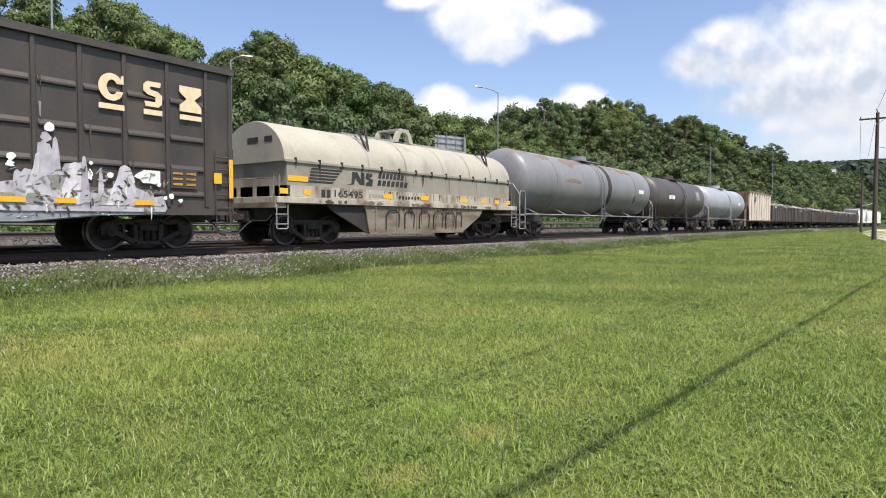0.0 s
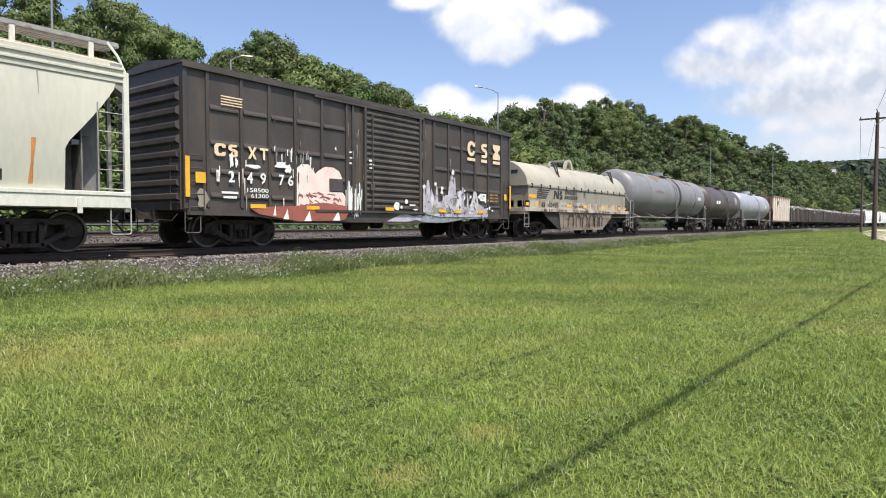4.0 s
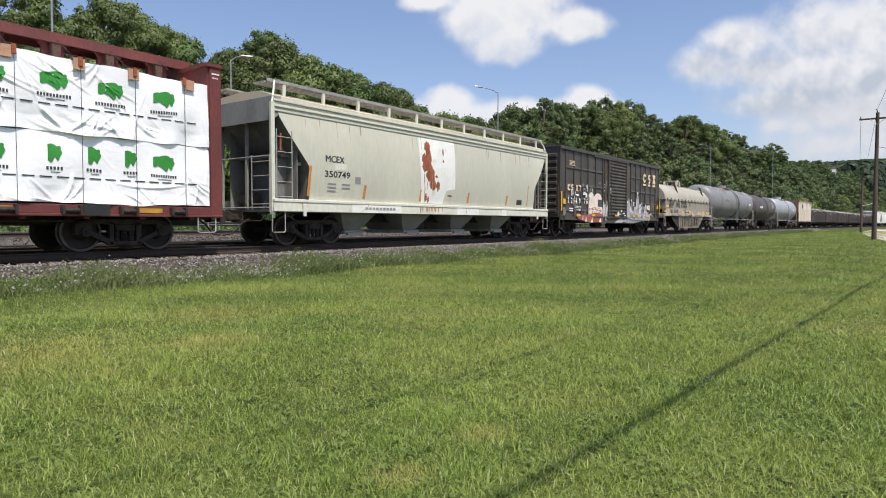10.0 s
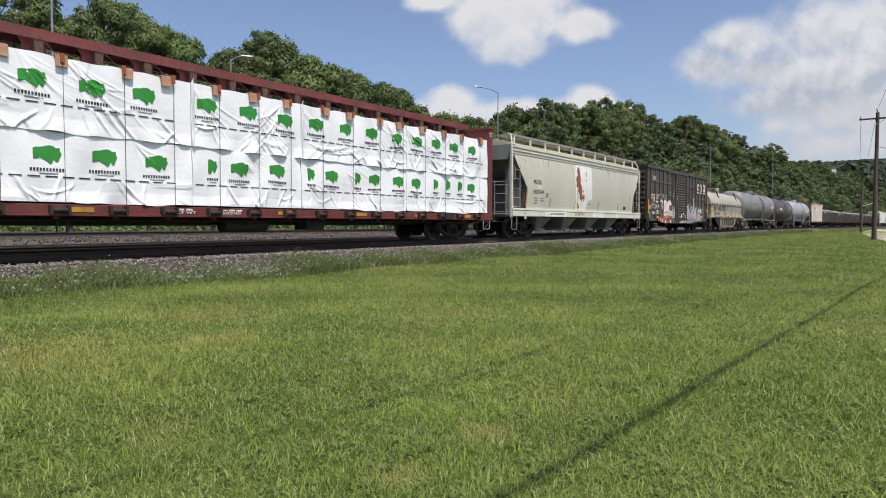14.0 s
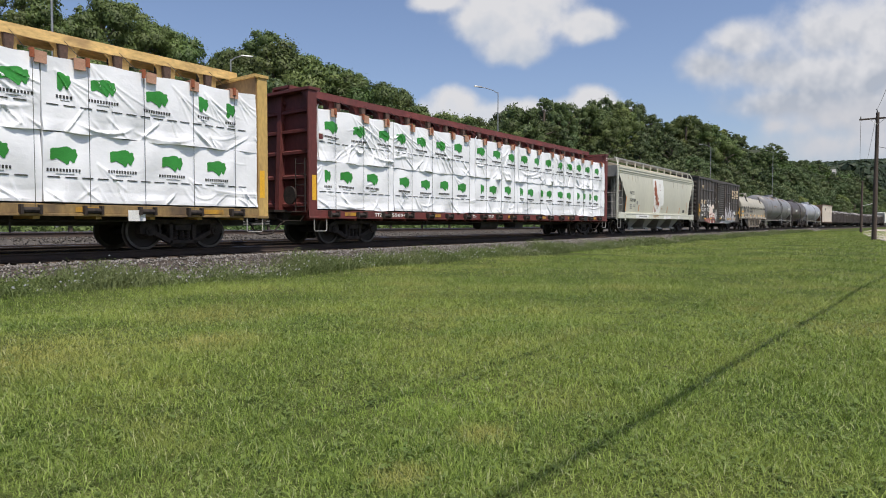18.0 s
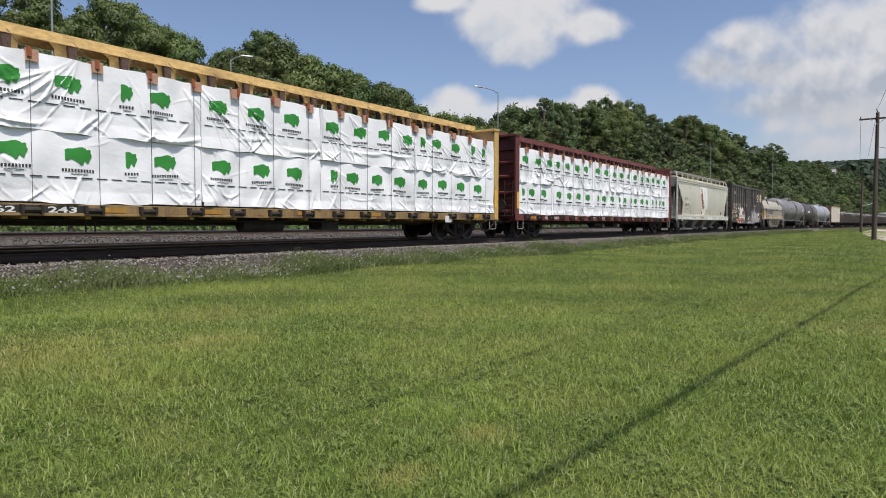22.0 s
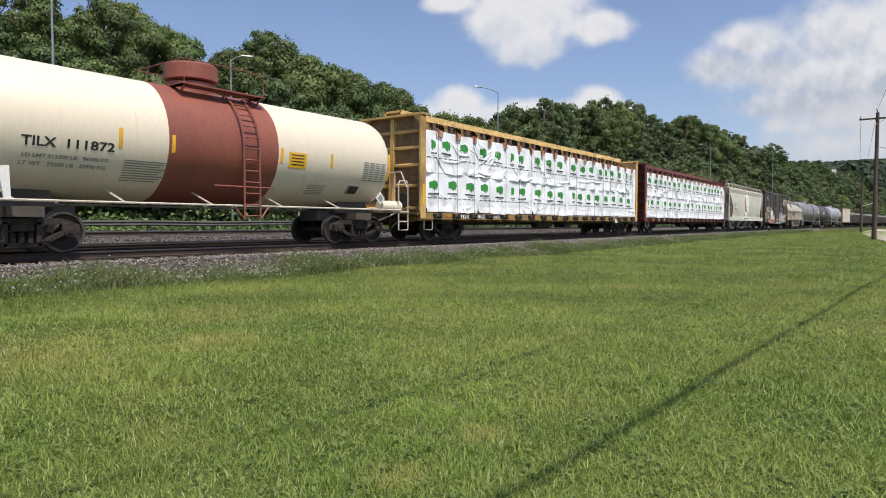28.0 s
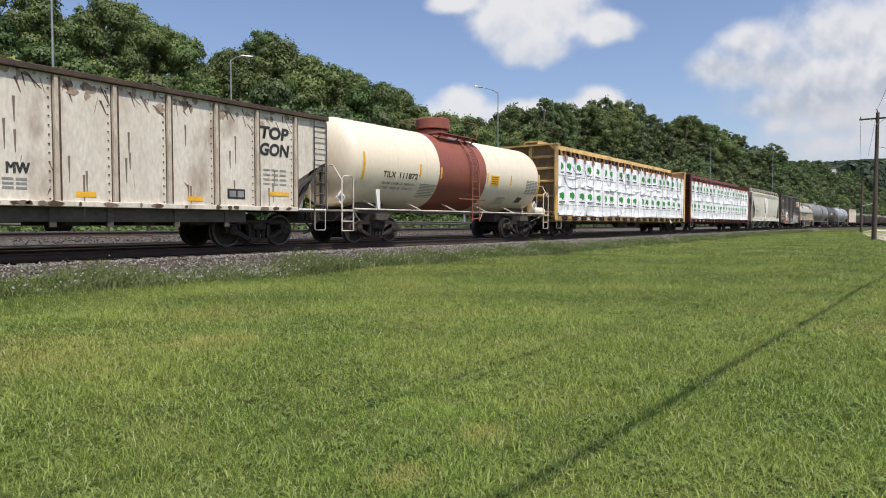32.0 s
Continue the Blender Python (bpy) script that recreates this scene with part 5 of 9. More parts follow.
    for sg in (-1, 1):      # upright end wall under the slope sheet, a cross shelf and the brake cylinder
        bm = bmesh.new()
        box(bm, min(sg * (h - 1.0), sg * (h - 1.03)), max(sg * (h - 1.0), sg * (h - 1.03)), -1.44, 1.44, 1.05, 2.77)
        part("end_wall", bm, "hoppershade", c, "grimy grey end wall, darkened to read as shaded", smooth=0)
        for y in (-0.95, 0.95):
            bm = bmesh.new()
            slab(bm, [(sg * (h - 0.42), 1.05), (sg * (h - 1.42), 1.05), (sg * (h - 1.42), 2.28), (sg * (h - 1.0), 2.74), (sg * (h - 0.42), 3.42)][::sg], y - 0.015, y + 0.015)
            part("end_web", bm, "hoppershade", c, smooth=0)
        bm = bmesh.new()
        box(bm, min(sg * (h - 1.0), sg * (h - 0.7)), max(sg * (h - 1.0), sg * (h - 0.7)), -1.1, 1.3, 2.58, 2.66)
        part("cross_shelf", bm, "hoppershade", c, bevel=0.01)
        bm = bmesh.new()
        cyl(bm, (sg * (h - 0.72), 0.1, 1.42), (sg * (h - 0.72), 0.75, 1.42), 0.17, 14)
        box(bm, sg * (h - 0.72) - 0.08, sg * (h - 0.72) + 0.08, 0.3, 0.6, 1.05, 1.3)
        part("brake_cylinder", bm, "gonsill", c)
        bm = bmesh.new()
        x0, x1 = sorted((sg * (h - 0.3), sg * (h - 0.05)))
        loft(bm, [[(sg * (h - 0.1), y, 3.55), (sg * (h - 0.1), y, 4.22), (sg * (h - 0.4), y, 4.22), (sg * (h - 0.4), y, 3.75)] for y in (-1.492, 1.492)])
        part("end_plate", bm, "hoppergrey", c, smooth=0)
        bm = bmesh.new()      # corner post, grab irons, cage ladder
        for y in (-1.5, 1.5):
            box(bm, min(sg * (h - 0.02), sg * (h - 0.14)), max(sg * (h - 0.02), sg * (h - 0.14)), y - 0.04, y + 0.04, 0.9, 4.05)
            tube(bm, [(sg * (h - 0.08), y, 4.05), (sg * (h - 0.2), y * 0.95, 4.4), (sg * (h - 0.35), y * 0.85, 4.7)], 0.03, 5)
        part("corner_post", bm, sill_paint, c)
        ladder(c, sg * (h - 0.45), -1.56, 1.2, 3.3, "steelgrey", 0.55, 5)
        ladder(c, sg * (h - 0.02), -1.05, 1.0, 2.6, "steelgrey", 0.8, 4, "y")
        bm = bmesh.new()
        tube(bm, [(sg * (h - 0.02), -1.45, 2.55), (sg * (h - 0.02), 1.45, 2.55)], 0.018, 5)
        tube(bm, [(sg * (h + 0.02), -1.45, 1.1), (sg * (h + 0.02), -0.2, 1.1), (sg * (h + 0.02), 1.45, 1.1)], 0.02, 5)
        part("grab_iron", bm, "steelgrey", c)
        steps(c, sg * (h - 0.25), "steelgrey", -1.55, 0.4, 1.0, 0.45)
        coupler(c, sg * h, sg, 0.75)
        bogie(c, sg * (h - 2.0))
        bm = bmesh.new()
        box(bm, sg * (h - 1.15) - 0.05, sg * (h - 1.15) + 0.05, -1.64, -1.58, 0.86, 1.2)
        part("jacking_pad", bm, sill_paint, c, bevel=0.01)
    for x in (-4.45, -1.45, 1.55, 4.55):      # discharge bays
        bm = bmesh.new()
        loft(bm, [[(x - 1.0, -1.25, 1.3), (x + 1.0, -1.25, 1.3), (x + 1.0, 1.25, 1.3), (x - 1.0, 1.25, 1.3)],
                  [(x - 0.85, -1.2, 0.95), (x + 0.75, -1.2, 0.95), (x + 0.75, 1.2, 0.95), (x - 0.85, 1.2, 0.95)],
                  [(x - 0.38, -0.85, 0.42), (x + 0.32, -0.85, 0.42), (x + 0.32, 0.85, 0.42), (x - 0.38, 0.85, 0.42)]])
        b = part("discharge_bay", bm, "hoppergrey", c, smooth=20)
        bm = bmesh.new()
        box(bm, x - 0.45, x + 0.45, -0.95, 0.95, 0.30, 0.42)
        box(bm, x - 0.38, x + 0.3, -1.05, -0.93, 0.26, 0.36)
        part("outlet_gate", bm, "steelgrey", b, bevel=0.01)
    brake_gear(c, -5.5, 5.5)
    if not marked:
        return c
    S = lambda x, z: -side(z)
    lettering(c, "MCEX", -6.3, -5.52, 2.52, 2.72, "ink", S, weight=0.0)
    lettering(c, "MCEX", -6.28, -5.50, 2.525, 2.725, "ink", S, weight=0.0, lift=0.0056)
    lettering(c, "350749", -6.33, -5.25, 2.06, 2.26, "ink", S)
    for i in range(5):
        decal(c, "small_print", rect(-6.2 + (i % 2) * 0.6, -5.85 + (i % 2) * 0.6, 1.84 - 0.11 * (i // 2), 1.89 - 0.11 * (i // 2), 3), "greyink", S, rings=1)
    decal(c, "small_print", [(-5.02, 1.92), (-4.78, 1.92), (-4.78, 2.14), (-5.02, 2.14)], "greyink", S, rings=1)
    decal(c, "paint_patch", rect(-5.9, -5.35, 2.3, 2.5, 3), "sill", S, "whiter overpainted patch", rings=2, lift=0.002)
    for x0, z1, w in ((-6.92, 2.36, 0.10), (-4.57, 1.89, 0.11), (-1.64, 1.88, 0.12), (1.42, 1.89, 0.12), (4.41, 1.87, 0.12), (6.28, 2.39, 0.09)):
        decal(c, "marker_stripe", [(x0 - w / 2 - 0.03, 1.46), (x0 + w / 2 - 0.03, 1.46), (x0 + w / 2 + 0.03, z1), (x0 - w / 2 + 0.03, z1)], "orange", S, "faded orange upright stripe", rings=4)
    decal(c, "paint_patch", [(-1.6, 1.4), (-0.3, 1.4), (-0.1, 1.9), (0.47, 1.98)] + [(0.47, 2.0 + 0.25 * i) for i in range(1, 8)] + [(0.3, 3.78), (-0.6, 3.78), (-1.72, 3.78)] + [(-1.76 + 0.02 * i, 3.6 - 0.27 * i) for i in range(0, 8)], "white", S, "white primer patch", rings=8, lift=0.004)
    for k, (x, z, w, hh) in enumerate(((-1.25, 3.42, 0.34, 0.5), (-1.3, 2.85, 0.55, 0.75), (-1.12, 2.45, 0.45, 0.55), (-0.95, 2.12, 0.35, 0.5), (-0.62, 2.05, 0.2, 0.4), (-0.3, 3.35, 0.1, 0.25), (-1.2, 3.1, 0.35, 0.5), (-0.3, 3.0, 0.08, 0.1), (-0.75, 2.4, 0.14, 0.1), (-1.35, 1.6, 0.14, 0.3), (-1.2, 1.55, 0.1, 0.25), (0.15, 1.72, 0.3, 0.05))):
        decal(c, "rust_patch", blot(x, z, w, hh, k + 3, 20, 0.35), "rust", S, "flaking orange-brown rust", rings=4, lift=0.008)
    for x0, x1 in ((-5.2, -2.8), (0.55, 2.1), (3.9, 4.3)):
        decal(c, "paint_patch", rect(x0, x1, 1.0, 1.25), "white", lambda x, z: -1.602, "fresh white paint patch", rings=1)
    for i in range(9):
        decal(c, "print_bar", rect(-4.6 + 0.17 * i, -4.48 + 0.17 * i, 1.1, 1.18), "greyink", lambda x, z: -1.608, rings=1)
    hr = random.Random(9)
    for k in range(16):      # rust running down over the sill below the patch and from the hatches
        x, w = (hr.uniform(-1.75, -0.2), hr.uniform(0.02, 0.07)) if k < 11 else (hr.uniform(-7.5, 7.5), hr.uniform(0.01, 0.03))
        decal(c, "rust_run", [(x - w, 1.255), (x + w, 1.255), (x + w * 0.5, 1.25 - hr.uniform(0.1, 0.24)), (x - w * 0.4, 1.25 - hr.uniform(0.08, 0.2))], "ruststreak", lambda x, z: -1.604, rings=1)
    for k in range(12):
        x, w, z = hr.uniform(-1.5, -0.6), hr.uniform(0.008, 0.03), hr.uniform(1.9, 2.6)
        l = hr.uniform(0.2, 0.5)
        decal(c, "rust_run", [(x - w, z)] + [(x + w * (1 - 0.2 * i), z - l * i / 4) for i in range(5)] + [(x - w * 0.3, z - l * 0.9), (x - w * 0.6, z - l * 0.5)], "ruststreak", S, rings=3, lift=0.006)
    for k in range(14):      # faint dirty runs from the top cord
        x, w, l = hr.uniform(-7.2, 7.2), hr.uniform(0.006, 0.02), hr.uniform(0.2, 0.7)
        decal(c, "dirt_run", [(x - w, 3.76)] + [(x + w * (1 - 0.2 * i), 3.76 - l * i / 4) for i in range(5)] + [(x - w * 0.3, 3.76 - l * 0.9), (x - w * 0.6, 3.76 - l * 0.5)], "hoppergrey" if k % 2 else "ruststreak", S, rings=3)
    decal(c, "small_sign", rect(5.3, 5.75, 1.5, 1.72, 3), "ink", S, "small black data panel", rings=1)
    decal(c, "rust_patch", [(-8.0, 2.7), (-7.94, 2.7), (-7.93, 3.2), (-8.0, 3.2)], "rust", lambda x, z: -1.545, rings=1)
    return c


# ---- centerbeam lumber cars and their loads ----
LOADS = []


def centerbeam(label, s0, s1, paint, beam_paint, seed):
    c = car("centerbeam_car", label, s0, s1)
    h = (s1 - s0) / 2
    bm = bmesh.new()      # deck with deep side channels
    box(bm, -h, h, -1.42, 1.42, 0.98, 1.06)
    part("deck", bm, paint, c)
    bm = bmesh.new()
    for sg in (-1, 1):
        y0, y1 = sorted((sg * 1.40, sg * 1.50))
        box(bm, -h, h, y0, y1, 0.86, 1.05)
        box(bm, -h, h, min(sg * 1.38, sg * 1.54), max(sg * 1.38, sg * 1.54), 0.80, 0.86)
    part("side_sill", bm, "yellowsill" if paint == "yellow" else paint, c, "dirt-darkened side sill", bevel=0.008)
    bm = bmesh.new()
    box(bm, -h, h, -0.35, 0.35, 0.60, 0.98)
    part("centre_sill", bm, "black", c)
    bm = bmesh.new()     # cross bearers under the deck
    box(bm, -0.06, 0.06, -1.4, 1.4, 0.74, 0.98)
    cb = mesh_of("cross_bearer", bm, paint, 30)
    n = int(2 * h / 1.22)
    for i in range(n):
        o = new("cross_bearer", cb)
        o.parent, o.matrix_basis = c, pose(-h + 0.8 + i * (2 * h - 1.6) / (n - 1), 0, 0)
    bm = bmesh.new()     # winches along the sill
    cyl(bm, (-0.16, -1.56, 0.92), (0.16, -1.56, 0.92), 0.06, 8)
    box(bm, -0.2, -0.15, -1.64, -1.49, 0.84, 1.03)
    box(bm, 0.15, 0.2, -1.64, -1.49, 0.84, 1.03)
    wm = mesh_of("winch", bm, "truck", 30)
    for i in range(18):
        for rz in (0, 180):
            o = new("winch", wm)
            o.parent, o.matrix_basis = c, pose((-h + 0.95 + i * 1.215) * (1 if rz == 0 else -1), 0, 0, 0, 0, rz)
            if rz == 0 and i == 0:
                o["label"] = "grimy cable winch"
    # top chord, posts and diagonal gussets
    bm = bmesh.new()
    box(bm, -h + 0.2, h - 0.2, -0.40, 0.40, 4.84, 4.91)
    box(bm, -h + 0.2, h - 0.2, -0.42, -0.36, 4.68, 4.90)
    box(bm, -h + 0.2, h - 0.2, 0.36, 0.42, 4.68, 4.90)
    part("top_chord", bm, beam_paint, c)
    bm = bmesh.new()
    box(bm, -h + 0.2, h - 0.2, -0.16, 0.16, 4.30, 4.40)
    part("lower_chord", bm, beam_paint, c, bevel=0.008)
    bm = bmesh.new()
    box(bm, -0.09, 0.09, -0.2, 0.2, 1.06, 4.82)
    pm = mesh_of("beam_post", bm, "black" if paint == "yellow" else paint, 30, 0.01)
    bm = bmesh.new()
    slab(bm, [(-0.2, 4.82), (-0.2, 4.2), (0.2, 4.2), (0.2, 4.82), (0.34, 4.82), (0.34, 4.72), (0.24, 4.6), (0.24, 4.36), (0.34, 4.24), (0.34, 4.14), (-0.34, 4.14), (-0.34, 4.24), (-0.24, 4.36), (-0.24, 4.6), (-0.34, 4.72), (-0.34, 4.82)], -0.24, -0.2)
    box(bm, -0.2, 0.2, -0.235, -0.2, 4.2, 4.82)
    gm = mesh_of("gusset", bm, beam_paint, 0)
    for i in range(18):
        x = -h + 1.0 + i * (2 * h - 2.0) / 17
        for me, nm in ((pm, "beam_post"), (gm, "gusset")):
            o = new(nm, me)
            o.parent, o.matrix_basis = c, pose(x, 0, 0)
    bm = bmesh.new()
    box(bm, -h + 0.3, h - 0.3, -0.03, 0.03, 1.06, 3.9)
    part("beam_web", bm, paint, c)
    # end bulkheads
    for sg in (-1, 1):
        X = lambda a: sg * (h - a)
        def bx(bm, a0, a1, y0, y1, z0, z1):
            box(bm, min(X(a0), X(a1)), max(X(a0), X(a1)), y0, y1, z0, z1)
        bm = bmesh.new()
        bx(bm, 0.26, 0.36, -1.46, 1.46, 0.9, 4.62)
        b = part("bulkhead", bm, "bulkrust" if paint == "yellow" else paint, c)
        for y in (-1.507, 1.507):
            bm = bmesh.new()
            bx(bm, 0.0, 0.32, min(y, y * 0.94), max(y, y * 0.94), 0.78, 4.68)
            part("bulkhead_post", bm, paint, b, bevel=0.012)
        bm = bmesh.new()
        slab(bm, [(X(0.26), 1.0), (X(0.26), 4.6), (X(0.16), 4.6), (X(0.0), 1.0)][::sg], -0.09, 0.09)
        part("bulkhead_stake", bm, paint, b, smooth=0)
        for z in (1.15, 2.0, 2.75, 3.4, 4.0):
            for y0, y1 in ((-1.41, -0.1), (0.1, 1.41)):
                bm = bmesh.new()
                loft(bm, [[(X(0.26), y, z), (X(0.15), y, z + 0.02), (X(0.15), y, z + 0.10), (X(0.26), y, z + 0.15)] for y in (y0, y1)])
                part("bulkhead_rib", bm, paint, b, smooth=0)
        bm = bmesh.new()
        bx(bm, -0.02, 0.44, -1.54, 1.54, 4.62, 4.70)
        for y in (-1, 1):
            loft(bm, [[(X(0.05), y * 1.42, 4.62), (X(0.05), y * 1.42, 4.3), (X(0.05), y * 1.1, 4.62)], [(X(0.2), y * 1.42, 4.62), (X(0.2), y * 1.42, 4.3), (X(0.2), y * 1.1, 4.62)]])
        part("bulkhead_cap", bm, paint, b, smooth=0)
        ladder(c, X(-0.03), -1.15, 1.0, 2.6, "truck", 0.42, 5, "y")
        steps(c, X(0.45), "steelgrey", -1.5, 0.42, 0.85, 0.5)
        bm = bmesh.new()
        tube(bm, [(X(-0.06), -1.3, 1.0), (X(-0.06), 1.3, 1.0)], 0.02, 5)
        bx(bm, -0.5, 0.1, -0.5, 0.5, 1.0, 1.06)
        cyl(bm, (X(-0.12), -0.75, 1.5), (X(-0.06), -0.75, 1.5), 0.28, 14)
        part("brake_wheel", bm, "truck", c)
        decal(c, "reflector", rect(X(0.2) - 0.08, X(0.2) + 0.08, 1.35, 2.1), "reflex", lambda x, z: -1.502, "upright yellow reflector", rings=1)
        coupler(c, sg * h, sg, 0.75)
        bogie(c, sg * (h - 2.3))
    bm = bmesh.new()    # brake tanks and pipes
    cyl(bm, (-1.2, -0.7, 0.62), (0.2, -0.7, 0.62), 0.22, 12)
    box(bm, 1.6, 2.3, -1.0, -0.4, 0.45, 0.8)
    tube(bm, [(-8, -1.0, 0.72), (8, -1.0, 0.7)], 0.025, 5)
    for x in (-5.5, -5.3, 5.0, 5.2):
        tube(bm, [(x, -1.1, 0.8), (x, -1.1, 0.45)], 0.02, 5)
    part("brake_equipment", bm, "black", c)
    for i in range(7):
        x = -h + 1.75 + i * 3.05 + (0.9 if i > 1 else 1.45 if i == 1 else 0)
        if paint == "maroon" and i == 2:      # stencilled weights stand here
            continue
        decal(c, "reflector", rect(x - 0.28, x + 0.28, 0.89, 1.0), "reflexdull", lambda x, z: -1.505, "yellow reflector strip", rings=1)
    r = random.Random(seed)
    # lumber packs: two tiers, both sides of the beam, wrapped in white sheet
    seams = [-h + 0.34, -h + 4.0 + r.uniform(-0.3, 0.3), -2.9 + r.uniform(-0.4, 0.4), 1.2 + r.uniform(-0.3, 0.3), 5.6 + r.uniform(-0.4, 0.4), h - 0.34]
    for tier, (z0, z1) in enumerate(((1.07, 2.56), (2.575, 4.13))):
        for k in range(5):
            LOADS.append((lumber_pack(seams[k], seams[k + 1], z0, z1, r.randint(0, 999), tier), (s0 + s1) / 2, s1 - s0))
            far = thing("lumber_pack", "white-wrapped pack of lumber on the far side of the beam", "lumber pack", "lumber packs on the railcars")
            bm = bmesh.new()
            box(bm, seams[k] + 0.02, seams[k + 1] - 0.02, 0.3, 1.42, z0, z1)
            part("wrap", bm, "wrap", far, bevel=0.04)
            LOADS.append((far, (s0 + s1) / 2, s1 - s0))
    # edge protectors with their lashing cables
    bm = bmesh.new()
    box(bm, -0.12, 0.12, -1.535, -1.51, 3.92, 4.17)
    box(bm, -0.12, 0.12, -1.535, -1.25, 4.15, 4.17)
    em = mesh_of("edge_protector", bm, "protector", 0, 0.006)
    bm = bmesh.new()
    box(bm, -0.045, 0.045, -1.56, -1.535, 4.0, 4.19)
    box(bm, -0.03, 0.03, -1.56, -1.4, 4.17, 4.20)
    hm = mesh_of("lashing_hook", bm, "rust", 0, 0.006)
    bm = bmesh.new()
    tube(bm, [(0, -0.36, 4.8), (0, -1.25, 4.21), (0, -1.54, 4.17), (0, -1.55, 3.8), (0, -1.55, 2.6), (0, -1.55, 1.0)], 0.006, 4)
    lm = mesh_of("lashing_cable", bm, "wire", 30)
    bm = bmesh.new()     # dark cable standoffs under the chord
    loft(bm, [[(-0.11, y, 4.80), (0.11, y, 4.80), (0.075, y, 4.28), (-0.075, y, 4.28)] for y in (-0.40, -0.27)])
    sm = mesh_of("cable_standoff", bm, "rustdark", 0, 0.01)
    for i in range(18):
        x = -h + 1.05 + i * (2 * h - 2.1) / 17 + r.uniform(-0.08, 0.08)
        for me, nm in ((em, "edge_protector"), (hm, "lashing_hook"), (lm, "lashing_cable"), (sm, "cable_standoff")):
            o = new(nm, me)
            o.parent, o.matrix_basis = c, pose(x, 0, 0, 0, r.uniform(-3, 3) if me is em else 0, 0)
    return c


def lumber_pack(x0, x1, z0, z1, seed, tier):
    """A pack in loose white plastic: creases that fan out from pinches, hanging swags, printed emblems, a dashed line."""
    p = thing("lumber_pack", "lumber pack in creased white plastic with green printed emblems", "lumber pack", "lumber packs on the railcars")
    r = random.Random(seed)
    L, H = x1 - x0, z1 - z0
    nx, nz = max(20, int(L / 0.025)), 62
    gx1, gz1 = np.linspace(x0 + 0.015, x1 - 0.015, nx + 1), np.linspace(z0, z1, nz + 1)
    X, Z = np.meshgrid(gx1, gz1, indexing="ij")
    u = (Z - z0) / H
    Y = -1.45 - 0.02 * np.sin(math.pi * u)

    def crease(xa, za, xb, zb, sag, amp, wide):
        nonlocal Y
        amp *= 1.5 if tier else 1.2
        if abs(xb - xa) > abs(zb - za):
            q = (X - xa) / (xb - xa)
            off = (Z - (za + (zb - za) * q - 4 * sag * q * (1 - q))) / (wide * math.hypot(1, (zb - za) / (xb - xa)))
        else:
            q = (Z - za) / (zb - za)
            off = (X - (xa + (xb - xa) * q * (0.6 + 0.4 * q) + 4 * sag * q * (1 - q))) / (wide * math.hypot(1, (xb - xa) / (zb - za)))
        q = np.clip(q, 0, 1)
        Y = Y - amp * np.exp(-np.where(off > 0, off * 0.6, off * 1.7) ** 2) * np.sin(math.pi * q) ** 0.7

    for _ in range(max(2, round(L * (0.9 if tier else 0.45)))):      # long fans from pinched places, mostly falling one way
        px, pz, way = r.uniform(x0 - 0.3, x1 - 0.3), z1 - r.uniform(-0.05, 0.2 if tier else 0.6) * H, r.choice((-1, 1, 1, 1))
        k, size = r.randint(4, 8), r.uniform(0.9, 2.1) if tier else r.uniform(0.4, 1.1)
        for j in range(k):
            a = 0.45 + 0.85 * j / k + r.uniform(-0.06, 0.06)
            ln_ = min(size * r.uniform(0.6, 1.2), (pz - z0 + 0.05) / max(0.2, math.cos(a)))
            crease(px, pz, px + way * ln_ * math.sin(a), pz - ln_ * math.cos(a), r.uniform(0.02, 0.10) * ln_, r.uniform(0.007, 0.020), r.uniform(0.012, 0.022))
    for _ in range(round(L * (0.55 if tier else 0.3))):      # swags low in the sheet
        xa, ln_, za, sag = r.uniform(x0 - 0.4, x1 - 0.4), r.uniform(0.5, 2.2), z0 + H * r.uniform(0.10, 0.40), r.uniform(0.03, 0.2)
        zb = za + r.uniform(-0.2, 0.2)
        for j in range(r.randint(2, 4)):
            crease(xa + 0.06 * j, za - 0.045 * j, xa + ln_ - 0.05 * j, zb - 0.05 * j, sag * (1 - 0.15 * j), r.uniform(0.008, 0.022), r.uniform(0.013, 0.024))
    for _ in range(round(L * 2.6)):      # short slanting creases at the foot of the sheet
        xa, way = r.uniform(x0, x1), r.choice((-1, 1, 1))
        crease(xa, z0 + H * r.uniform(0.15, 0.45), xa + way * r.uniform(0.1, 0.7), z0 - 0.05, r.uniform(-0.05, 0.05), r.uniform(0.010, 0.034), r.uniform(0.014, 0.030))
    for _ in range(round(L * 1.6)):      # faint tension lines across the sheet
        xa, za, a = r.uniform(x0, x1), z0 + H * r.uniform(0.3, 0.95), r.uniform(-0.5, 0.5) + r.choice((0, 1.2, -1.2))
        ln_ = r.uniform(0.3, 1.0)
        crease(xa, za, xa + ln_ * math.cos(a), za + ln_ * math.sin(a), r.uniform(-0.03, 0.05), r.uniform(0.004, 0.010), r.uniform(0.012, 0.03))
    for k in range(9):      # soft unevenness, stronger towards the hem
        kx, kz, ph = r.uniform(1.0, 9.0), r.uniform(-5.0, 5.0), r.uniform(0, 6.28)
        Y = Y - (0.010 / (1 + 0.16 * kx) + 0.008 * np.clip(1 - u / 0.25, 0, 1)) * np.sin(kx * X + kz * Z + ph)
    Y = Y - np.clip(1 - u / 0.18, 0, 1) * 0.04

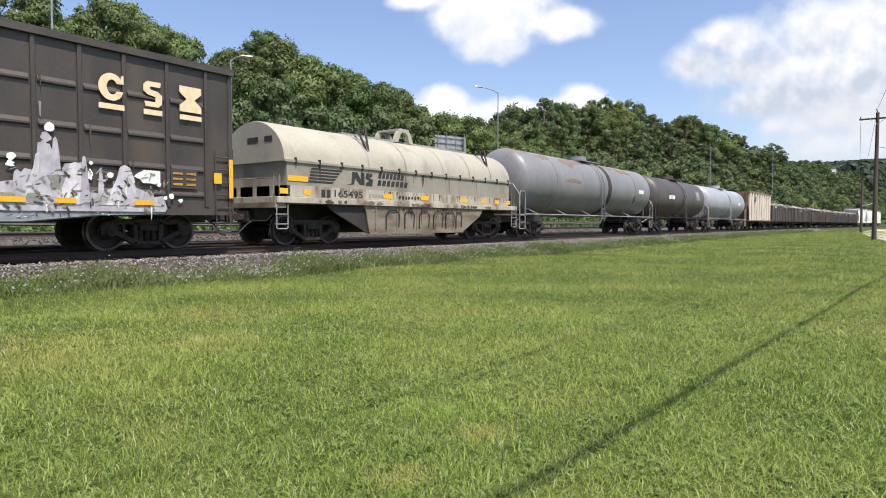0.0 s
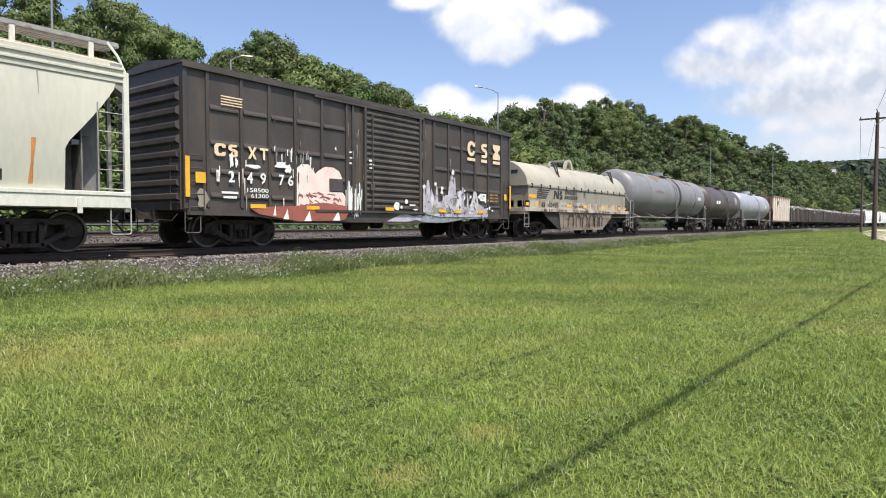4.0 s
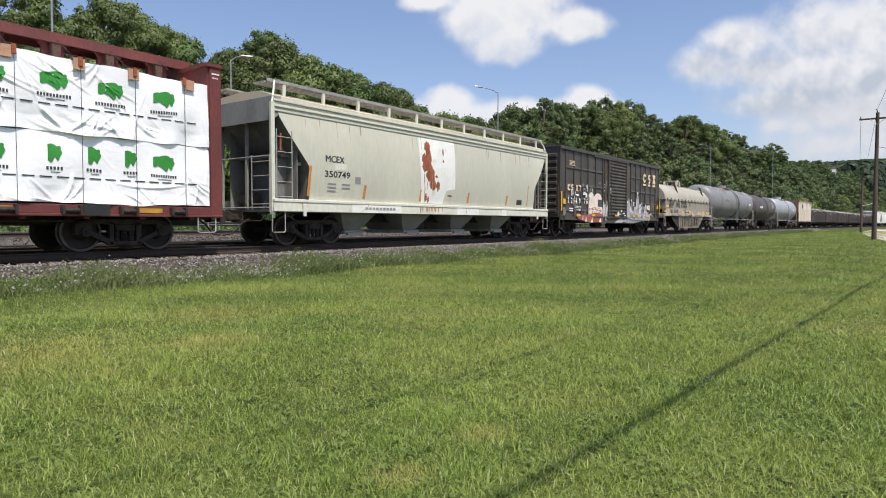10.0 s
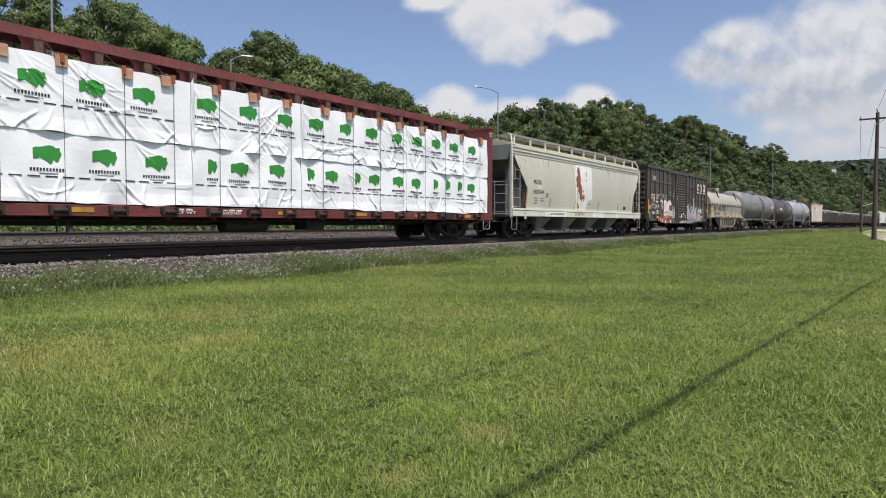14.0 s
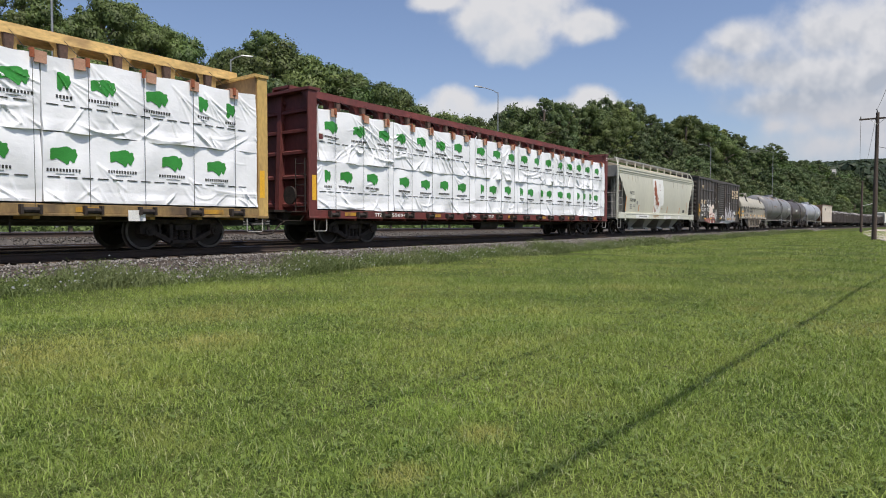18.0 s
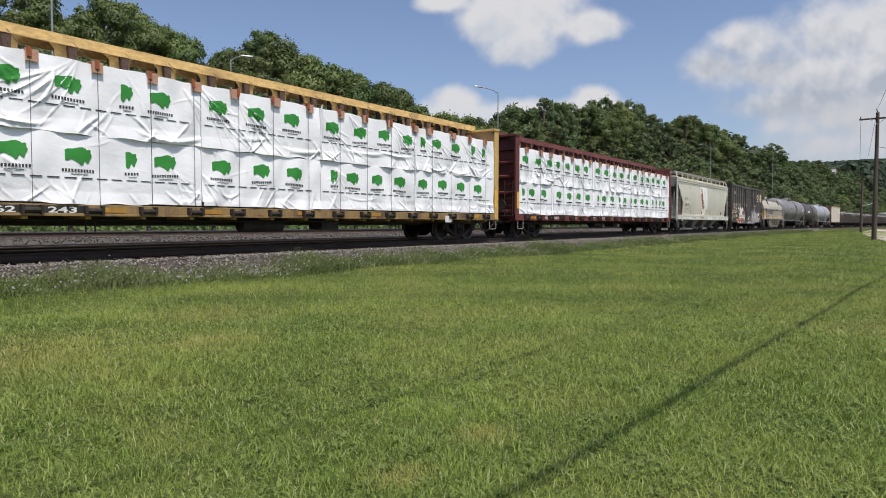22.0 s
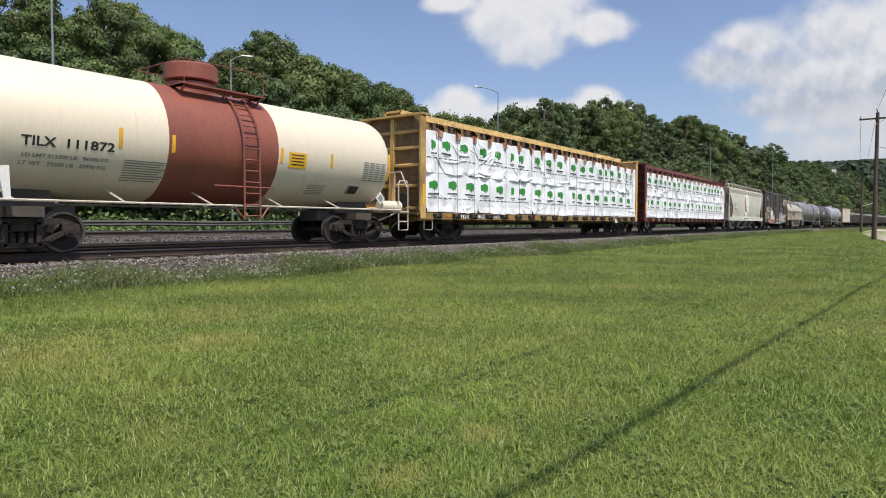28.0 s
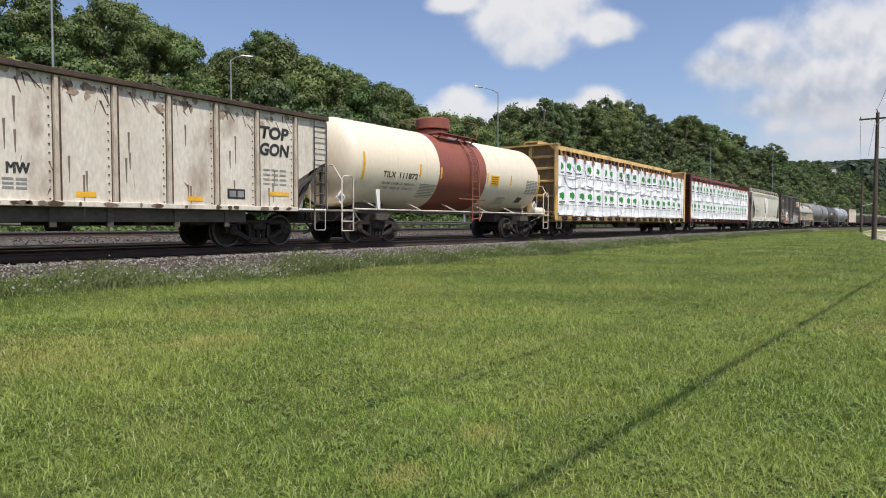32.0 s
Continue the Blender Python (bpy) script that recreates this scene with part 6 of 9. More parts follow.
    def front(x, z):
        a, b = min(max((x - gx1[0]) / (gx1[-1] - gx1[0]) * nx, 0), nx - 1e-6), min(max((z - z0) / H * nz, 0), nz - 1e-6)
        i, j = int(a), int(b)
        a, b = a - i, b - j
        return float((Y[i, j] * (1 - b) + Y[i, j + 1] * b) * (1 - a) + (Y[i + 1, j] * (1 - b) + Y[i + 1, j + 1] * b) * a)

    hem = 0.035 * np.abs(np.sin(1.9 * gx1 + seed) * np.sin(0.7 * gx1 + 2)) + 0.012 * np.sin(7.3 * gx1 + seed) - (0.0 if tier else 0.07 + 0.06 * np.sin(0.9 * gx1 + seed))
    top = 0.012 * np.sin(3.1 * gx1 + seed) + 0.008 * np.sin(8.2 * gx1)
    bm = bmesh.new()
    rings = []
    for i, x in enumerate(gx1):
        rings.append([(x, Y[i, k], gz1[k] - (hem[i] if k == 0 else 0) + (top[i] if k == nz else 0)) for k in range(nz + 1)] + [(x, -1.38, z1 + 0.012 + top[i]), (x, -0.3, z1), (x, -0.3, z0)])
    loft(bm, rings)
    part("wrap", bm, "wrap", p, "creased white plastic sheet", smooth=60)
    if tier and r.random() < 0.55:      # overlapping sheet end: a narrow upright flap with a peak above the pack
        bm = bmesh.new()
        zs = [z0 - 0.02 + (H + 0.02) * i / 16 for i in range(17)]
        loft(bm, [[(x0 + 0.02 + 0.012 * math.sin(5 * z + seed), front(x0 + 0.03, z) - 0.004, z) for z in zs] + [(x0 + 0.05, -1.5, z1 + 0.10)],
                  [(x0 + 0.03, front(x0 + 0.03, z) - 0.055, z) for z in zs] + [(x0 + 0.055, -1.52, z1 + 0.13)],
                  [(x0 + 0.10 + 0.02 * math.sin(4 * z), front(x0 + 0.1, z) - 0.006, z) for z in zs] + [(x0 + 0.06, -1.5, z1 + 0.10)]], caps=False, closed=False)
        part("wrap_flap", bm, "wrap", p, "upright folded edge of the sheet", smooth=50)
    S = front
    beast = ((0.0, 0.26), (0.0, 0.80), (0.10, 0.87), (0.30, 0.89), (0.48, 0.97), (0.62, 1.0), (0.74, 0.95), (0.81, 0.86), (0.90, 0.90), (0.96, 0.85), (0.95, 0.70), (1.0, 0.56), (0.96, 0.42), (0.91, 0.30), (0.87, 0.13), (0.81, 0.12), (0.77, 0.28), (0.71, 0.27), (0.65, 0.05), (0.58, 0.0), (0.50, 0.12), (0.40, 0.21), (0.25, 0.31), (0.12, 0.37), (0.06, 0.24))
    zc = z0 + 1.02

    def printed(name, pts, tilt, cx, material, rings):
        decal(p, name, [(a, b + (a - cx) * tilt) for a, b in pts], material, S, "green printed emblem shape" if name == "printed_emblem" else "", rings=rings, lift=0.010)
    x = x0 + r.uniform(0.35, 0.6)
    while x < x1 - 0.25:
        w = 0.54 if r.random() < 0.86 else 0.27
        tilt, dz = r.uniform(-0.05, 0.05), r.uniform(-0.03, 0.03)
        if x + w / 2 < x1 - 0.03 and x - w / 2 > x0 + 0.03:
            cut = 0.0 if w > 0.5 else 0.5      # a fold hides half of some prints
            printed("printed_emblem", [(x - w / 2 + (max(a, cut) - cut) * 0.54, zc + dz - 0.19 + 0.39 * b) for a, b in beast], tilt, x, "green", 7)
            nb = 11 if w > 0.5 else 5
            for i in range(nb):
                bx0 = x - w * 0.62 + i * w * 1.24 / nb
                printed("print_bar", rect(bx0, bx0 + w * 1.24 / nb * 0.6, zc + dz - 0.338, zc + dz - 0.275), tilt, x, "wrapblack", 1)
            printed("print_bar", rect(x - w * 0.3, x + w * 0.35, zc + dz - 0.388, zc + dz - 0.376, 3), tilt, x, "greyink", 1)
        x += r.choice((1.16, 1.2, 1.24)) if w > 0.5 else 0.8
    x = x0 + 0.1
    while x < x1 - 0.35:
        printed("printed_dash", rect(x, x + 0.23, zc - 0.478, zc - 0.456, 3), 0, x, "wrapblack", 1)
        x += 0.33
    return p


# ---- tank cars ----
def tank_shell(c, R, zc, x0, x1, material, dish=0.55, name="tank_shell", label=""):
    bm = bmesh.new()
    prof = [(x0 + dish * (1 - math.cos(i / 7 * math.pi / 2)), max(0.03, R * math.sin(i / 7 * math.pi / 2))) for i in range(8)]
    prof += [(x1 - dish * (1 - math.cos(i / 7 * math.pi / 2)), max(0.03, R * math.sin(i / 7 * math.pi / 2))) for i in range(7, -1, -1)]
    lathe(bm, prof, 48, "X", (0, 0, zc))
    return part(name, bm, material, c, label, smooth=40)


def hoop(parent, x, R, zc, w, material, name="band", t=0.012):
    bm = bmesh.new()
    n = 48
    ring = lambda x, r: [(x, r * math.cos(i * math.tau / n), zc + r * math.sin(i * math.tau / n)) for i in range(n)]
    loft(bm, [ring(x - w / 2, R - 0.004), ring(x - w / 2, R + t), ring(x + w / 2, R + t), ring(x + w / 2, R - 0.004)], caps=False)
    return part(name, bm, material, parent, smooth=30)


def tank_frame(c, h, R, zc, metal, rail_z=1.12, saddle=None):
    """Stub sills, saddles, end platforms, side handrails, running gear."""
    for sg in (-1, 1):
        bm = bmesh.new()
        x0, x1 = sorted((sg * (h - 3.4), sg * h))
        box(bm, x0, x1, -0.42, 0.42, 0.74, 1.06)
        box(bm, sg * (h - 2.1) - 0.35, sg * (h - 2.1) + 0.35, -1.25, 1.25, 0.78, 1.0)
        slab(bm, [(sg * (h - 2.9), 1.0), (sg * (h - 1.3), 1.0), (sg * (h - 1.5), zc - R * 0.8), (sg * (h - 2.7), zc - R * 0.8)][::sg], -0.7, 0.7)
        part("stub_sill", bm, saddle or "black", c, smooth=0)
        bm = bmesh.new()
        box(bm, min(sg * (h - 0.75), sg * h), max(sg * (h - 0.75), sg * h), -1.48, 1.48, 1.04, 1.10)
        for y in (-1.45, 1.45):
            tube(bm, [(sg * (h - 0.05), y, 0.42), (sg * (h - 0.05), y, 2.05), (sg * (h - 0.12), y, 2.15), (sg * (h - 0.48), y, 2.15), (sg * (h - 0.55), y, 2.05), (sg * (h - 0.55), y, 0.42), (sg * (h - 0.05), y, 0.42)], 0.026, 6)
            tube(bm, [(sg * (h - 0.05), y, 0.72), (sg * (h - 0.55), y, 0.72)], 0.022, 5)
            tube(bm, [(sg * (h - 0.55), y, 1.06), (sg * (h - 1.2), y * 0.75, 0.75)], 0.022, 5)
        tube(bm, [(sg * (h - 0.1), -1.45, 1.95), (sg * (h + 0.0), -1.1, 2.5), (sg * (h + 0.0), 1.1, 2.5), (sg * (h - 0.1), 1.45, 1.95)], 0.024, 5)
        for y in (-0.8, 0, 0.8):
            tube(bm, [(sg * (h - 0.02), y, 1.08), (sg * (h + 0.0), y, 2.5)], 0.02, 5)
        part("end_platform", bm, metal, c)
        coupler(c, sg * h, sg, 0.6)
        bogie(c, sg * (h - 2.1))
    bm = bmesh.new()
    for sg in (-1, 1):
        tube(bm, [(-h + 0.5, sg * 1.5, rail_z), (h - 0.5, sg * 1.5, rail_z)], 0.028, 6)
        x = -h + 1.8
        while x < h - 1.2:
            yt = math.sqrt(max(0.05, R * R - (rail_z + 0.32 - zc) ** 2))
            tube(bm, [(x, sg * 1.5, rail_z), (x - 0.16, sg * yt, rail_z + 0.32)], 0.025, 5)
            x += (2 * h - 3.0) / 5
    part("side_rail", bm, metal, c)


def tilx_tank():
    c = car("tank_car", "cream tank car with a rust-red middle band and dome", -32.55, -18.4)
    h, R, zc = 7.075, 1.52, 2.72
    tank_shell(c, R, zc, -6.85, 6.45, "tank_cream", 0.62, label="glossy cream tank shell, dusty below")
    n = 48
    bm = bmesh.new()
    ring = lambda x, r: [(x, r * math.cos(i * math.tau / n), zc + r * math.sin(i * math.tau / n)) for i in range(n)]
    loft(bm, [ring(-1.98, R), ring(-1.98, R + 0.006), ring(1.28, R + 0.006), ring(1.28, R)], caps=False)
    part("painted_band", bm, "tank_red", c, "dull rust-red painted band", smooth=30)
    for x in (-6.15, -4.35, -2.75, 2.4, 4.3, 5.75):
        hoop(c, x, R, zc, 0.03, "tank_cream", "weld_seam", 0.006)
    S = lambda x, z: -math.sqrt(max(0.01, R * R - (z - zc) ** 2))
    lettering(c, "TILX", -5.11, -4.45, 2.24, 2.44, "ink", S)
    lettering(c, "111872", -4.24, -3.25, 2.24, 2.44, "ink", S)
    lettering(c, "LD LMT 213500 LB   96500 KG", -5.07, -3.35, 2.01, 2.09, "greyink", S)
    lettering(c, "LT WT   72500 LB   32990 KG", -5.10, -3.38, 1.85, 1.93, "greyink", S)
    for x, z0, z1, w in ((-6.08, 2.1, 3.0, 0.11), (-3.13, 2.36, 2.8, 0.09), (-1.86, 2.36, 2.78, 0.09), (1.40, 2.36, 2.78, 0.09), (3.32, 2.36, 2.78, 0.09), (5.95, 2.1, 3.0, 0.09)):
        decal(c, "marker_stripe", rect(x - w / 2, x + w / 2, z0, z1)[:2] + [(x + w / 2, z0 + (z1 - z0) * i / 5) for i in range(1, 6)] + [(x - w / 2, z1 - (z1 - z0) * i / 5) for i in range(0, 5)], "reflex", lambda x, z: S(x, z) - 0.004, "amber upright stripe", rings=6)
    decal(c, "warning_sign", rect(1.66, 2.31, 2.26, 2.70, 4), "reflex", S, "yellow warning sign", rings=3, lift=0.008)
    for i in range(4):
        decal(c, "print_bar", rect(1.74, 2.22, 2.34 + 0.09 * i, 2.37 + 0.09 * i, 2), "ink", S, rings=1, lift=0.011)
    for i in range(9):
        decal(c, "small_print", rect(-3.0, -2.15 + 0.1 * ((i * 7) % 3), 1.64 + 0.055 * i, 1.665 + 0.055 * i, 2), "greyink", S, rings=1)
    for i in range(6):
        decal(c, "small_print", rect(2.6, 3.3, 1.75 + 0.05 * i - 0.2, 1.77 + 0.05 * i - 0.2, 2), "greyink", S, rings=1)
    for i in range(9):
        for k in range(4):
            decal(c, "small_print", rect(4.75 + 0.27 * k, 4.97 + 0.27 * k, 2.05 + 0.07 * i, 2.09 + 0.07 * i), "greyink", S, rings=1)
    decal(c, "small_sign", rect(4.25, 4.75, 1.62, 1.86, 2), "ink", S, "small black data panel", rings=1)
    # dome, platform, ladder
    bm = bmesh.new()
    cyl(bm, (-0.45, 0, 4.1), (-0.45, 0, 4.42), 0.62, 28)
    dome = part("dome_base", bm, "tank_red", c)
    bm = bmesh.new()
    lathe(bm, [(4.48, 0.05), (4.48, 0.66), (4.50, 0.69), (4.88, 0.69), (4.92, 0.64), (4.93, 0.05)], 32, "Z", (-0.45, 0, 0))
    part("dome", bm, "tank_red", c, "rust-red valve housing")
    bm = bmesh.new()
    for y in (-0.95, 0.95):
        box(bm, -1.4, 1.1, y - 0.22, y + 0.22, 4.16, 4.20)
    box(bm, -1.42, -1.2, -1.15, 1.15, 4.16, 4.20)
    box(bm, 0.9, 1.1, -1.15, 1.15, 4.16, 4.20)
    for x in (-1.3, -0.1, 1.0):
        for y in (-1.1, 1.1):
            tube(bm, [(x, y, 4.16), (x, y * 0.7, 3.9)], 0.03, 5)
    for y in (-1.15, 1.15):
        tube(bm, [(-1.35, y, 4.2), (-1.35, y, 4.8), (1.05, y, 4.8), (1.05, y, 4.2)], 0.012, 5)
    tube(bm, [(-1.35, -1.15, 4.8), (-1.35, 1.15, 4.8)], 0.012, 5)
    part("dome_platform", bm, "tank_red", c)
    bm = bmesh.new()
    arc = [(-0.02, -math.sqrt(R * R - (z - zc) ** 2) - 0.14, z) for z in (4.05, 3.85, 3.6, 3.3, 3.0, 2.72)] + [(-0.02, -1.66, 2.2), (-0.02, -1.66, 0.75)]
    for d in (-0.25, 0.25):
        tube(bm, [(p[0] + d + 0.3, p[1], p[2]) for p in arc], 0.028, 6)
    for i in range(11):
        z = 0.85 + i * 0.3
        y = -1.66 if z < 2.3 else -math.sqrt(max(0.01, R * R - (z - zc) ** 2)) - 0.14
        if z < 4.1:
            tube(bm, [(0.03, y, z), (0.53, y, z)], 0.02, 5)
    tube(bm, [(-0.85, -1.62, 1.62), (1.0, -1.62, 1.62)], 0.022, 5)
    tube(bm, [(0.03, -1.66, 0.75), (-0.25, -1.6, 1.1)], 0.022, 5)
    tube(bm, [(0.53, -1.66, 0.75), (0.85, -1.6, 1.1)], 0.022, 5)
    part("side_ladder", bm, "tank_red", c, "rusty red ladder to the dome")
    tank_frame(c, h, R, zc, "dirtywhite", 1.12, "gonsill")
    bm = bmesh.new()
    cyl(bm, (5.75, -1.25, 1.25), (6.75, -1.25, 1.25), 0.19, 16)
    part("reservoir", bm, "tank_cream", c)
    for x, y in ((5.55, -1.46), (-6.75, -1.1)):
        bm = bmesh.new()
        slab(bm, [(x, 1.28), (x + 0.22, 1.5), (x, 1.72), (x - 0.22, 1.5)], y - 0.02, y)
        part("hazard_placard", bm, "white", c, "white diamond placard", smooth=0)
        bm = bmesh.new()
        slab(bm, [(x, 1.36), (x + 0.14, 1.5), (x, 1.64), (x - 0.14, 1.5)], y - 0.026, y - 0.021)
        part("small_print", bm, "greyink", c, smooth=0)
    bm = bmesh.new()
    for x in (-5.35,):
        slab(bm, [(x - 0.2, 1.78), (x, 1.80), (x + 0.02, 1.12), (x - 0.1, 1.12)], -1.53, -1.47)
    part("shroud_plate", bm, "white", c, smooth=0)
    for i in range(3):
        bm = bmesh.new()
        box(bm, -6.62, -6.615, -0.55, 0.25, 2.85 - i * 0.18, 2.92 - i * 0.18)
        part("small_print", bm, "ink", c)
    return c


def plain_tank(label, s0, s1, material, R, bands, marks):
    c = car("tank_car", label, s0, s1)
    h, zc = (s1 - s0) / 2, 1.1 + R + 0.06
    tank_shell(c, R, zc, -h + 0.35, h - 0.35, material, 0.6)
    for x, w, m in bands:
        hoop(c, x, R, zc, w, m)
    S = lambda x, z: -math.sqrt(max(0.01, R * R - (z - zc) ** 2))
    for i, (x, z, w, hh, m) in enumerate(marks):
        decal(c, "print_bar" if "rust" not in m else "rust_patch", rect(x, x + w, z, z + hh, 4) if "rust" not in m else blot(x, z, w, hh, i, 16, 0.4), m, S, rings=2)
    bm = bmesh.new()
    cyl(bm, (0, 0, zc + R - 0.1), (0, 0, zc + R + 0.28), 0.55, 20)
    box(bm, -1.3, 1.3, -0.9, -0.5, zc + R - 0.08, zc + R - 0.03)
    box(bm, -1.3, 1.3, 0.5, 0.9, zc + R - 0.08, zc + R - 0.03)
    part("manway", bm, material, c)
    bm = bmesh.new()
    for d in (-0.22, 0.22):
        tube(bm, [(d, -R - 0.12, 0.8), (d, -R - 0.12, zc)] + [(d, -(R + 0.1) * math.cos(a), zc + (R + 0.1) * math.sin(a)) for a in (0.4, 0.8, 1.1)], 0.026, 5)
    for i in range(8):
        z = 0.95 + i * 0.28
        tube(bm, [(-0.22, -R - 0.12, z), (0.22, -R - 0.12, z)], 0.018, 5)
    part("side_ladder", bm, material, c)
    tank_frame(c, h, R, zc, "steelgrey" if material != "tank_brown" else "truck", 1.1)
    return c


# ---- high-sided gondola ----
def cream_gondola():
    c = car("gondola_car", "weathered cream gondola with rusty posts and a dark top chord", -49.5, -33.2)
    h, W = 8.15, 1.5
    for sg in (-1, 1):
        bm = bmesh.new()
        slab(bm, [(-6.9, 1.12), (6.9, 1.12), (6.92, 1.85), (7.6, 2.25), (8.12, 2.5), (8.12, 3.74), (-8.12, 3.74), (-8.12, 2.5), (-7.6, 2.25), (-6.92, 1.85)], sg * W - 0.012, sg * W + 0.012)
        part("side_sheet", bm, "gon_cream", c, "scuffed cream side sheet", smooth=0)
        bm = bmesh.new()
        y0, y1 = sorted((sg * (W - 0.05), sg * (W + 0.13)))
        box(bm, -h, h, y0, y1, 3.74, 3.86)
        part("top_chord", bm, "chordrust", c, "dark rusty top chord", bevel=0.012)
        bm = bmesh.new()
        y0, y1 = sorted((sg * (W - 0.08), sg * (W + 0.1)))
        box(bm, -6.95, 6.95, y0, y1, 1.0, 1.12)
        part("side_sill", bm, "gon_cream", c, bevel=0.01)
        bm = bmesh.new()
        y0, y1 = sorted((sg * (W - 0.25), sg * (W - 0.10)))
        box(bm, -5.3, 5.3, y0, y1, 0.68, 1.0)
        part("lower_sill", bm, "gonsill", c)
    posts = (-6.91, -5.58, -4.33, -3.05, -1.77, -0.60, 0.57, 1.77, 3.05, 4.33, 5.58, 6.91)
    bm = bmesh.new()
    loft(bm, [[(-0.055, 0.0, z), (-0.04, -0.09, z), (0.04, -0.09, z), (0.055, 0.0, z)] for z in (1.04, 3.72)])
    pm = mesh_of("side_post", bm, "gonpost", 0)
    bm = bmesh.new()
    box(bm, 0.046, 0.095, -0.06, 0.0, 1.06, 3.7)
    box(bm, -0.07, -0.056, -0.03, 0.0, 1.06, 3.7)
    rm = mesh_of("rust_edge", bm, "rustdark", 0)
    bm = bmesh.new()
    for i in range(14):
        z = 1.16 + i * 0.19
        cyl(bm, (-0.13, -0.03, z), (-0.13, -0.012, z), 0.018, 6)
    vm = mesh_of("rivet_row", bm, "gon_black", 30)
    for x in posts:
        for rz in (0, 180):
            for me, nm in ((pm, "side_post"), (rm, "rust_edge"), (vm, "rivet_row")):
                o = new(nm, me)
                o.parent, o.matrix_basis = c, pose(x, -W if rz == 0 else W, 0, 0, 0, rz)
                if me is vm:
                    o["kind"] = "stuff"
    for sg in (-1, 1):
        bm = bmesh.new()     # sloped end sheet and its braces
        loft(bm, [[(sg * 6.9, y, 1.1), (sg * 6.9, y, 1.85), (sg * 8.1, y, 2.55), (sg * 8.1, y, 3.74), (sg * 8.04, y, 3.74), (sg * 8.04, y, 2.6), (sg * 6.84, y, 1.9), (sg * 6.84, y, 1.1)] for y in (-W, W)])
        part("end_sheet", bm, "gon_cream", c, smooth=0)
        bm = bmesh.new()
        for y in (-1.35, 1.35):
            slab(bm, [(sg * 7.0, 1.12), (sg * 7.15, 1.12), (sg * 7.95, 2.45), (sg * 7.8, 2.45)][::sg], y - 0.04, y + 0.04)
            slab(bm, [(sg * 6.95, 1.66), (sg * 7.0, 1.55), (sg * 8.1, 2.4), (sg * 8.1, 2.5)][::sg], y * 1.09 - 0.03, y * 1.09 + 0.03)
            box(bm, sg * 8.08 - 0.04, sg * 8.08 + 0.04, y - 0.05, y + 0.05, 0.95, 2.6)
        box(bm, min(sg * 6.8, sg * 8.15), max(sg * 6.8, sg * 8.15), -1.45, 1.45, 1.0, 1.08)
        part("end_brace", bm, "gon_black", c, smooth=0)
        ladder(c, sg * 7.84, -1.58, 1.05, 3.7, "gon_black", 0.48, 8)
        ladder(c, sg * 8.16, -1.2, 1.0, 3.7, "gon_black", 0.45, 8, "y")
        bm = bmesh.new()
        tube(bm, [(sg * 6.95, -1.52, 1.06), (sg * 8.1, -1.52, 1.06)], 0.03, 5)
        part("grab_iron", bm, "white", c)
        steps(c, sg * 7.85, "steelgrey", -1.54, 0.45, 1.05, 0.42)
        coupler(c, sg * h, sg, 0.55)
        bogie(c, sg * 6.0)
    for x in (-4.2, -2.5, -0.6, 0.52, 1.7, 3.3, 4.7):
        bm = bmesh.new()
        box(bm, x - 0.07, x + 0.07, -1.44, -1.36, 0.56, 1.0)
        part("sill_bracket", bm, "gonsill", c, bevel=0.008)
    bm = bmesh.new()
    for x in (-3.5, -1.2, 1.1, 2.6, 4.0):
        box(bm, x - 0.25, x + 0.25, -1.2, 1.2, 0.6, 0.72)
    box(bm, -6.8, 6.8, -1.48, 1.48, 1.02, 1.1)
    part("floor_pan", bm, "black", c)
    brake_gear(c, -5.5, 5.5)
    F = lambda x, z: -1.514
    lettering(c, "TOP", 5.66, 6.66, 2.98, 3.34, "ink", F, slant=0.15, weight=0.045)
    lettering(c, "GON", 5.66, 6.66, 2.52, 2.88, "ink", F, slant=0.15, weight=0.045)
    lettering(c, "MW", -0.35, 0.06, 1.64, 1.87, "ink", F, weight=0.0)
    lettering(c, "MW", -0.325, 0.085, 1.645, 1.875, "ink", F, weight=0.0, lift=0.0056)
    for i in range(3):
        for k in range(2):
            decal(c, "small_print", rect(-0.42 + 0.24 * k, -0.22 + 0.24 * k, 1.33 + 0.09 * i, 1.38 + 0.09 * i), "greyink", F, rings=1)
    for i in range(4):
        for k in range(3):
            decal(c, "small_print", rect(5.8 + 0.28 * k, 6.02 + 0.28 * k, 1.72 + 0.13 * i, 1.77 + 0.13 * i), "greyink", F, rings=1)
    decal(c, "small_sign", rect(4.66, 5.2, 1.30, 1.56), "ink", F, "black data panel", rings=1)
    for x in (4.72, 4.97):
        decal(c, "small_print", rect(x, x + 0.19, 1.35, 1.51), "greyink", lambda x, z: -1.519, rings=1)
    for x0, x1, z in ((-2.6, -2.15, 1.24), (0.94, 1.36, 1.22), (3.53, 3.94, 1.21), (6.0, 6.68, 1.42)):
        decal(c, "reflector", rect(x0, x1, z, z + 0.11), "reflex", F, "yellow reflector strip", rings=1)
    r = random.Random(4)
    for x in posts[:-1]:       # clustered scrapes and rust runs beside the posts, under the chord
        for k in range(7):      # brown smears hanging from the chord
            xx, zz, w = x + r.uniform(0.15, 1.1), 3.72 - abs(r.gauss(0.05, 0.14)), r.uniform(0.05, 0.22)
            decal(c, "rust_stain", blot(xx, zz, w, r.uniform(0.06, 0.26), k + int(x * 31) + 400, 14, 0.45), ("gonstain", "faintrust", "gonstain")[k % 3], F, rings=1, lift=0.002)
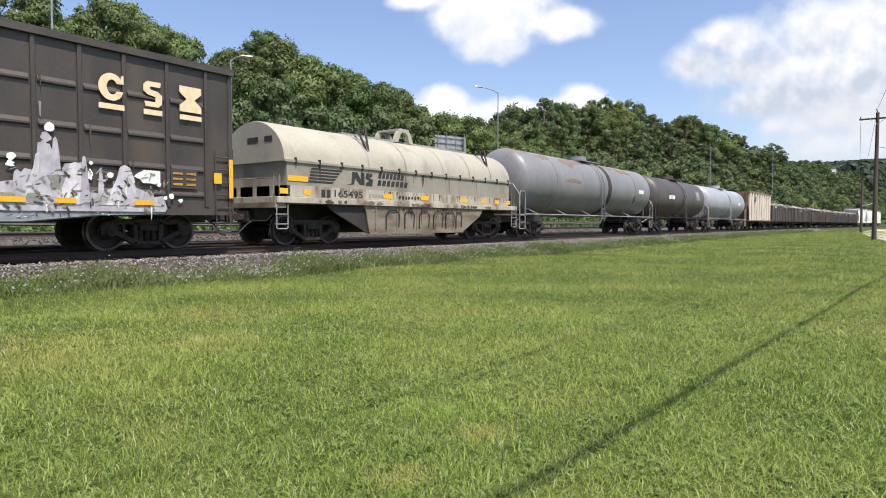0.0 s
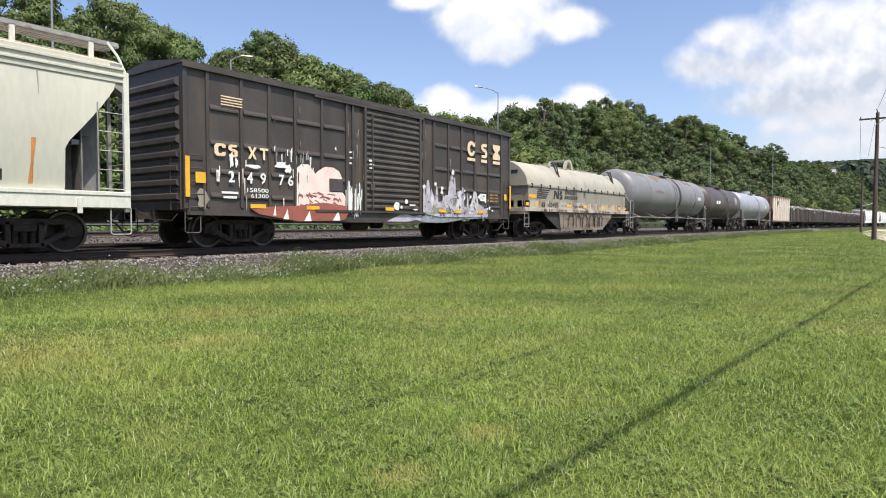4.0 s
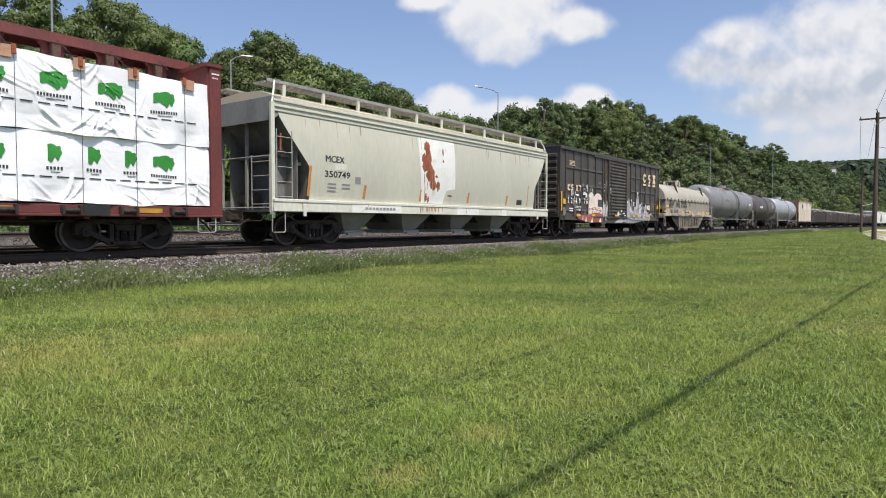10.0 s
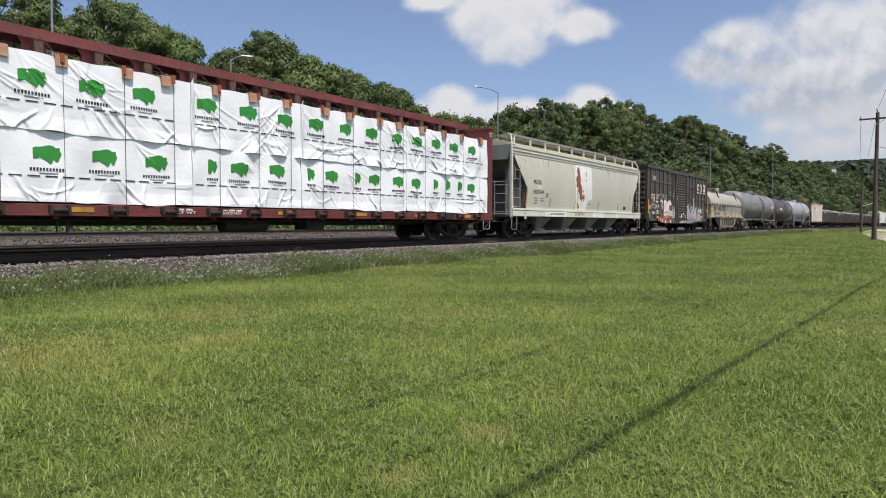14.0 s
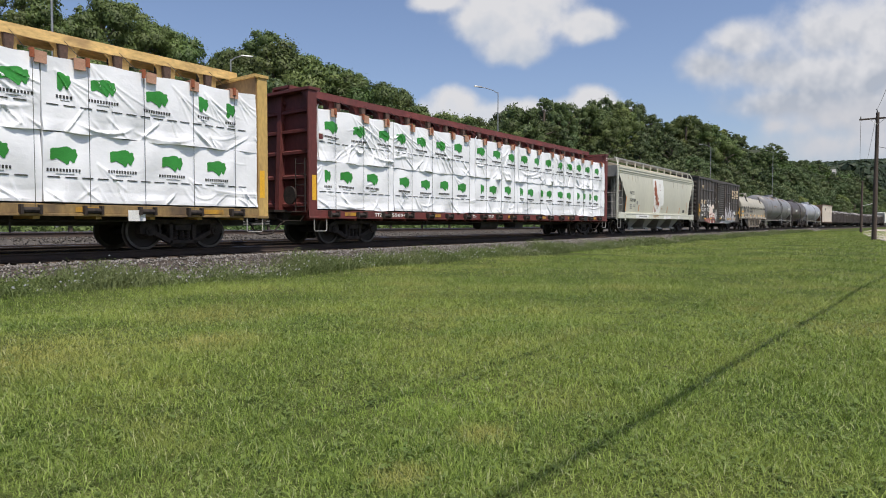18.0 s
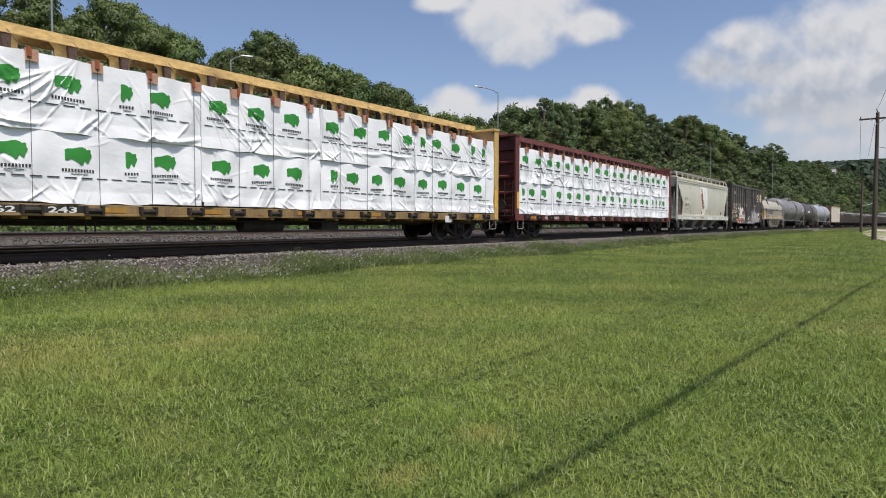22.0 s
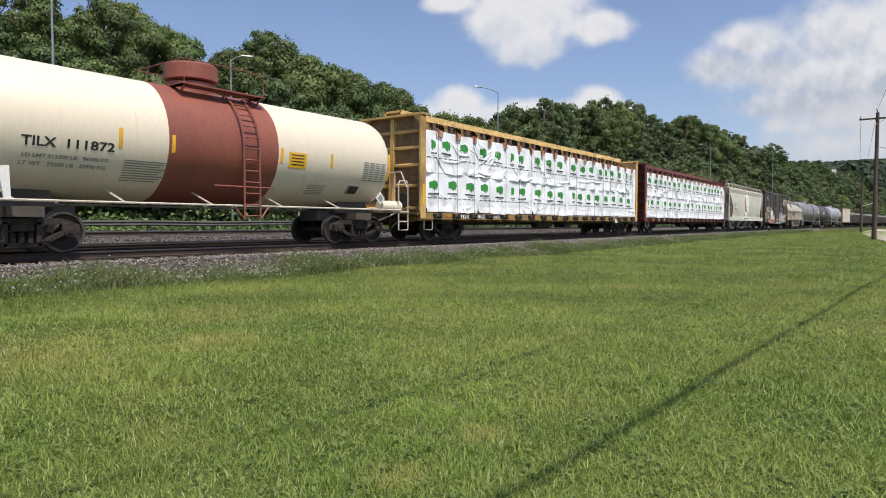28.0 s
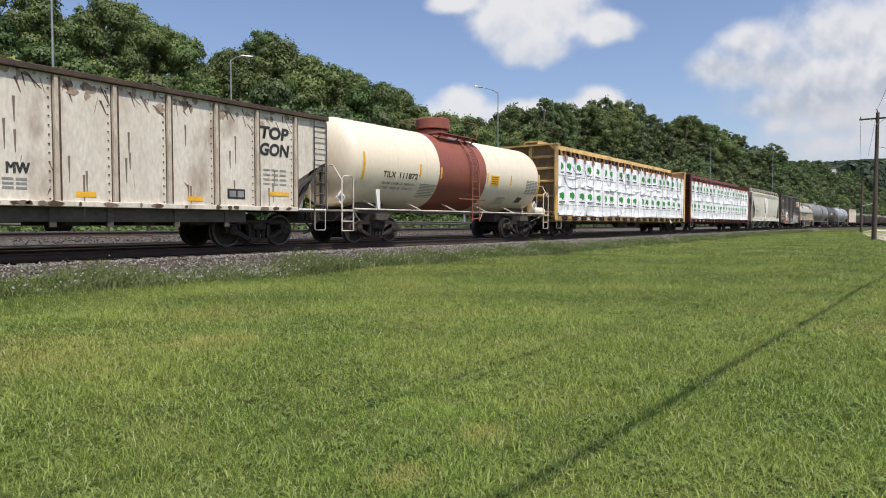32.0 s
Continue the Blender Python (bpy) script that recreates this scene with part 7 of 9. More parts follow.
        for k in range(5):
            xx = x + r.choice((0.2 + abs(r.gauss(0, 0.22)), 1.05 - abs(r.gauss(0, 0.2))))
            zz, l, w, a = 3.70 - abs(r.gauss(0, 0.16)), r.uniform(0.12, 0.42), r.uniform(0.008, 0.028), r.uniform(0.7, 1.6)
            dx, dz = math.cos(a) * l, -math.sin(a) * l
            decal(c, "scrape", [(xx - w, zz), (xx + w, zz), (xx + dx + w * 0.3, zz + dz), (xx + dx - w * 0.3, zz + dz)], ("rustdark", "gonsill", "faintrust", "rustdark")[k % 4], F, rings=1, lift=0.003)
        for k in range(3):
            xx, zz, l = x + r.uniform(0.2, 0.6), r.uniform(1.5, 3.2), r.uniform(0.3, 0.9)
            decal(c, "dirt_run", [(xx - 0.02, zz), (xx + 0.03, zz), (xx + 0.015, zz - l), (xx, zz - l)], "faintrust", F, rings=1, lift=0.0025)
    for k in range(46):
        xx, w = r.uniform(-6.9, 6.9), r.uniform(0.03, 0.12)
        decal(c, "rust_run", blot(xx, 1.06, w * 2, 0.1, k + 200, 9, 0.4), ("rustdark", "faintrust")[k % 2], lambda x, z: -1.601, rings=1, lift=0.003)
    for k in range(26):       # scrapes and rust below the top chord, scuffs lower down
        x = r.uniform(-6.6, 6.7)
        low = r.random() < 0.3
        z = r.uniform(1.25, 2.0) if low else 3.66 - abs(r.gauss(0, 0.2))
        l, a = r.uniform(0.1, 0.45), r.uniform(0.6, 2.2)
        w = r.uniform(0.008, 0.03)
        dx, dz = math.cos(a) * l / 2, -math.sin(a) * l / 2
        decal(c, "scrape", [(x - dx, z - dz), (x + dx * 0.2, z + dz * 0.2 + w), (x + dx, z + dz), (x, z - w)], ("rustdark", "gon_black", "rust")[k % 3], F, rings=1, lift=0.003)
    return c


def dark_gondola(s0, s1, seed):
    c = car("gondola_car", "black rust-stained gondola heaped with scrap", s0, s1)
    h = (s1 - s0) / 2
    bm = bmesh.new()
    for sg in (-1, 1):
        y0, y1 = sorted((sg * 1.44, sg * 1.5))
        box(bm, -h, h, y0, y1, 1.0, 2.9)
        box(bm, -h, h, min(sg * 1.42, sg * 1.58), max(sg * 1.42, sg * 1.58), 2.88, 3.02)
        x0, x1 = sorted((sg * (h - 0.06), sg * h))
        box(bm, x0, x1, -1.44, 1.44, 1.0, 2.98)
    part("body", bm, "gon_black", c)
    bm = bmesh.new()
    box(bm, -h, h, -1.44, 1.44, 0.95, 1.06)
    box(bm, -h, h, -0.4, 0.4, 0.66, 0.95)
    part("underframe", bm, "black", c)
    bm = bmesh.new()
    box(bm, -0.08, 0.08, -1.58, -1.5, 0.95, 2.9)
    pm = mesh_of("side_post", bm, "gon_black", 0)
    for i in range(14):
        for rz in (0, 180):
            o = new("side_post", pm)
            o.parent, o.matrix_basis = c, pose((-h + 0.15 + i * (2 * h - 0.3) / 13), 0, 0, 0, 0, rz)
    for sg in (-1, 1):
        coupler(c, sg * h, sg, 0.6)
        bogie(c, sg * (h - 2.0))
    # scrap heap
    load = thing("scrap_heap", "heap of grey scrap metal in the gondola", "scrap", "loads of scrap", kind="")
    r = np.random.RandomState(seed)
    n = 420
    p = np.stack([r.uniform(-h + 0.3, h - 0.3, n), r.uniform(-1.25, 1.25, n), np.zeros(n)], 1)
    p[:, 2] = 2.75 + 0.45 * r.rand(n) * (1 - (p[:, 1] / 1.5) ** 2) + 0.12 * np.sin(p[:, 0] * 1.3 + seed)
    s = r.uniform(0.1, 0.34, (n, 3)) * np.array([1.4, 1, 0.5])
    cube = np.array([(a, b, d) for a in (-1, 1) for b in (-1, 1) for d in (-1, 1)], float)
    ang = r.uniform(0, 6.28, n)
    v = cube[None] * s[:, None]
    v = v + r.normal(scale=0.04, size=v.shape)
    ca, sa = np.cos(ang)[:, None], np.sin(ang)[:, None]
    v = np.stack([v[..., 0] * ca - v[..., 1] * sa, v[..., 0] * sa + v[..., 1] * ca, v[..., 2] + 0.3 * v[..., 0] * r.normal(size=(n, 1))], -1) + p[:, None]
    f = np.array([(0, 1, 3, 2), (4, 6, 7, 5), (0, 4, 5, 1), (2, 3, 7, 6), (0, 2, 6, 4), (1, 5, 7, 3)])
    faces = (f[None] + 8 * np.arange(n)[:, None, None]).reshape(-1, 4)
    o = new("scrap", raw_mesh("scrap", v.reshape(-1, 3), faces, "stone"))
    o["kind"] = "stuff"
    bm = bmesh.new()
    box(bm, -h + 0.08, h - 0.08, -1.42, 1.42, 1.08, 2.72)
    part("heap_core", bm, "stone", load)
    o.parent = load
    LOADS.append((load, (s0 + s1) / 2, s1 - s0))


def ribbed_hopper():
    c = car("open_hopper_car", "beige ribbed open-top car with rust streaks", 129.4, 142.6)
    h = 6.6
    bm = bmesh.new()
    loft(bm, [[(-h + 1.6, y, 1.1), (h - 1.6, y, 1.1), (h - 0.5, y, 2.4), (h - 0.1, y, 2.7), (h - 0.1, y, 4.2), (-h + 0.1, y, 4.2), (-h + 0.1, y, 2.7), (-h + 0.5, y, 2.4)] for y in (-1.5, 1.5)])
    part("body", bm, "beige", c, smooth=0)
    bm = bmesh.new()
    loft(bm, [[(-0.26, 0, z), (-0.2, -0.12, z), (0.2, -0.12, z), (0.26, 0, z)] for z in (1.05, 4.15)])
    pm = mesh_of("side_rib", bm, "gon_cream", 0)
    for i in range(9):
        for rz in (0, 180):
            o = new("side_rib", pm)
            o.parent, o.matrix_basis = c, pose(-h + 1.0 + i * (2 * h - 2.0) / 8, -1.5 if rz == 0 else 1.5, 0, 0, 0, rz)
    bm = bmesh.new()
    for sg in (-1, 1):
        y0, y1 = sorted((sg * 1.46, sg * 1.64))
        box(bm, -h, h, y0, y1, 4.14, 4.28)
        box(bm, -h, h, y0, y1, 0.96, 1.1)
        for y in (-1.3, 1.3):
            slab(bm, [(sg * (h - 0.1), 1.0), (sg * h, 1.0), (sg * h, 4.2), (sg * (h - 0.1), 4.2)][::sg], y - 0.06, y + 0.06)
    part("frame", bm, "beige", c, smooth=0)
    brake_gear(c, -5, 5)
    for sg in (-1, 1):
        coupler(c, sg * h, sg, 0.6)
        bogie(c, sg * (h - 1.8))
    decal(c, "small_sign", rect(-3.6, -2.9, 3.2, 3.7), "ink", lambda x, z: -1.63, "dark square mark", rings=1)
    return c


# ---- the consist, from the rear to the front ----
cream_gondola()
tilx_tank()
yc = centerbeam("yellow centerbeam flatcar stacked with wrapped lumber", -17.78, 4.88, "yellow", "yellowwood", 3)
lettering(yc, "TTZX", -8.82, -8.2, 0.87, 1.0, "white", lambda x, z: -1.505)
lettering(yc, "862", -7.58, -7.0, 0.87, 1.0, "white", lambda x, z: -1.505)
lettering(yc, "243", -6.42, -5.85, 0.87, 1.0, "white", lambda x, z: -1.505)
decal(yc, "dark_band", rect(-8.9, -5.7, 0.862, 1.02, 2), "ink", lambda x, z: -1.501, "black stencil ground", rings=1, lift=0.001)
mc = centerbeam("maroon centerbeam flatcar stacked with wrapped lumber", 6.36, 29.22, "maroon", "maroon", 8)
lettering(mc, "TTZX", -8.58, -8.05, 0.88, 1.0, "white", lambda x, z: -1.505)
lettering(mc, "556949", -7.72, -6.8, 0.88, 1.0, "white", lambda x, z: -1.505)
decal(mc, "small_sign", [(-11.07, 3.17), (-10.85, 3.17), (-10.85, 3.39), (-11.07, 3.39)], "white", lambda x, z: -1.503, "small white framed mark", rings=1)
decal(mc, "small_sign", [(-11.04, 3.2), (-10.88, 3.2), (-10.88, 3.36), (-11.04, 3.36)], "maroon", lambda x, z: -1.508, rings=1)
lettering(mc, "LT WT", -2.95, -2.45, 0.885, 0.945, "white", lambda x, z: -1.505, weight=0.01)
lettering(mc, "60200", -1.72, -1.15, 0.885, 0.945, "white", lambda x, z: -1.505, weight=0.01)
for a in (-2.95, -2.72, -1.72, -1.5, -1.28):
    decal(mc, "small_print", rect(a, a + 0.17, 0.965, 1.01), "white", lambda x, z: -1.505, rings=1)
for i in range(3):
    decal(mc, "small_print", rect(11.16 + 0.075 * i, 11.225 + 0.075 * i, 4.43, 4.465), "white", lambda x, z: -1.509, rings=1)
    decal(mc, "small_print", rect(11.18 + 0.06 * i, 11.22 + 0.06 * i, 4.33, 4.36), "white", lambda x, z: -1.509, rings=1)
decal(mc, "small_sign", rect(8.0, 8.55, 0.82, 1.06), "ink", lambda x, z: -1.545, "black data panel", rings=1)
decal(yc, "small_sign", rect(7.4, 7.8, 0.7, 0.95), "white", lambda x, z: -1.545, "white square placard", rings=1)
hopper("covered_hopper_car", "pale sage-green covered hopper with a rusted white patch", 30.75, 47.35, "hopper", "sill", True)
boxcar()
coil_car()
plain_tank("large dull grey tank car with a dark middle strap", 79.45, 98.0, "tank_grey", 1.56, ((1.3, 0.5, "black"), (-5.6, 0.04, "tank_grey"), (5.6, 0.04, "tank_grey")),
           ((-3.6, 2.9, 1.6, 0.25, "faintrust"), (-2.0, 4.05, 2.4, 0.3, "faintrust"), (-3.4, 3.9, 1.6, 0.5, "faintrust"), (4.6, 3.95, 2.2, 0.4, "faintrust"), (-6.0, 4.0, 1.5, 0.3, "faintrust"), (6.2, 2.6, 0.9, 0.25, "white"), (5.4, 2.0, 0.3, 0.4, "ink"), (2.4, 4.05, 1.6, 0.25, "faintrust")))
plain_tank("dark brown tank car with small white print", 98.6, 112.4, "tank_brown", 1.5, ((0.6, 0.3, "tank_grey"),), ((-3.9, 2.5, 0.55, 0.28, "white"), (-3.2, 2.5, 0.7, 0.28, "white"), (3.5, 2.6, 0.9, 0.7, "greyink")))
plain_tank("light silver-grey tank car", 113.0, 128.7, "tank_silver", 1.5, ((0.5, 0.25, "tank_grey"),), ((4.0, 2.5, 0.8, 0.3, "white"),))
ribbed_hopper()
for i in range(6):
    dark_gondola(143.5 + 17.3 * i, 159.7 + 17.3 * i, i + 1)
for i in range(3):
    hopper("covered_hopper_car", "white covered hopper far down the line", 247.8 + 17.6 * i, 264.0 + 17.6 * i, "white", "white", False)


def car_rows(s, length):
    """A railcar's poses: its middle lies on the line between its two bogies."""
    rows, h = [], length / 2 - 2.0
    for i in range(0, 33):
        a, b = (track_pose(s + train_shift(i) + k * h).translation for k in (-1, 1))
        d = b - a
        rows.append((i, Matrix.Translation((a + b) / 2) @ Matrix.Rotation(math.atan2(d.y, d.x), 4, "Z")))
    return rows

# ---- trees ----
def crown_mesh(name, rng, height, spread, leaves, size, material, lobes=44, base=0.22):
    """Leaf clumps scattered over the skins of overlapping lobes, with gaps between them."""
    cs = []
    for i in range(lobes):
        t = (i + 0.5) / lobes
        z = height * (base + (0.94 - base) * t)
        wide = spread * (0.35 + 0.95 * math.sin(math.pi * min(1, 0.18 + 0.8 * (1 - t)))) * 0.62
        a = i * 2.399 + rng.uniform(-0.4, 0.4)
        d = wide * rng.uniform(0.25, 1.25) * (1 - 0.75 * t ** 3)
        cs.append((d * math.cos(a), d * math.sin(a), z, spread * rng.choice((0.09, 0.12, 0.15, 0.19, 0.25)) * (1 - 0.25 * t)))
    cs = np.array(cs)
    r = np.random.RandomState(rng.randint(0, 9999))
    pick = r.choice(len(cs), leaves, p=cs[:, 3] ** 2 / (cs[:, 3] ** 2).sum())
    d = r.normal(size=(leaves, 3))
    d /= np.linalg.norm(d, axis=1)[:, None]
    d[:, 2] = np.where(d[:, 2] < -0.35, -d[:, 2], d[:, 2])
    rad = cs[pick, 3] * (0.4 + 0.75 * r.rand(leaves) ** 0.7)
    rad = rad * np.where(r.rand(leaves) < 0.08, 1.35, 1.0)
    p = cs[pick, :3] + d * rad[:, None] * np.array([1, 1, 0.85])
    nrm = d + r.normal(scale=0.55, size=(leaves, 3))
    nrm /= np.linalg.norm(nrm, axis=1)[:, None]
    u = np.cross(nrm, r.normal(size=(leaves, 3)))
    u /= np.linalg.norm(u, axis=1)[:, None]
    w = np.cross(nrm, u)
    s = (size * (0.55 + 0.9 * r.rand(leaves)))[:, None]
    v = np.stack([p - u * s * 0.85 - w * s * 0.5, p + u * s * 0.85 - w * s * 0.5, p + w * s * 0.9], 1).reshape(-1, 3)
    me = raw_mesh(name, v, np.arange(3 * leaves).reshape(-1, 3), material, True)
    soft = d * 0.85 + nrm * 0.4 + np.array([0, 0, 0.1])      # leaves of one bough catch the light together
    soft /= np.linalg.norm(soft, axis=1)[:, None]
    me.normals_split_custom_set_from_vertices(np.repeat(soft, 3, axis=0).tolist())
    return me, cs


def tree(rng, height, spread, leaves, size, material, label):
    t = thing("tree", label, "tree", "trees on the hillside")
    me, cs = crown_mesh("crown", rng, height, spread, leaves, size, material)
    bm = bmesh.new()
    tube(bm, [(0, 0, -1.2), (0.05, 0.05, height * 0.2), (-0.1, 0.08, height * 0.45), (0.05, -0.1, height * 0.8)], 0.022 * height, 7)
    for c in cs[::5]:
        a = Vector((0, 0, max(1.0, c[2] - 2.2)))
        tube(bm, [a, a.lerp(Vector(c[:3]), 0.6) + Vector((0, 0, 0.2)), Vector(c[:3])], 0.007 * height, 5)
    part("trunk", bm, "bark", t)
    o = new("crown", me)
    o.parent = t
    return t


trng = random.Random(11)
SPECIES = (
    (15, 8.5, "leaf", "tall broadleaf tree with a dense dark green crown"),
    (14, 9.0, "leaf", "spreading broadleaf tree with a full green crown"),
    (16, 7.0, "leaf", "slender broadleaf tree with an uneven dark crown"),
    (13, 8.0, "leaf", "broadleaf tree with a ragged green crown"),
    (11, 7.5, "leaf_light", "younger tree with a bright green crown"),
    (8, 7.0, "leaf_light", "low bushy tree with light green leaves"))
NEAR = [tree(trng, h, sp, int(2300 * sp), 0.165, mt, lb) for h, sp, mt, lb in SPECIES]
FAR = [tree(trng, h, sp, int(1000 * sp), 0.25, "leaf_mid" if mt == "leaf" else mt, lb) for h, sp, mt, lb in SPECIES]
TREE_ROWS = (2.0, 8, 16, 26, 37, 47)
used = set()
for row, off in enumerate(TREE_ROWS):
    x = (46 + off) * 0.27 - 4
    while x < 560:
        step = 6.6 if x < 120 else 8.6 if x < 230 else 10.0
        xx = x + trng.uniform(-0.3, 0.3) * step
        y = float(hill_foot(xx)) + off + trng.uniform(-3, 3)
        k = trng.choice((0, 1, 3, 4)) if row < 2 and x > 230 else trng.choice((4, 5, 5, 3)) if row == 0 else trng.choice((4, 5, 3, 1)) if row == 1 else trng.choice((0, 1, 2, 3, 0, 1, 2, 4))
        gz = float(ground_z(xx, y)) - 0.3
        sc = trng.uniform(0.72, 1.0)
        if row >= 2:       # crowns reach towards the ridge line of the hill
            xr = xx
            for _ in range(6):
                xr = xx * (float(hill_foot(xr)) + 50) / y
            top = float(ridge(xr)) * y / (float(hill_foot(xr)) + 50) * trng.choice((0.84, 0.9, 0.95, 0.98, 1.01))
            sc = max(0.5, min(1.35, (top - gz) / (SPECIES[k][0] * 0.98)))
            if row < 4:
                sc = min(sc, trng.uniform(0.8, 1.0))
        wide = sc ** 0.5 * trng.uniform(0.82, 1.08)
        m = Matrix.Translation((xx, y, gz)) @ Matrix.Rotation(trng.uniform(0, 6.28), 4, "Z") @ Matrix.Diagonal((wide, wide, sc, 1))
        src = (NEAR if x < 125 and row > 1 else FAR)[k]
        if src not in used:
            used.add(src)
            src.matrix_basis = m
        else:
            c = copy_thing(src, Matrix())
            c.matrix_basis = m
        x += step

# tall trees that stand out on the ridge: x, y, height of the top, kind
for x, y, top, k in ((49.0, 68.3, 23.4, 3), (57.1, 72.2, 27.3, 0), (60.7, 70.1, 25.6, 1), (67.4, 72.1, 25.9, 1), (69.9, 70.1, 24.4, 0), (86.0, 75.9, 26.0, 2), (90.8, 75.7, 24.9, 2), (92.8, 73.7, 23.1, 2),
                     (139.8, 77.9, 31.0, 0), (160.5, 78.8, 36.3, 2), (174.0, 75.8, 36.5, 1), (192.8, 74.6, 38.3, 0), (239.1, 66.8, 41.4, 0), (250.5, 61.7, 38.9, 1), (255.2, 57.2, 34.0, 1), (282.9, 48.3, 30.9, 0)):
    gz = float(ground_z(x, y)) - 0.3
    sc = (top - gz) / (SPECIES[k][0] * 1.06)
    wide = min(1.35, sc) * trng.uniform(0.85, 1.05) * (0.62 if k == 2 else 1.0)
    c = copy_thing(NEAR[k], Matrix())
    c.matrix_basis = Matrix.Translation((x, y, gz)) @ Matrix.Rotation(trng.uniform(0, 6.28), 4, "Z") @ Matrix.Diagonal((wide, wide, sc, 1))

for src in NEAR + FAR:
    if src not in used:
        for ob in list(src.children) + [src]:
            bpy.data.objects.remove(ob)

def bare_tree(x, y, h):
    """A dead tree: grey forking branches."""
    t = thing("dead_tree", "bare grey dead tree at the foot of the wooded slope", "tree", "", Matrix.Translation((x, y, float(ground_z(x, y)) - 0.2)))
    r = random.Random(77)
    bm, twigs = bmesh.new(), bmesh.new()

    def grow(p, d, l, rad, depth):
        q = p + d * l * 0.5 + Vector((r.uniform(-0.1, 0.1), r.uniform(-0.1, 0.1), 0)) * l
        e = p + d * l
        tube(bm if depth < 2 else twigs, [p, q, e], rad, 5)
        if depth < 4:
            for _ in range(3 if depth else 4):
                nd = (d + Vector((r.uniform(-0.9, 0.9), r.uniform(-0.9, 0.9), r.uniform(-0.25, 0.45)))).normalized()
                grow(p.lerp(e, r.uniform(0.55, 1.0)), nd, l * r.uniform(0.5, 0.72), rad * 0.55, depth + 1)
    grow(Vector((0, 0, 0)), Vector((0.04, 0, 1)), h * 0.42, 0.16, 0)
    trunk = new("trunk", mesh_of("trunk", bm, "deadwood"))
    trunk.parent = t
    o = new("twigs", mesh_of("twigs", twigs, "deadwood"))
    o.parent = t


bare_tree(36.6, float(hill_foot(36.6)) - 3.0, 11.8)

# far woods: clumps over the distant slopes
fr = np.random.RandomState(21)
fx = np.concatenate([fr.uniform(520, 900, 2600), fr.uniform(900, 2600, 2600)])
fy = np.array([float(hill_foot(x)) for x in fx]) - 25 + fr.uniform(0, 150, len(fx))
fz = ground_z(fx, fy)
n = 17
d = fr.normal(size=(len(fx), n, 3))
d /= np.linalg.norm(d, axis=2)[..., None]
d[..., 2] = np.abs(d[..., 2])
rad = fr.uniform(4.5, 7.5, (len(fx), 1, 1))
p = np.stack([fx, fy, fz + 5], 1)[:, None] + d * rad * np.array([1, 1, 1.1])
u = np.cross(d, fr.normal(size=d.shape))
u /= np.linalg.norm(u, axis=2)[..., None]
w = np.cross(d, u)
s = fr.uniform(1.4, 2.6, (len(fx), n, 1))
v = np.stack([p - u * s, p - w * s, p + u * s, p + w * s], 2).reshape(-1, 3)
woods = new("far_woods", raw_mesh("far_woods", v, np.arange(len(v)).reshape(-1, 4), "far_leaf"))
tagged(woods, "distant hazy green woods on the far hills", "woods", kind="stuff")

# undergrowth at the foot of the slope
br = np.random.RandomState(8)
n = 30000
bx = np.concatenate([br.uniform(8, 120, n * 2 // 3), br.uniform(120, 420, n // 3)])
off = br.uniform(-11.5, 3, n)
by = hill_foot(bx) + off
hgt = (0.25 + 1.5 * np.clip((off + 11) / 12, 0, 1)) * (0.6 + 0.8 * np.sin(bx * 0.7) ** 2 * np.sin(bx * 0.23 + 1) ** 2)
bz = ground_z(bx, by) + hgt * br.rand(n)
c = np.stack([bx, by, bz], 1)
dr = br.normal(size=(n, 3))
dr /= np.linalg.norm(dr, axis=1)[:, None]
u = np.cross(dr, br.normal(size=(n, 3)))
u /= np.linalg.norm(u, axis=1)[:, None]
w = np.cross(dr, u)
s = (br.uniform(0.10, 0.24, n) * np.where(bx > 120, 1.8, 1))[:, None]
v = np.stack([c - u * s, c - w * s * 0.6, c + u * s, c + w * s * 0.6], 1).reshape(-1, 3)
brush = new("undergrowth", raw_mesh("undergrowth", v, np.arange(len(v)).reshape(-1, 4), "leaf"))
tagged(brush, "green undergrowth along the foot of the slope", "undergrowth", kind="stuff")

# brush between the trees on the far slope
n = 26000
bx = 190 + 400 * br.rand(n)
off = br.uniform(-3, 26, n)
by = hill_foot(bx) + off
bz = ground_z(bx, by) + 4.5 * br.rand(n) ** 1.3 * (0.5 + 0.5 * np.sin(bx * 0.31 + by) ** 2)
c = np.stack([bx, by, bz], 1)
dr = br.normal(size=(n, 3))
dr /= np.linalg.norm(dr, axis=1)[:, None]
u = np.cross(dr, br.normal(size=(n, 3)))
u /= np.linalg.norm(u, axis=1)[:, None]
w = np.cross(dr, u)
s = br.uniform(0.4, 0.95, (n, 1))
v = np.stack([c - u * s, c - w * s * 0.6, c + u * s, c + w * s * 0.6], 1).reshape(-1, 3)
brush = new("hillside_brush", raw_mesh("hillside_brush", v, np.arange(len(v)).reshape(-1, 4), "leaf"))
tagged(brush, "dense green brush between the trees on the slope", "brush", kind="stuff")
# ---- lawn grass, weeds, loose stones ----
gr = np.random.RandomState(3)


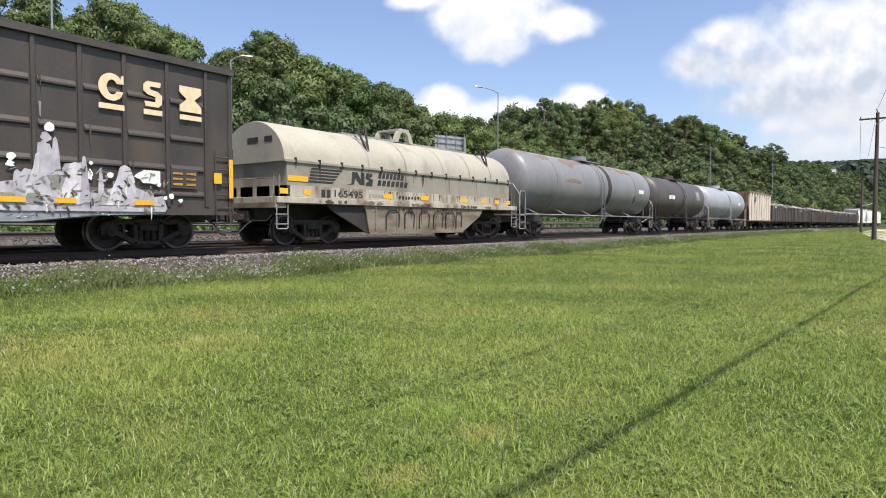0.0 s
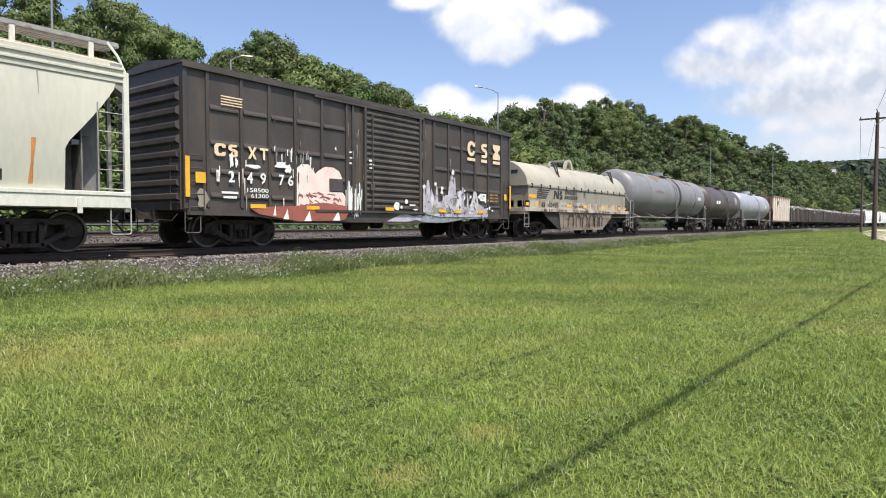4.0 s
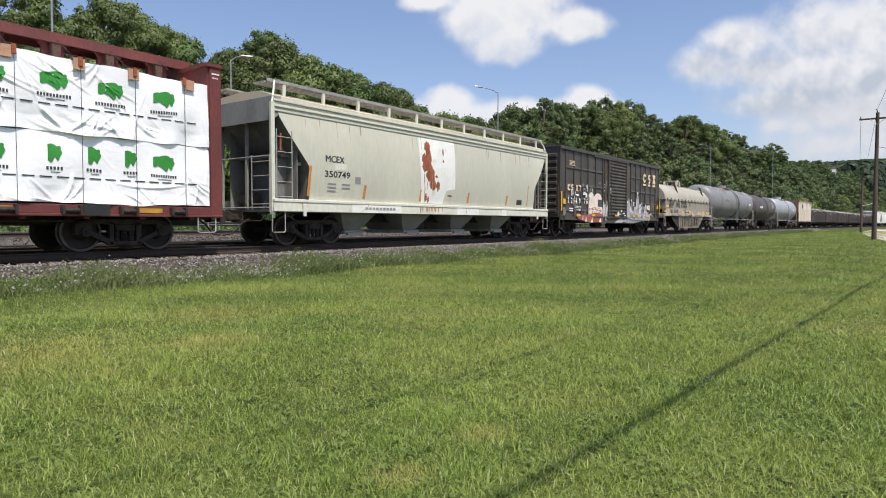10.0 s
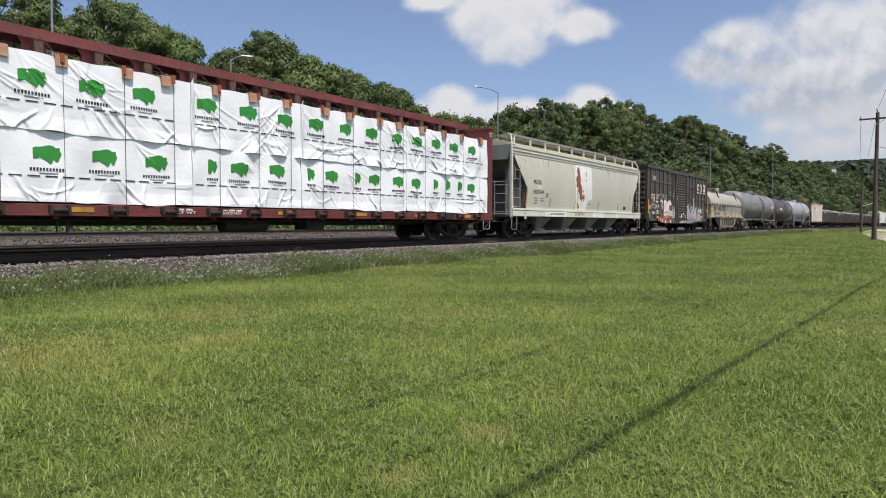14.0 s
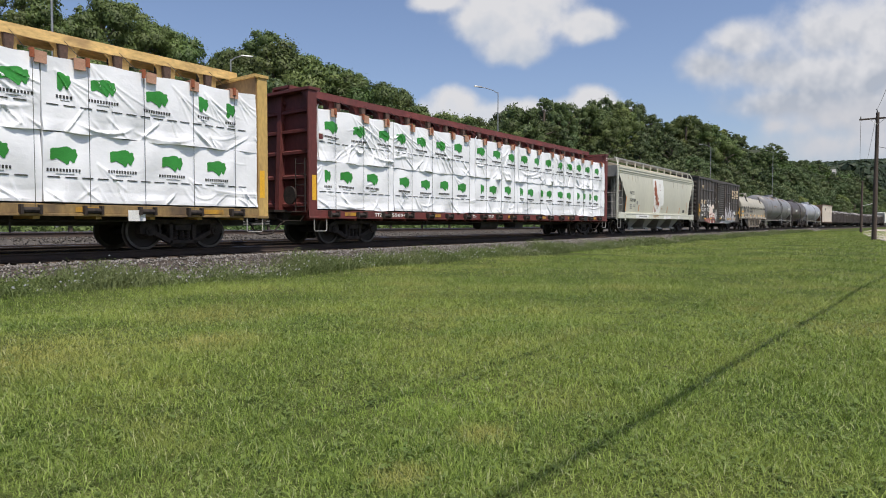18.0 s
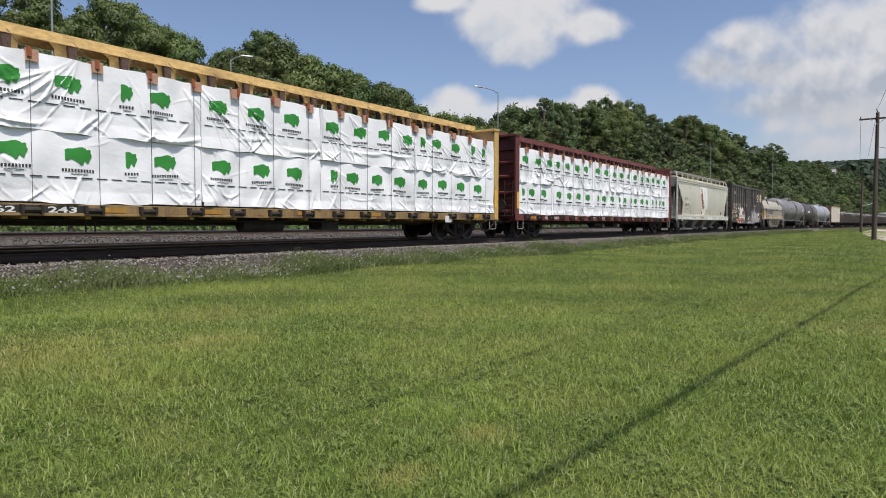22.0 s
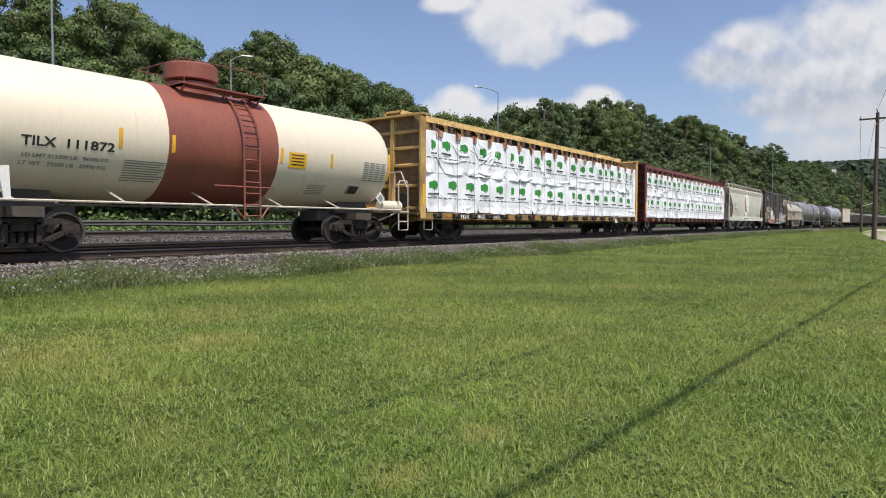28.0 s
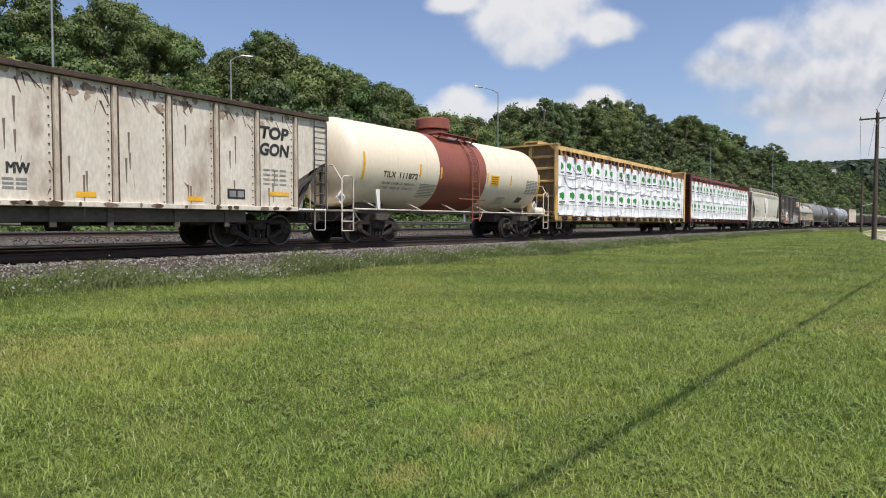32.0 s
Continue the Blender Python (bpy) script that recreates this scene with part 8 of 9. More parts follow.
def blades(px, py, hgt, wid, name, material, lean=0.5, base=None, simple=False):
    """One bent blade at each place: five points, three triangles."""
    n = len(px)
    a = gr.uniform(0, math.tau, n)
    side = np.stack([np.cos(a), np.sin(a), np.zeros(n)], 1)
    la = gr.uniform(0, math.tau, n)
    tilt = gr.uniform(0.15, 1.0, n) ** 0.8 * lean * 1.5
    fall = np.stack([np.cos(la), np.sin(la), np.zeros(n)], 1) * (hgt * np.sin(np.minimum(tilt, 1.3)))[:, None]
    up = np.zeros((n, 3))
    up[:, 2] = hgt * np.cos(np.minimum(tilt, 1.3))
    p = np.stack([px, py, (ground_z(px, py) if base is None else base) - 0.01], 1)
    w = side * (wid / 2)[:, None]
    mid = p + up * 0.72 + fall * 0.38
    if simple:
        v = np.stack([p - w * 1.2, p + w * 1.2, p + up + fall], 1).reshape(-1, 3)
        return new(name, raw_mesh(name, v, np.arange(3 * n).reshape(-1, 3), material))
    v = np.stack([p - w, p + w, mid - w * 0.8, mid + w * 0.8, p + up + fall], 1).reshape(-1, 3)
    f = (np.array([(0, 1, 3), (0, 3, 2), (2, 3, 4)])[None] + 5 * np.arange(n)[:, None, None]).reshape(-1, 3)
    return new(name, raw_mesh(name, v, f, material))


def wedge(r0, r1, per_m2):
    """Places on the lawn between two distances, in the sector that faces the railway."""
    n = int(0.66 * (r1 * r1 - r0 * r0) * per_m2)
    r = np.sqrt(gr.uniform(r0 * r0, r1 * r1, n))
    t = gr.uniform(-0.03, 1.29, n)
    x, y = r * np.cos(t), r * np.sin(t)
    keep = y < track_y(x) - 3.1
    return x[keep], y[keep]


def patchy(x, y, a, b, c):
    return 0.5 + 0.25 * np.sin(a * x + 1.3 * np.sin(b * y)) + 0.25 * np.sin(c * y + 1.7 * np.sin(a * 0.8 * x + 2))


gx_all, gy_all, gh, gw = [], [], [], []
TURF = "mown green lawn grass with yellowed and thin patches"
for r0, r1, dens, hh, ww in ((2.4, 4.6, 10500, 0.078, 0.0050), (4.6, 7.5, 5600, 0.080, 0.0064), (7.5, 11, 3000, 0.085, 0.0080), (11, 16, 1900, 0.085, 0.0090), (16, 27, 640, 0.09, 0.015)):
    if r0 == 11:
        # the near turf first: coarse tufts stand above the rest
        tx, ty = wedge(2.4, 14, 12)
        for q in range(len(tx)):
            m = gr.randint(8, 26)
            sp = gr.uniform(0.03, 0.09)
            gx_all.append(tx[q] + gr.normal(scale=sp, size=m)), gy_all.append(ty[q] + gr.normal(scale=sp, size=m))
            gh.append(gr.uniform(0.05, 0.125, m)), gw.append(gr.uniform(0.004, 0.0075, m) * (1 + 0.06 * tx[q]))
        near_turf = blades(np.concatenate(gx_all), np.concatenate(gy_all), np.concatenate(gh), np.concatenate(gw), "grass", "grass", 1.25)
        tagged(near_turf, TURF, "grass", kind="stuff")
        gx_all, gy_all, gh, gw = [], [], [], []
    x, y = wedge(r0, r1, dens)
    lush = patchy(x, y, 1.1, 0.9, 1.6) * 0.35 + patchy(x, y, 3.1, 2.3, 3.7) * 0.3 + patchy(x + y, y - 0.6 * x, 7.3, 5.1, 8.9) * 0.35
    thin = gr.rand(len(x)) < 0.55 + 0.6 * lush
    x, y, lush = x[thin], y[thin], lush[thin]
    gx_all.append(x), gy_all.append(y)
    gh.append(hh * (0.4 + 0.95 * lush) * gr.uniform(0.55, 1.35, len(x)))
    gw.append(ww * gr.uniform(0.7, 1.3, len(x)))
n = 95000
x = 26 + 104 * gr.rand(n) ** 1.4
y = x * 0.02 - 1 + gr.rand(n) * (track_y(x) - 3.1 - x * 0.02 + 1)
gx_all.append(x), gy_all.append(y)
gh.append(0.10 * gr.uniform(0.5, 1.3, n)), gw.append((0.012 + 0.0006 * x) * gr.uniform(0.7, 1.3, n))
tx, ty = wedge(11, 30, 9)
gx_all.append(tx), gy_all.append(ty)
gh.append(gr.uniform(0.09, 0.19, len(tx))), gw.append(gr.uniform(0.010, 0.022, len(tx)))
turf = blades(np.concatenate(gx_all), np.concatenate(gy_all), np.concatenate(gh), np.concatenate(gw), "grass", "grass", 1.0, simple=True)
tagged(turf, TURF, "grass", kind="stuff")

# broad-leaved weeds and clover lying low in the lawn
tx, ty = wedge(2.4, 12, 26)
tx, ty = np.repeat(tx, 9) + gr.normal(scale=0.045, size=9 * len(tx)), np.repeat(ty, 9) + gr.normal(scale=0.045, size=9 * len(ty))
c = np.stack([tx, ty, ground_z(tx, ty) + gr.uniform(0.015, 0.05, len(tx))], 1)
a = gr.uniform(0, math.tau, len(tx))
s = gr.uniform(0.008, 0.02, (len(tx), 1)) * (1 + 0.05 * tx[:, None])
u = np.stack([np.cos(a), np.sin(a), gr.uniform(-0.2, 0.5, len(tx))], 1) * s
w = np.stack([-np.sin(a), np.cos(a), gr.uniform(-0.3, 0.3, len(tx))], 1) * s * 0.6
v = np.stack([c - u, c - w, c + u, c + w], 1).reshape(-1, 3)
clover = new("clover", raw_mesh("clover", v, np.arange(len(v)).reshape(-1, 4), "clover"))
tagged(clover, "low broad-leaved weeds and clover in the lawn", "weeds", kind="stuff")

# weeds between lawn and ballast
n = 90000
wx = np.concatenate([gr.uniform(-2, 34, n * 3 // 4), gr.uniform(34, 110, n // 4)])
wd = 3.42 - np.abs(gr.normal(scale=0.72, size=n)) * np.where(gr.rand(n) < 0.9, 1, -0.16)
dense = 0.5 + 0.5 * np.sin(wx * 0.9) * np.sin(wx * 0.37 + 1.2) + 0.3 * np.sin(wx * 2.3)
keep = (gr.rand(n) < 0.5 + 0.5 * np.clip(dense, 0, 1)) & (wd > 1.75)
wx, wd, dense = wx[keep], wd[keep], dense[keep]
wy = track_y(wx) - wd
wh = np.clip(0.13 + 0.24 * np.clip(dense, 0, 1.2), 0.06, 0.42) * gr.uniform(0.4, 1.25, len(wx))
weeds = blades(wx, wy, wh, np.where(wx < 34, 0.012, 0.03) * gr.uniform(0.6, 1.4, len(wx)), "weeds", "weed", 0.95)
tagged(weeds, "rough weeds growing through the edge of the ballast", "weeds", kind="stuff")
# their leaves, in loose clumps on the stalks
k = gr.rand(len(wx)) < 0.55
lx, ly, lz = wx[k] + gr.normal(scale=0.05, size=k.sum()), wy[k] + gr.normal(scale=0.05, size=k.sum()), wh[k] * gr.uniform(0.2, 0.95, k.sum())
c = np.stack([lx, ly, ground_z(lx, ly) + lz], 1)
dr = gr.normal(size=c.shape) + np.array([0, -0.3, 0.9])
dr /= np.linalg.norm(dr, axis=1)[:, None]
u = np.cross(dr, gr.normal(size=c.shape))
u /= np.linalg.norm(u, axis=1)[:, None]
w = np.cross(dr, u)
s = (gr.uniform(0.014, 0.034, len(c)) * np.where(lx < 34, 1, 2.0))[:, None]
v = np.stack([c - u * s, c - w * s * 0.55, c + u * s, c + w * s * 0.55], 1).reshape(-1, 3)
tagged(new("weed_leaves", raw_mesh("weed_leaves", v, np.arange(len(v)).reshape(-1, 4), "weed")), "small green leaves of the trackside weeds", "weeds", kind="stuff")
k = gr.rand(len(wx)) < 0.012
fx2, fy2, fz2 = wx[k], wy[k], ground_z(wx[k], wy[k]) + wh[k] * gr.uniform(0.6, 1.0, k.sum())
c = np.stack([fx2, fy2, fz2], 1)
s = gr.uniform(0.012, 0.024, (len(c), 1))
u, w = np.array([1.0, -0.4, 0.1]), np.array([0.1, -0.3, 1.0])
v = np.stack([c - u * s, c - w * s, c + u * s, c + w * s], 1).reshape(-1, 3)
fl = new("weed_flowers", raw_mesh("weed_flowers", v, np.arange(len(v)).reshape(-1, 4), "petal"))
tagged(fl, "tiny pale flowers among the weeds", "flowers", kind="stuff")

# loose stones on the ballast shoulders
OCT = np.array([(1, 0, 0), (-1, 0, 0), (0, 1, 0), (0, -1, 0), (0, 0, 1), (0, 0, -1)], float)
OCT_F = np.array([(0, 2, 4), (2, 1, 4), (1, 3, 4), (3, 0, 4), (2, 0, 5), (1, 2, 5), (3, 1, 5), (0, 3, 5)])


def stones(n, x0, x1, d0, d1, zf, size, name, label):
    x, d = gr.uniform(x0, x1, n), gr.uniform(d0, d1, n)
    y = track_y(x) + d
    s = gr.uniform(size * 0.5, size * 1.3, (n, 1, 1)) * gr.uniform(0.6, 1.2, (n, 1, 3))
    v = (OCT[None] + gr.normal(scale=0.22, size=(n, 6, 3))) * s
    a = gr.uniform(0, math.tau, n)[:, None]
    v = np.stack([v[..., 0] * np.cos(a) - v[..., 1] * np.sin(a), v[..., 0] * np.sin(a) + v[..., 1] * np.cos(a), v[..., 2]], -1)
    v = v + np.stack([x, y, zf(d) + 0.01], 1)[:, None]
    f = (OCT_F[None] + 6 * np.arange(n)[:, None, None]).reshape(-1, 3)
    tagged(new(name, raw_mesh(name, v.reshape(-1, 3), f, "farballast" if d0 > 0 else "ballast")), label, "stones", kind="stuff")


stones(15000, -2, 40, -3.05, -1.28, lambda d: np.interp(d, (-3.2, -2.6, -1.75, 0), (-0.60, -0.52, -0.225, -0.215)), 0.04, "ballast_stones", "loose grey crushed stones on the track shoulder")
stones(5000, 40, 130, -3.2, -1.3, lambda d: np.interp(d, (-3.2, -2.6, -1.75, 0), (-0.60, -0.52, -0.225, -0.215)), 0.075, "ballast_stones", "loose grey crushed stones on the track shoulder")
stones(6000, 4, 60, 9.2, 12.0, lambda d: np.interp(d, (9.0, 10.25, 14), (-0.27, 0.045, 0.045)), 0.05, "ballast_stones", "loose pinkish-grey stones on the far track bank")


# ---- street lamps along the road behind the tracks ----
def street_lamp(x, y, top, arm, label):
    z = float(ground_z(x, y))
    t = thing("street_lamp", label, "street lamp", "street lamps along the highway", Matrix.Translation((x, y, z)))
    h = top - z
    bm = bmesh.new()
    cyl(bm, (0, 0, -0.3), (0, 0, h), 0.085, 12, 0.05)
    part("pole", bm, "lamp_pole", t)
    bm = bmesh.new()
    ax, ay = arm
    tube(bm, [(0, 0, h - 0.15), (ax * 0.3, ay * 0.3, h + 0.12), (ax * 0.7, ay * 0.7, h + 0.28), (ax, ay, h + 0.32)], 0.04, 6)
    part("arm", bm, "lamp_pole", t)
    bm = bmesh.new()
    d = Vector((ax, ay, 0)).normalized()
    n = d.cross(Vector((0, 0, 1)))
    c = Vector((ax, ay, h + 0.3))
    loft(bm, [[c + d * a + n * b * w + Vector((0, 0, q)) for b, q in ((-1, 0), (-0.6, 0.10), (0.6, 0.10), (1, 0), (0, -0.05))] for a, w in ((-0.2, 0.08), (0.1, 0.17), (0.55, 0.15), (0.7, 0.06))])
    part("lamp_head", bm, "lamp_pole", t)
    bm = bmesh.new()
    cyl(bm, (0, 0, -0.1), (0, 0, 0.12), 0.22, 10)
    part("base", bm, "concrete", t)


LAMP = "grey metal street lamp with a curved arm"
street_lamp(14.8, 37.0, 13.6, (-1.2, 1.6), LAMP)
street_lamp(29.4, 42.2, 13.2, (0.8, -0.5), LAMP)
street_lamp(58.0, 35.8, 14.7, (-2.0, 1.0), LAMP)
street_lamp(142.0, 34.5, 17.0, (-2.6, 1.2), LAMP)
street_lamp(205.0, 32.6, 21.5, (-2.6, 1.2), LAMP)

# back of a highway sign on its post
def road_sign(x, y, z0, z1, half, turn):
    g = float(ground_z(x, y))
    t = thing("road_sign", "grey back of a large highway sign on a steel post", "road sign", "", Matrix.Translation((x, y, g)) @ Matrix.Rotation(radians(turn), 4, "Z"))
    z0, z1 = z0 - g, z1 - g
    n = 6
    for i in range(n):
        a = -half + 2 * half * i / n
        bm = bmesh.new()
        box(bm, a + 0.012, a + 2 * half / n - 0.012, -0.02, 0.02, z0, z1)
        part("panel", bm, "signback", t)
    for z in (z0 + 0.2, (z0 + z1) / 2, z1 - 0.2):
        bm = bmesh.new()
        box(bm, -half, half, -0.1, -0.022, z - 0.05, z + 0.05)
        part("rail", bm, "lamp_pole", t)
    for a in (-0.85, -0.3, 0.3, 0.85):
        bm = bmesh.new()
        tube(bm, [(a * half, -0.14, z0 - 0.2), (a * half, -0.14, z1 + 0.3), (a * half, 0.3, z1 + 0.34)], 0.04, 6)
        part("bracket", bm, "lamp_pole", t)
    bm = bmesh.new()
    cyl(bm, (half * 0.8, -0.28, -0.3), (half * 0.8, -0.28, z1), 0.13, 12)
    part("post", bm, "lamp_pole", t)


road_sign(52.4, 38.0, 8.05, 9.55, 1.95, -18)

# road guard rail on posts
gt = thing("guard_rail", "weathered steel guard rail on dark posts beside the highway", "guard rail", kind="structure")
bm = bmesh.new()
rings = []
for x in np.arange(2, 150, 4.0):
    m = track_pose(float(x), 17.5)
    z = float(ground_z(x, m.translation.y))
    rings.append([m @ Vector((0, a, z + b)) for a, b in ((0, 0.42), (-0.05, 0.48), (0, 0.56), (-0.05, 0.64), (0, 0.72), (0.03, 0.72), (0.03, 0.42))])
loft(bm, rings)
part("beam", bm, "guard", gt, smooth=0)
bm = bmesh.new()
box(bm, -0.08, 0.08, 0.03, 0.2, -0.3, 0.72)
gp = mesh_of("post", bm, "wood_pole", 0, 0.01)
for x in np.arange(2, 146, 4.0):
    o = new("post", gp)
    o.parent = gt
    m = track_pose(float(x), 17.5)
    o.matrix_basis = m @ pose(0, 0, float(ground_z(x, m.translation.y)))
bm = bmesh.new()
rings = []
for x in np.concatenate([np.arange(-40, 100, 10.0), np.arange(100, 420, 20.0)]):
    m = track_pose(float(x), 18.6)
    z = max(float(ground_z(x, (m @ Vector((0, k, 0))).y)) for k in (0, 3, 6.4))
    rings.append([m @ Vector((0, a, z + b)) for a, b in ((0, -0.3), (0, 0.03), (6.4, 0.03), (6.4, -0.3))])
loft(bm, rings)
tagged(part("road", bm, "asphalt"), "grey asphalt highway at the foot of the wooded hill", "road", kind="structure")


# ---- utility poles and wires ----
def utility_pole(x, y, h, label, arm=True, lamp=False):
    z = float(ground_z(x, y))
    t = thing("utility_pole", label, "utility pole", "utility poles beside the lawn", Matrix.Translation((x, y, z)))
    bm = bmesh.new()
    cyl(bm, (0, 0, -0.4), (0.04, 0.0, h), 0.19, 14, 0.12)
    part("pole", bm, "wood_pole", t)
    if arm:
        bm = bmesh.new()
        box(bm, -0.06, 0.06, -1.25, 1.25, h - 0.55, h - 0.42)
        part("crossarm", bm, "wood_pole", t, bevel=0.01)
        bm = bmesh.new()
        tube(bm, [(-0.07, -0.55, h - 0.5), (-0.08, 0, h - 1.0), (-0.07, 0.55, h - 0.5)], 0.02, 5)
        part("brace", bm, "lamp_pole", t)
        for yy in (-1.15, 1.15):
            bm = bmesh.new()
            lathe(bm, [(h - 0.42, 0.03), (h - 0.36, 0.06), (h - 0.3, 0.04), (h - 0.26, 0.055), (h - 0.2, 0.02)], 10, "Z", (0, yy, 0))
            part("insulator", bm, "steelgrey", t)
        bm = bmesh.new()
        tube(bm, [(0.04, 0, h), (0.04, 0.02, h + 0.15), (0.04, 0.12, h + 0.3)], 0.03, 6)
        part("pole_top_pin", bm, "wire", t)
    if lamp:
        bm = bmesh.new()
        tube(bm, [(0, 0.1, h * 0.52), (0, -1.2, h * 0.56)], 0.03, 6)
        loft(bm, [[(a - 0.12, y, h * 0.56 + b), (a + 0.12, y, h * 0.56 + b), (a + 0.12, y, h * 0.56 + b + 0.1), (a - 0.12, y, h * 0.56 + b + 0.1)] for y, a, b in ((-1.1, 0, 0), (-1.8, 0, 0))])
        part("lamp", bm, "white", t, "small white lamp on an arm")
    return t


utility_pole(62.6, 2.36, 10.4, "dark wooden utility pole with a crossarm")
utility_pole(112.0, 5.85, 7.6, "slim weathered utility pole", arm=False, lamp=True)
utility_pole(118.0, 4.3, 7.0, "plain dark utility pole", arm=False)
# two out-of-view poles, added to carry the cable that shades the lawn
utility_pole(-25.0, -0.39, 8.2, "unseen wooden pole added to hold the shadow-casting cable", arm=False)
utility_pole(63.0, -5.7, 8.2, "unseen wooden pole added at the far end of the shadow-casting cable", arm=False)


def wire(pts, r, label="thin black overhead power wire"):
    bm = bmesh.new()
    tube(bm, pts, r, 5)
    tagged(part("overhead_wire", bm, "wire"), label, "wire", "overhead wires")


def sagging(a, b, sag, n=14):
    a, b = Vector(a), Vector(b)
    return [a.lerp(b, i / n) - Vector((0, 0, sag * 4 * (i / n) * (1 - i / n))) for i in range(n + 1)]


wire(sagging((62.6, 2.4, 10.0), (8, -1.6, 9.4), 0.7), 0.012)
wire(sagging((62.6, 1.25, 9.4), (8, -2.8, 9.0), 0.8), 0.012)
wire(sagging((62.6, 3.5, 9.4), (112, 6.2, 7.0), 0.6), 0.014)
wire(sagging((62.6, 2.4, 10.0), (112, 5.9, 7.0), 0.5), 0.014)
wire(sagging((62.6, 2.36, 7.0), (63, -5.7, 6.5), 0.5), 0.02)
wire(sagging((62.6, 2.36, 5.4), (62.9, -5.7, 5.6), 0.3), 0.02)
wire(sagging((62.6, 2.36, 4.8), (62.9, -5.7, 5.0), 0.3), 0.02)
# unseen cables, placed where their shadows fall across the lawn
wire([(-25, -0.44, 6.85), (63, -5.75, 6.85)], 0.032, "thick black bundled cable over the lawn")

wire([(-25, 1.95, 6.3), (63, -4.6, 6.3)], 0.016)

# pale paved apron by the poles
bm = bmesh.new()
loft(bm, [[(x, y0, -0.75), (x, y0, -0.585), (x, y1, -0.585), (x, y1, -0.75)] for x, y0, y1 in ((58, -14, 1.5), (70, -16, 2.6), (92, -18, 4.5), (127, -22, 6.4), (175, -24, 6.0))])
tagged(part("pavement", bm, "concrete"), "pale dusty paved apron beside the railway", "pavement", kind="structure")
# distant house among the trees
hx, hy = 470.0, 44.0
hz = float(ground_z(hx, hy)) + 2.2
house = thing("house", "small pale house far off among the trees", "house", "", Matrix.Translation((hx, hy, hz)))
bm = bmesh.new()
box(bm, -4, 4, -5, 5, -12, 3.5)
part("wall", bm, "white", house)
bm = bmesh.new()
loft(bm, [[(-4.4, y, 3.5), (4.4, y, 3.5), (0, y, 6.0)] for y in (-5.4, 5.4)])
part("roof", bm, "steelgrey", house, smooth=0)


# ---- clouds ----
def cloud_mat(name, puffs, soft, lit, shade, low, high, density):
    """Drifting vapour: rounded puffs (x, y, rx, ry) frayed by noise; bright above, greyer towards the base."""
    m = bpy.data.materials.new(name)
    m.use_nodes = True
    nd, ln = m.node_tree.nodes, m.node_tree.links
    nd.remove(nd["Principled BSDF"])
    tc = nd.new("ShaderNodeTexCoord")

    def math_node(op, a, b=None):
        x = nd.new("ShaderNodeMath")
        x.operation = op
        for sock, v in zip(x.inputs, (a, b)):
            if isinstance(v, (int, float)):
                sock.default_value = v
            elif v is not None:
                ln.new(v, sock)
        return x.outputs[0]

    def noise_tex(scale, detail):
        n = nd.new("ShaderNodeTexNoise")
        n.inputs["Scale"].default_value, n.inputs["Detail"].default_value, n.inputs["Roughness"].default_value = scale, detail, 0.52
        ln.new(tc.outputs["Object"], n.inputs["Vector"])
        return n
    n1, n2 = noise_tex(0.0055, 5.0), noise_tex(0.0024, 3.0)
    field = None
    for x, y, rx, ry in puffs:
        mp = nd.new("ShaderNodeMapping")
        mp.inputs["Location"].default_value = (-x / rx, -y / ry, 0)
        mp.inputs["Scale"].default_value = (1 / rx, 1 / ry, 0)
        ln.new(tc.outputs["Object"], mp.inputs[0])
        le = nd.new("ShaderNodeVectorMath")
        le.operation = "LENGTH"
        ln.new(mp.outputs[0], le.inputs[0])
        one = math_node("SUBTRACT", 1.0, le.outputs["Value"])
        field = one if field is None else math_node("SMOOTH_MAX", field, one)
        if field is not one:
            field.node.inputs[2].default_value = 0.5
    field = math_node("ADD", field, math_node("MULTIPLY", math_node("SUBTRACT", n1.outputs[0], 0.5), 1.0))
    field = math_node("ADD", field, math_node("MULTIPLY", math_node("SUBTRACT", n2.outputs[0], 0.5), 0.5))
    al = nd.new("ShaderNodeMapRange")
    al.interpolation_type = "SMOOTHSTEP"
    al.inputs[1].default_value, al.inputs[2].default_value, al.inputs[4].default_value = 0.02, soft, density
    ln.new(field, al.inputs[0])
    sep = nd.new("ShaderNodeSeparateXYZ")
    ln.new(tc.outputs["Object"], sep.inputs[0])
    hgt = nd.new("ShaderNodeMapRange")
    hgt.inputs[1].default_value, hgt.inputs[2].default_value = low, high
    mp = nd.new("ShaderNodeMapping")      # billows: the side towards the sun is brighter
    mp.inputs["Location"].default_value = (-22, 50, 0)
    ln.new(tc.outputs["Object"], mp.inputs[0])
    n3, n4 = noise_tex(0.0055, 3.0), noise_tex(0.0055, 3.0)
    ln.new(mp.outputs[0], n4.inputs["Vector"])
    billow = math_node("MULTIPLY", math_node("SUBTRACT", n3.outputs[0], n4.outputs[0]), (high - low) * 2.6)
    ln.new(math_node("ADD", sep.outputs[1], billow), hgt.inputs[0])
    mx = nd.new("ShaderNodeMix")
    mx.data_type = "RGBA"
    ln.new(hgt.outputs[0], mx.inputs[0])
    mx.inputs[6].default_value, mx.inputs[7].default_value = (*shade, 1), (*lit, 1)
    em, tr, ms = nd.new("ShaderNodeEmission"), nd.new("ShaderNodeBsdfTransparent"), nd.new("ShaderNodeMixShader")
    ln.new(mx.outputs[2], em.inputs[0])
    ln.new(al.outputs[0], ms.inputs[0])
    ln.new(tr.outputs[0], ms.inputs[1])
    ln.new(em.outputs[0], ms.inputs[2])
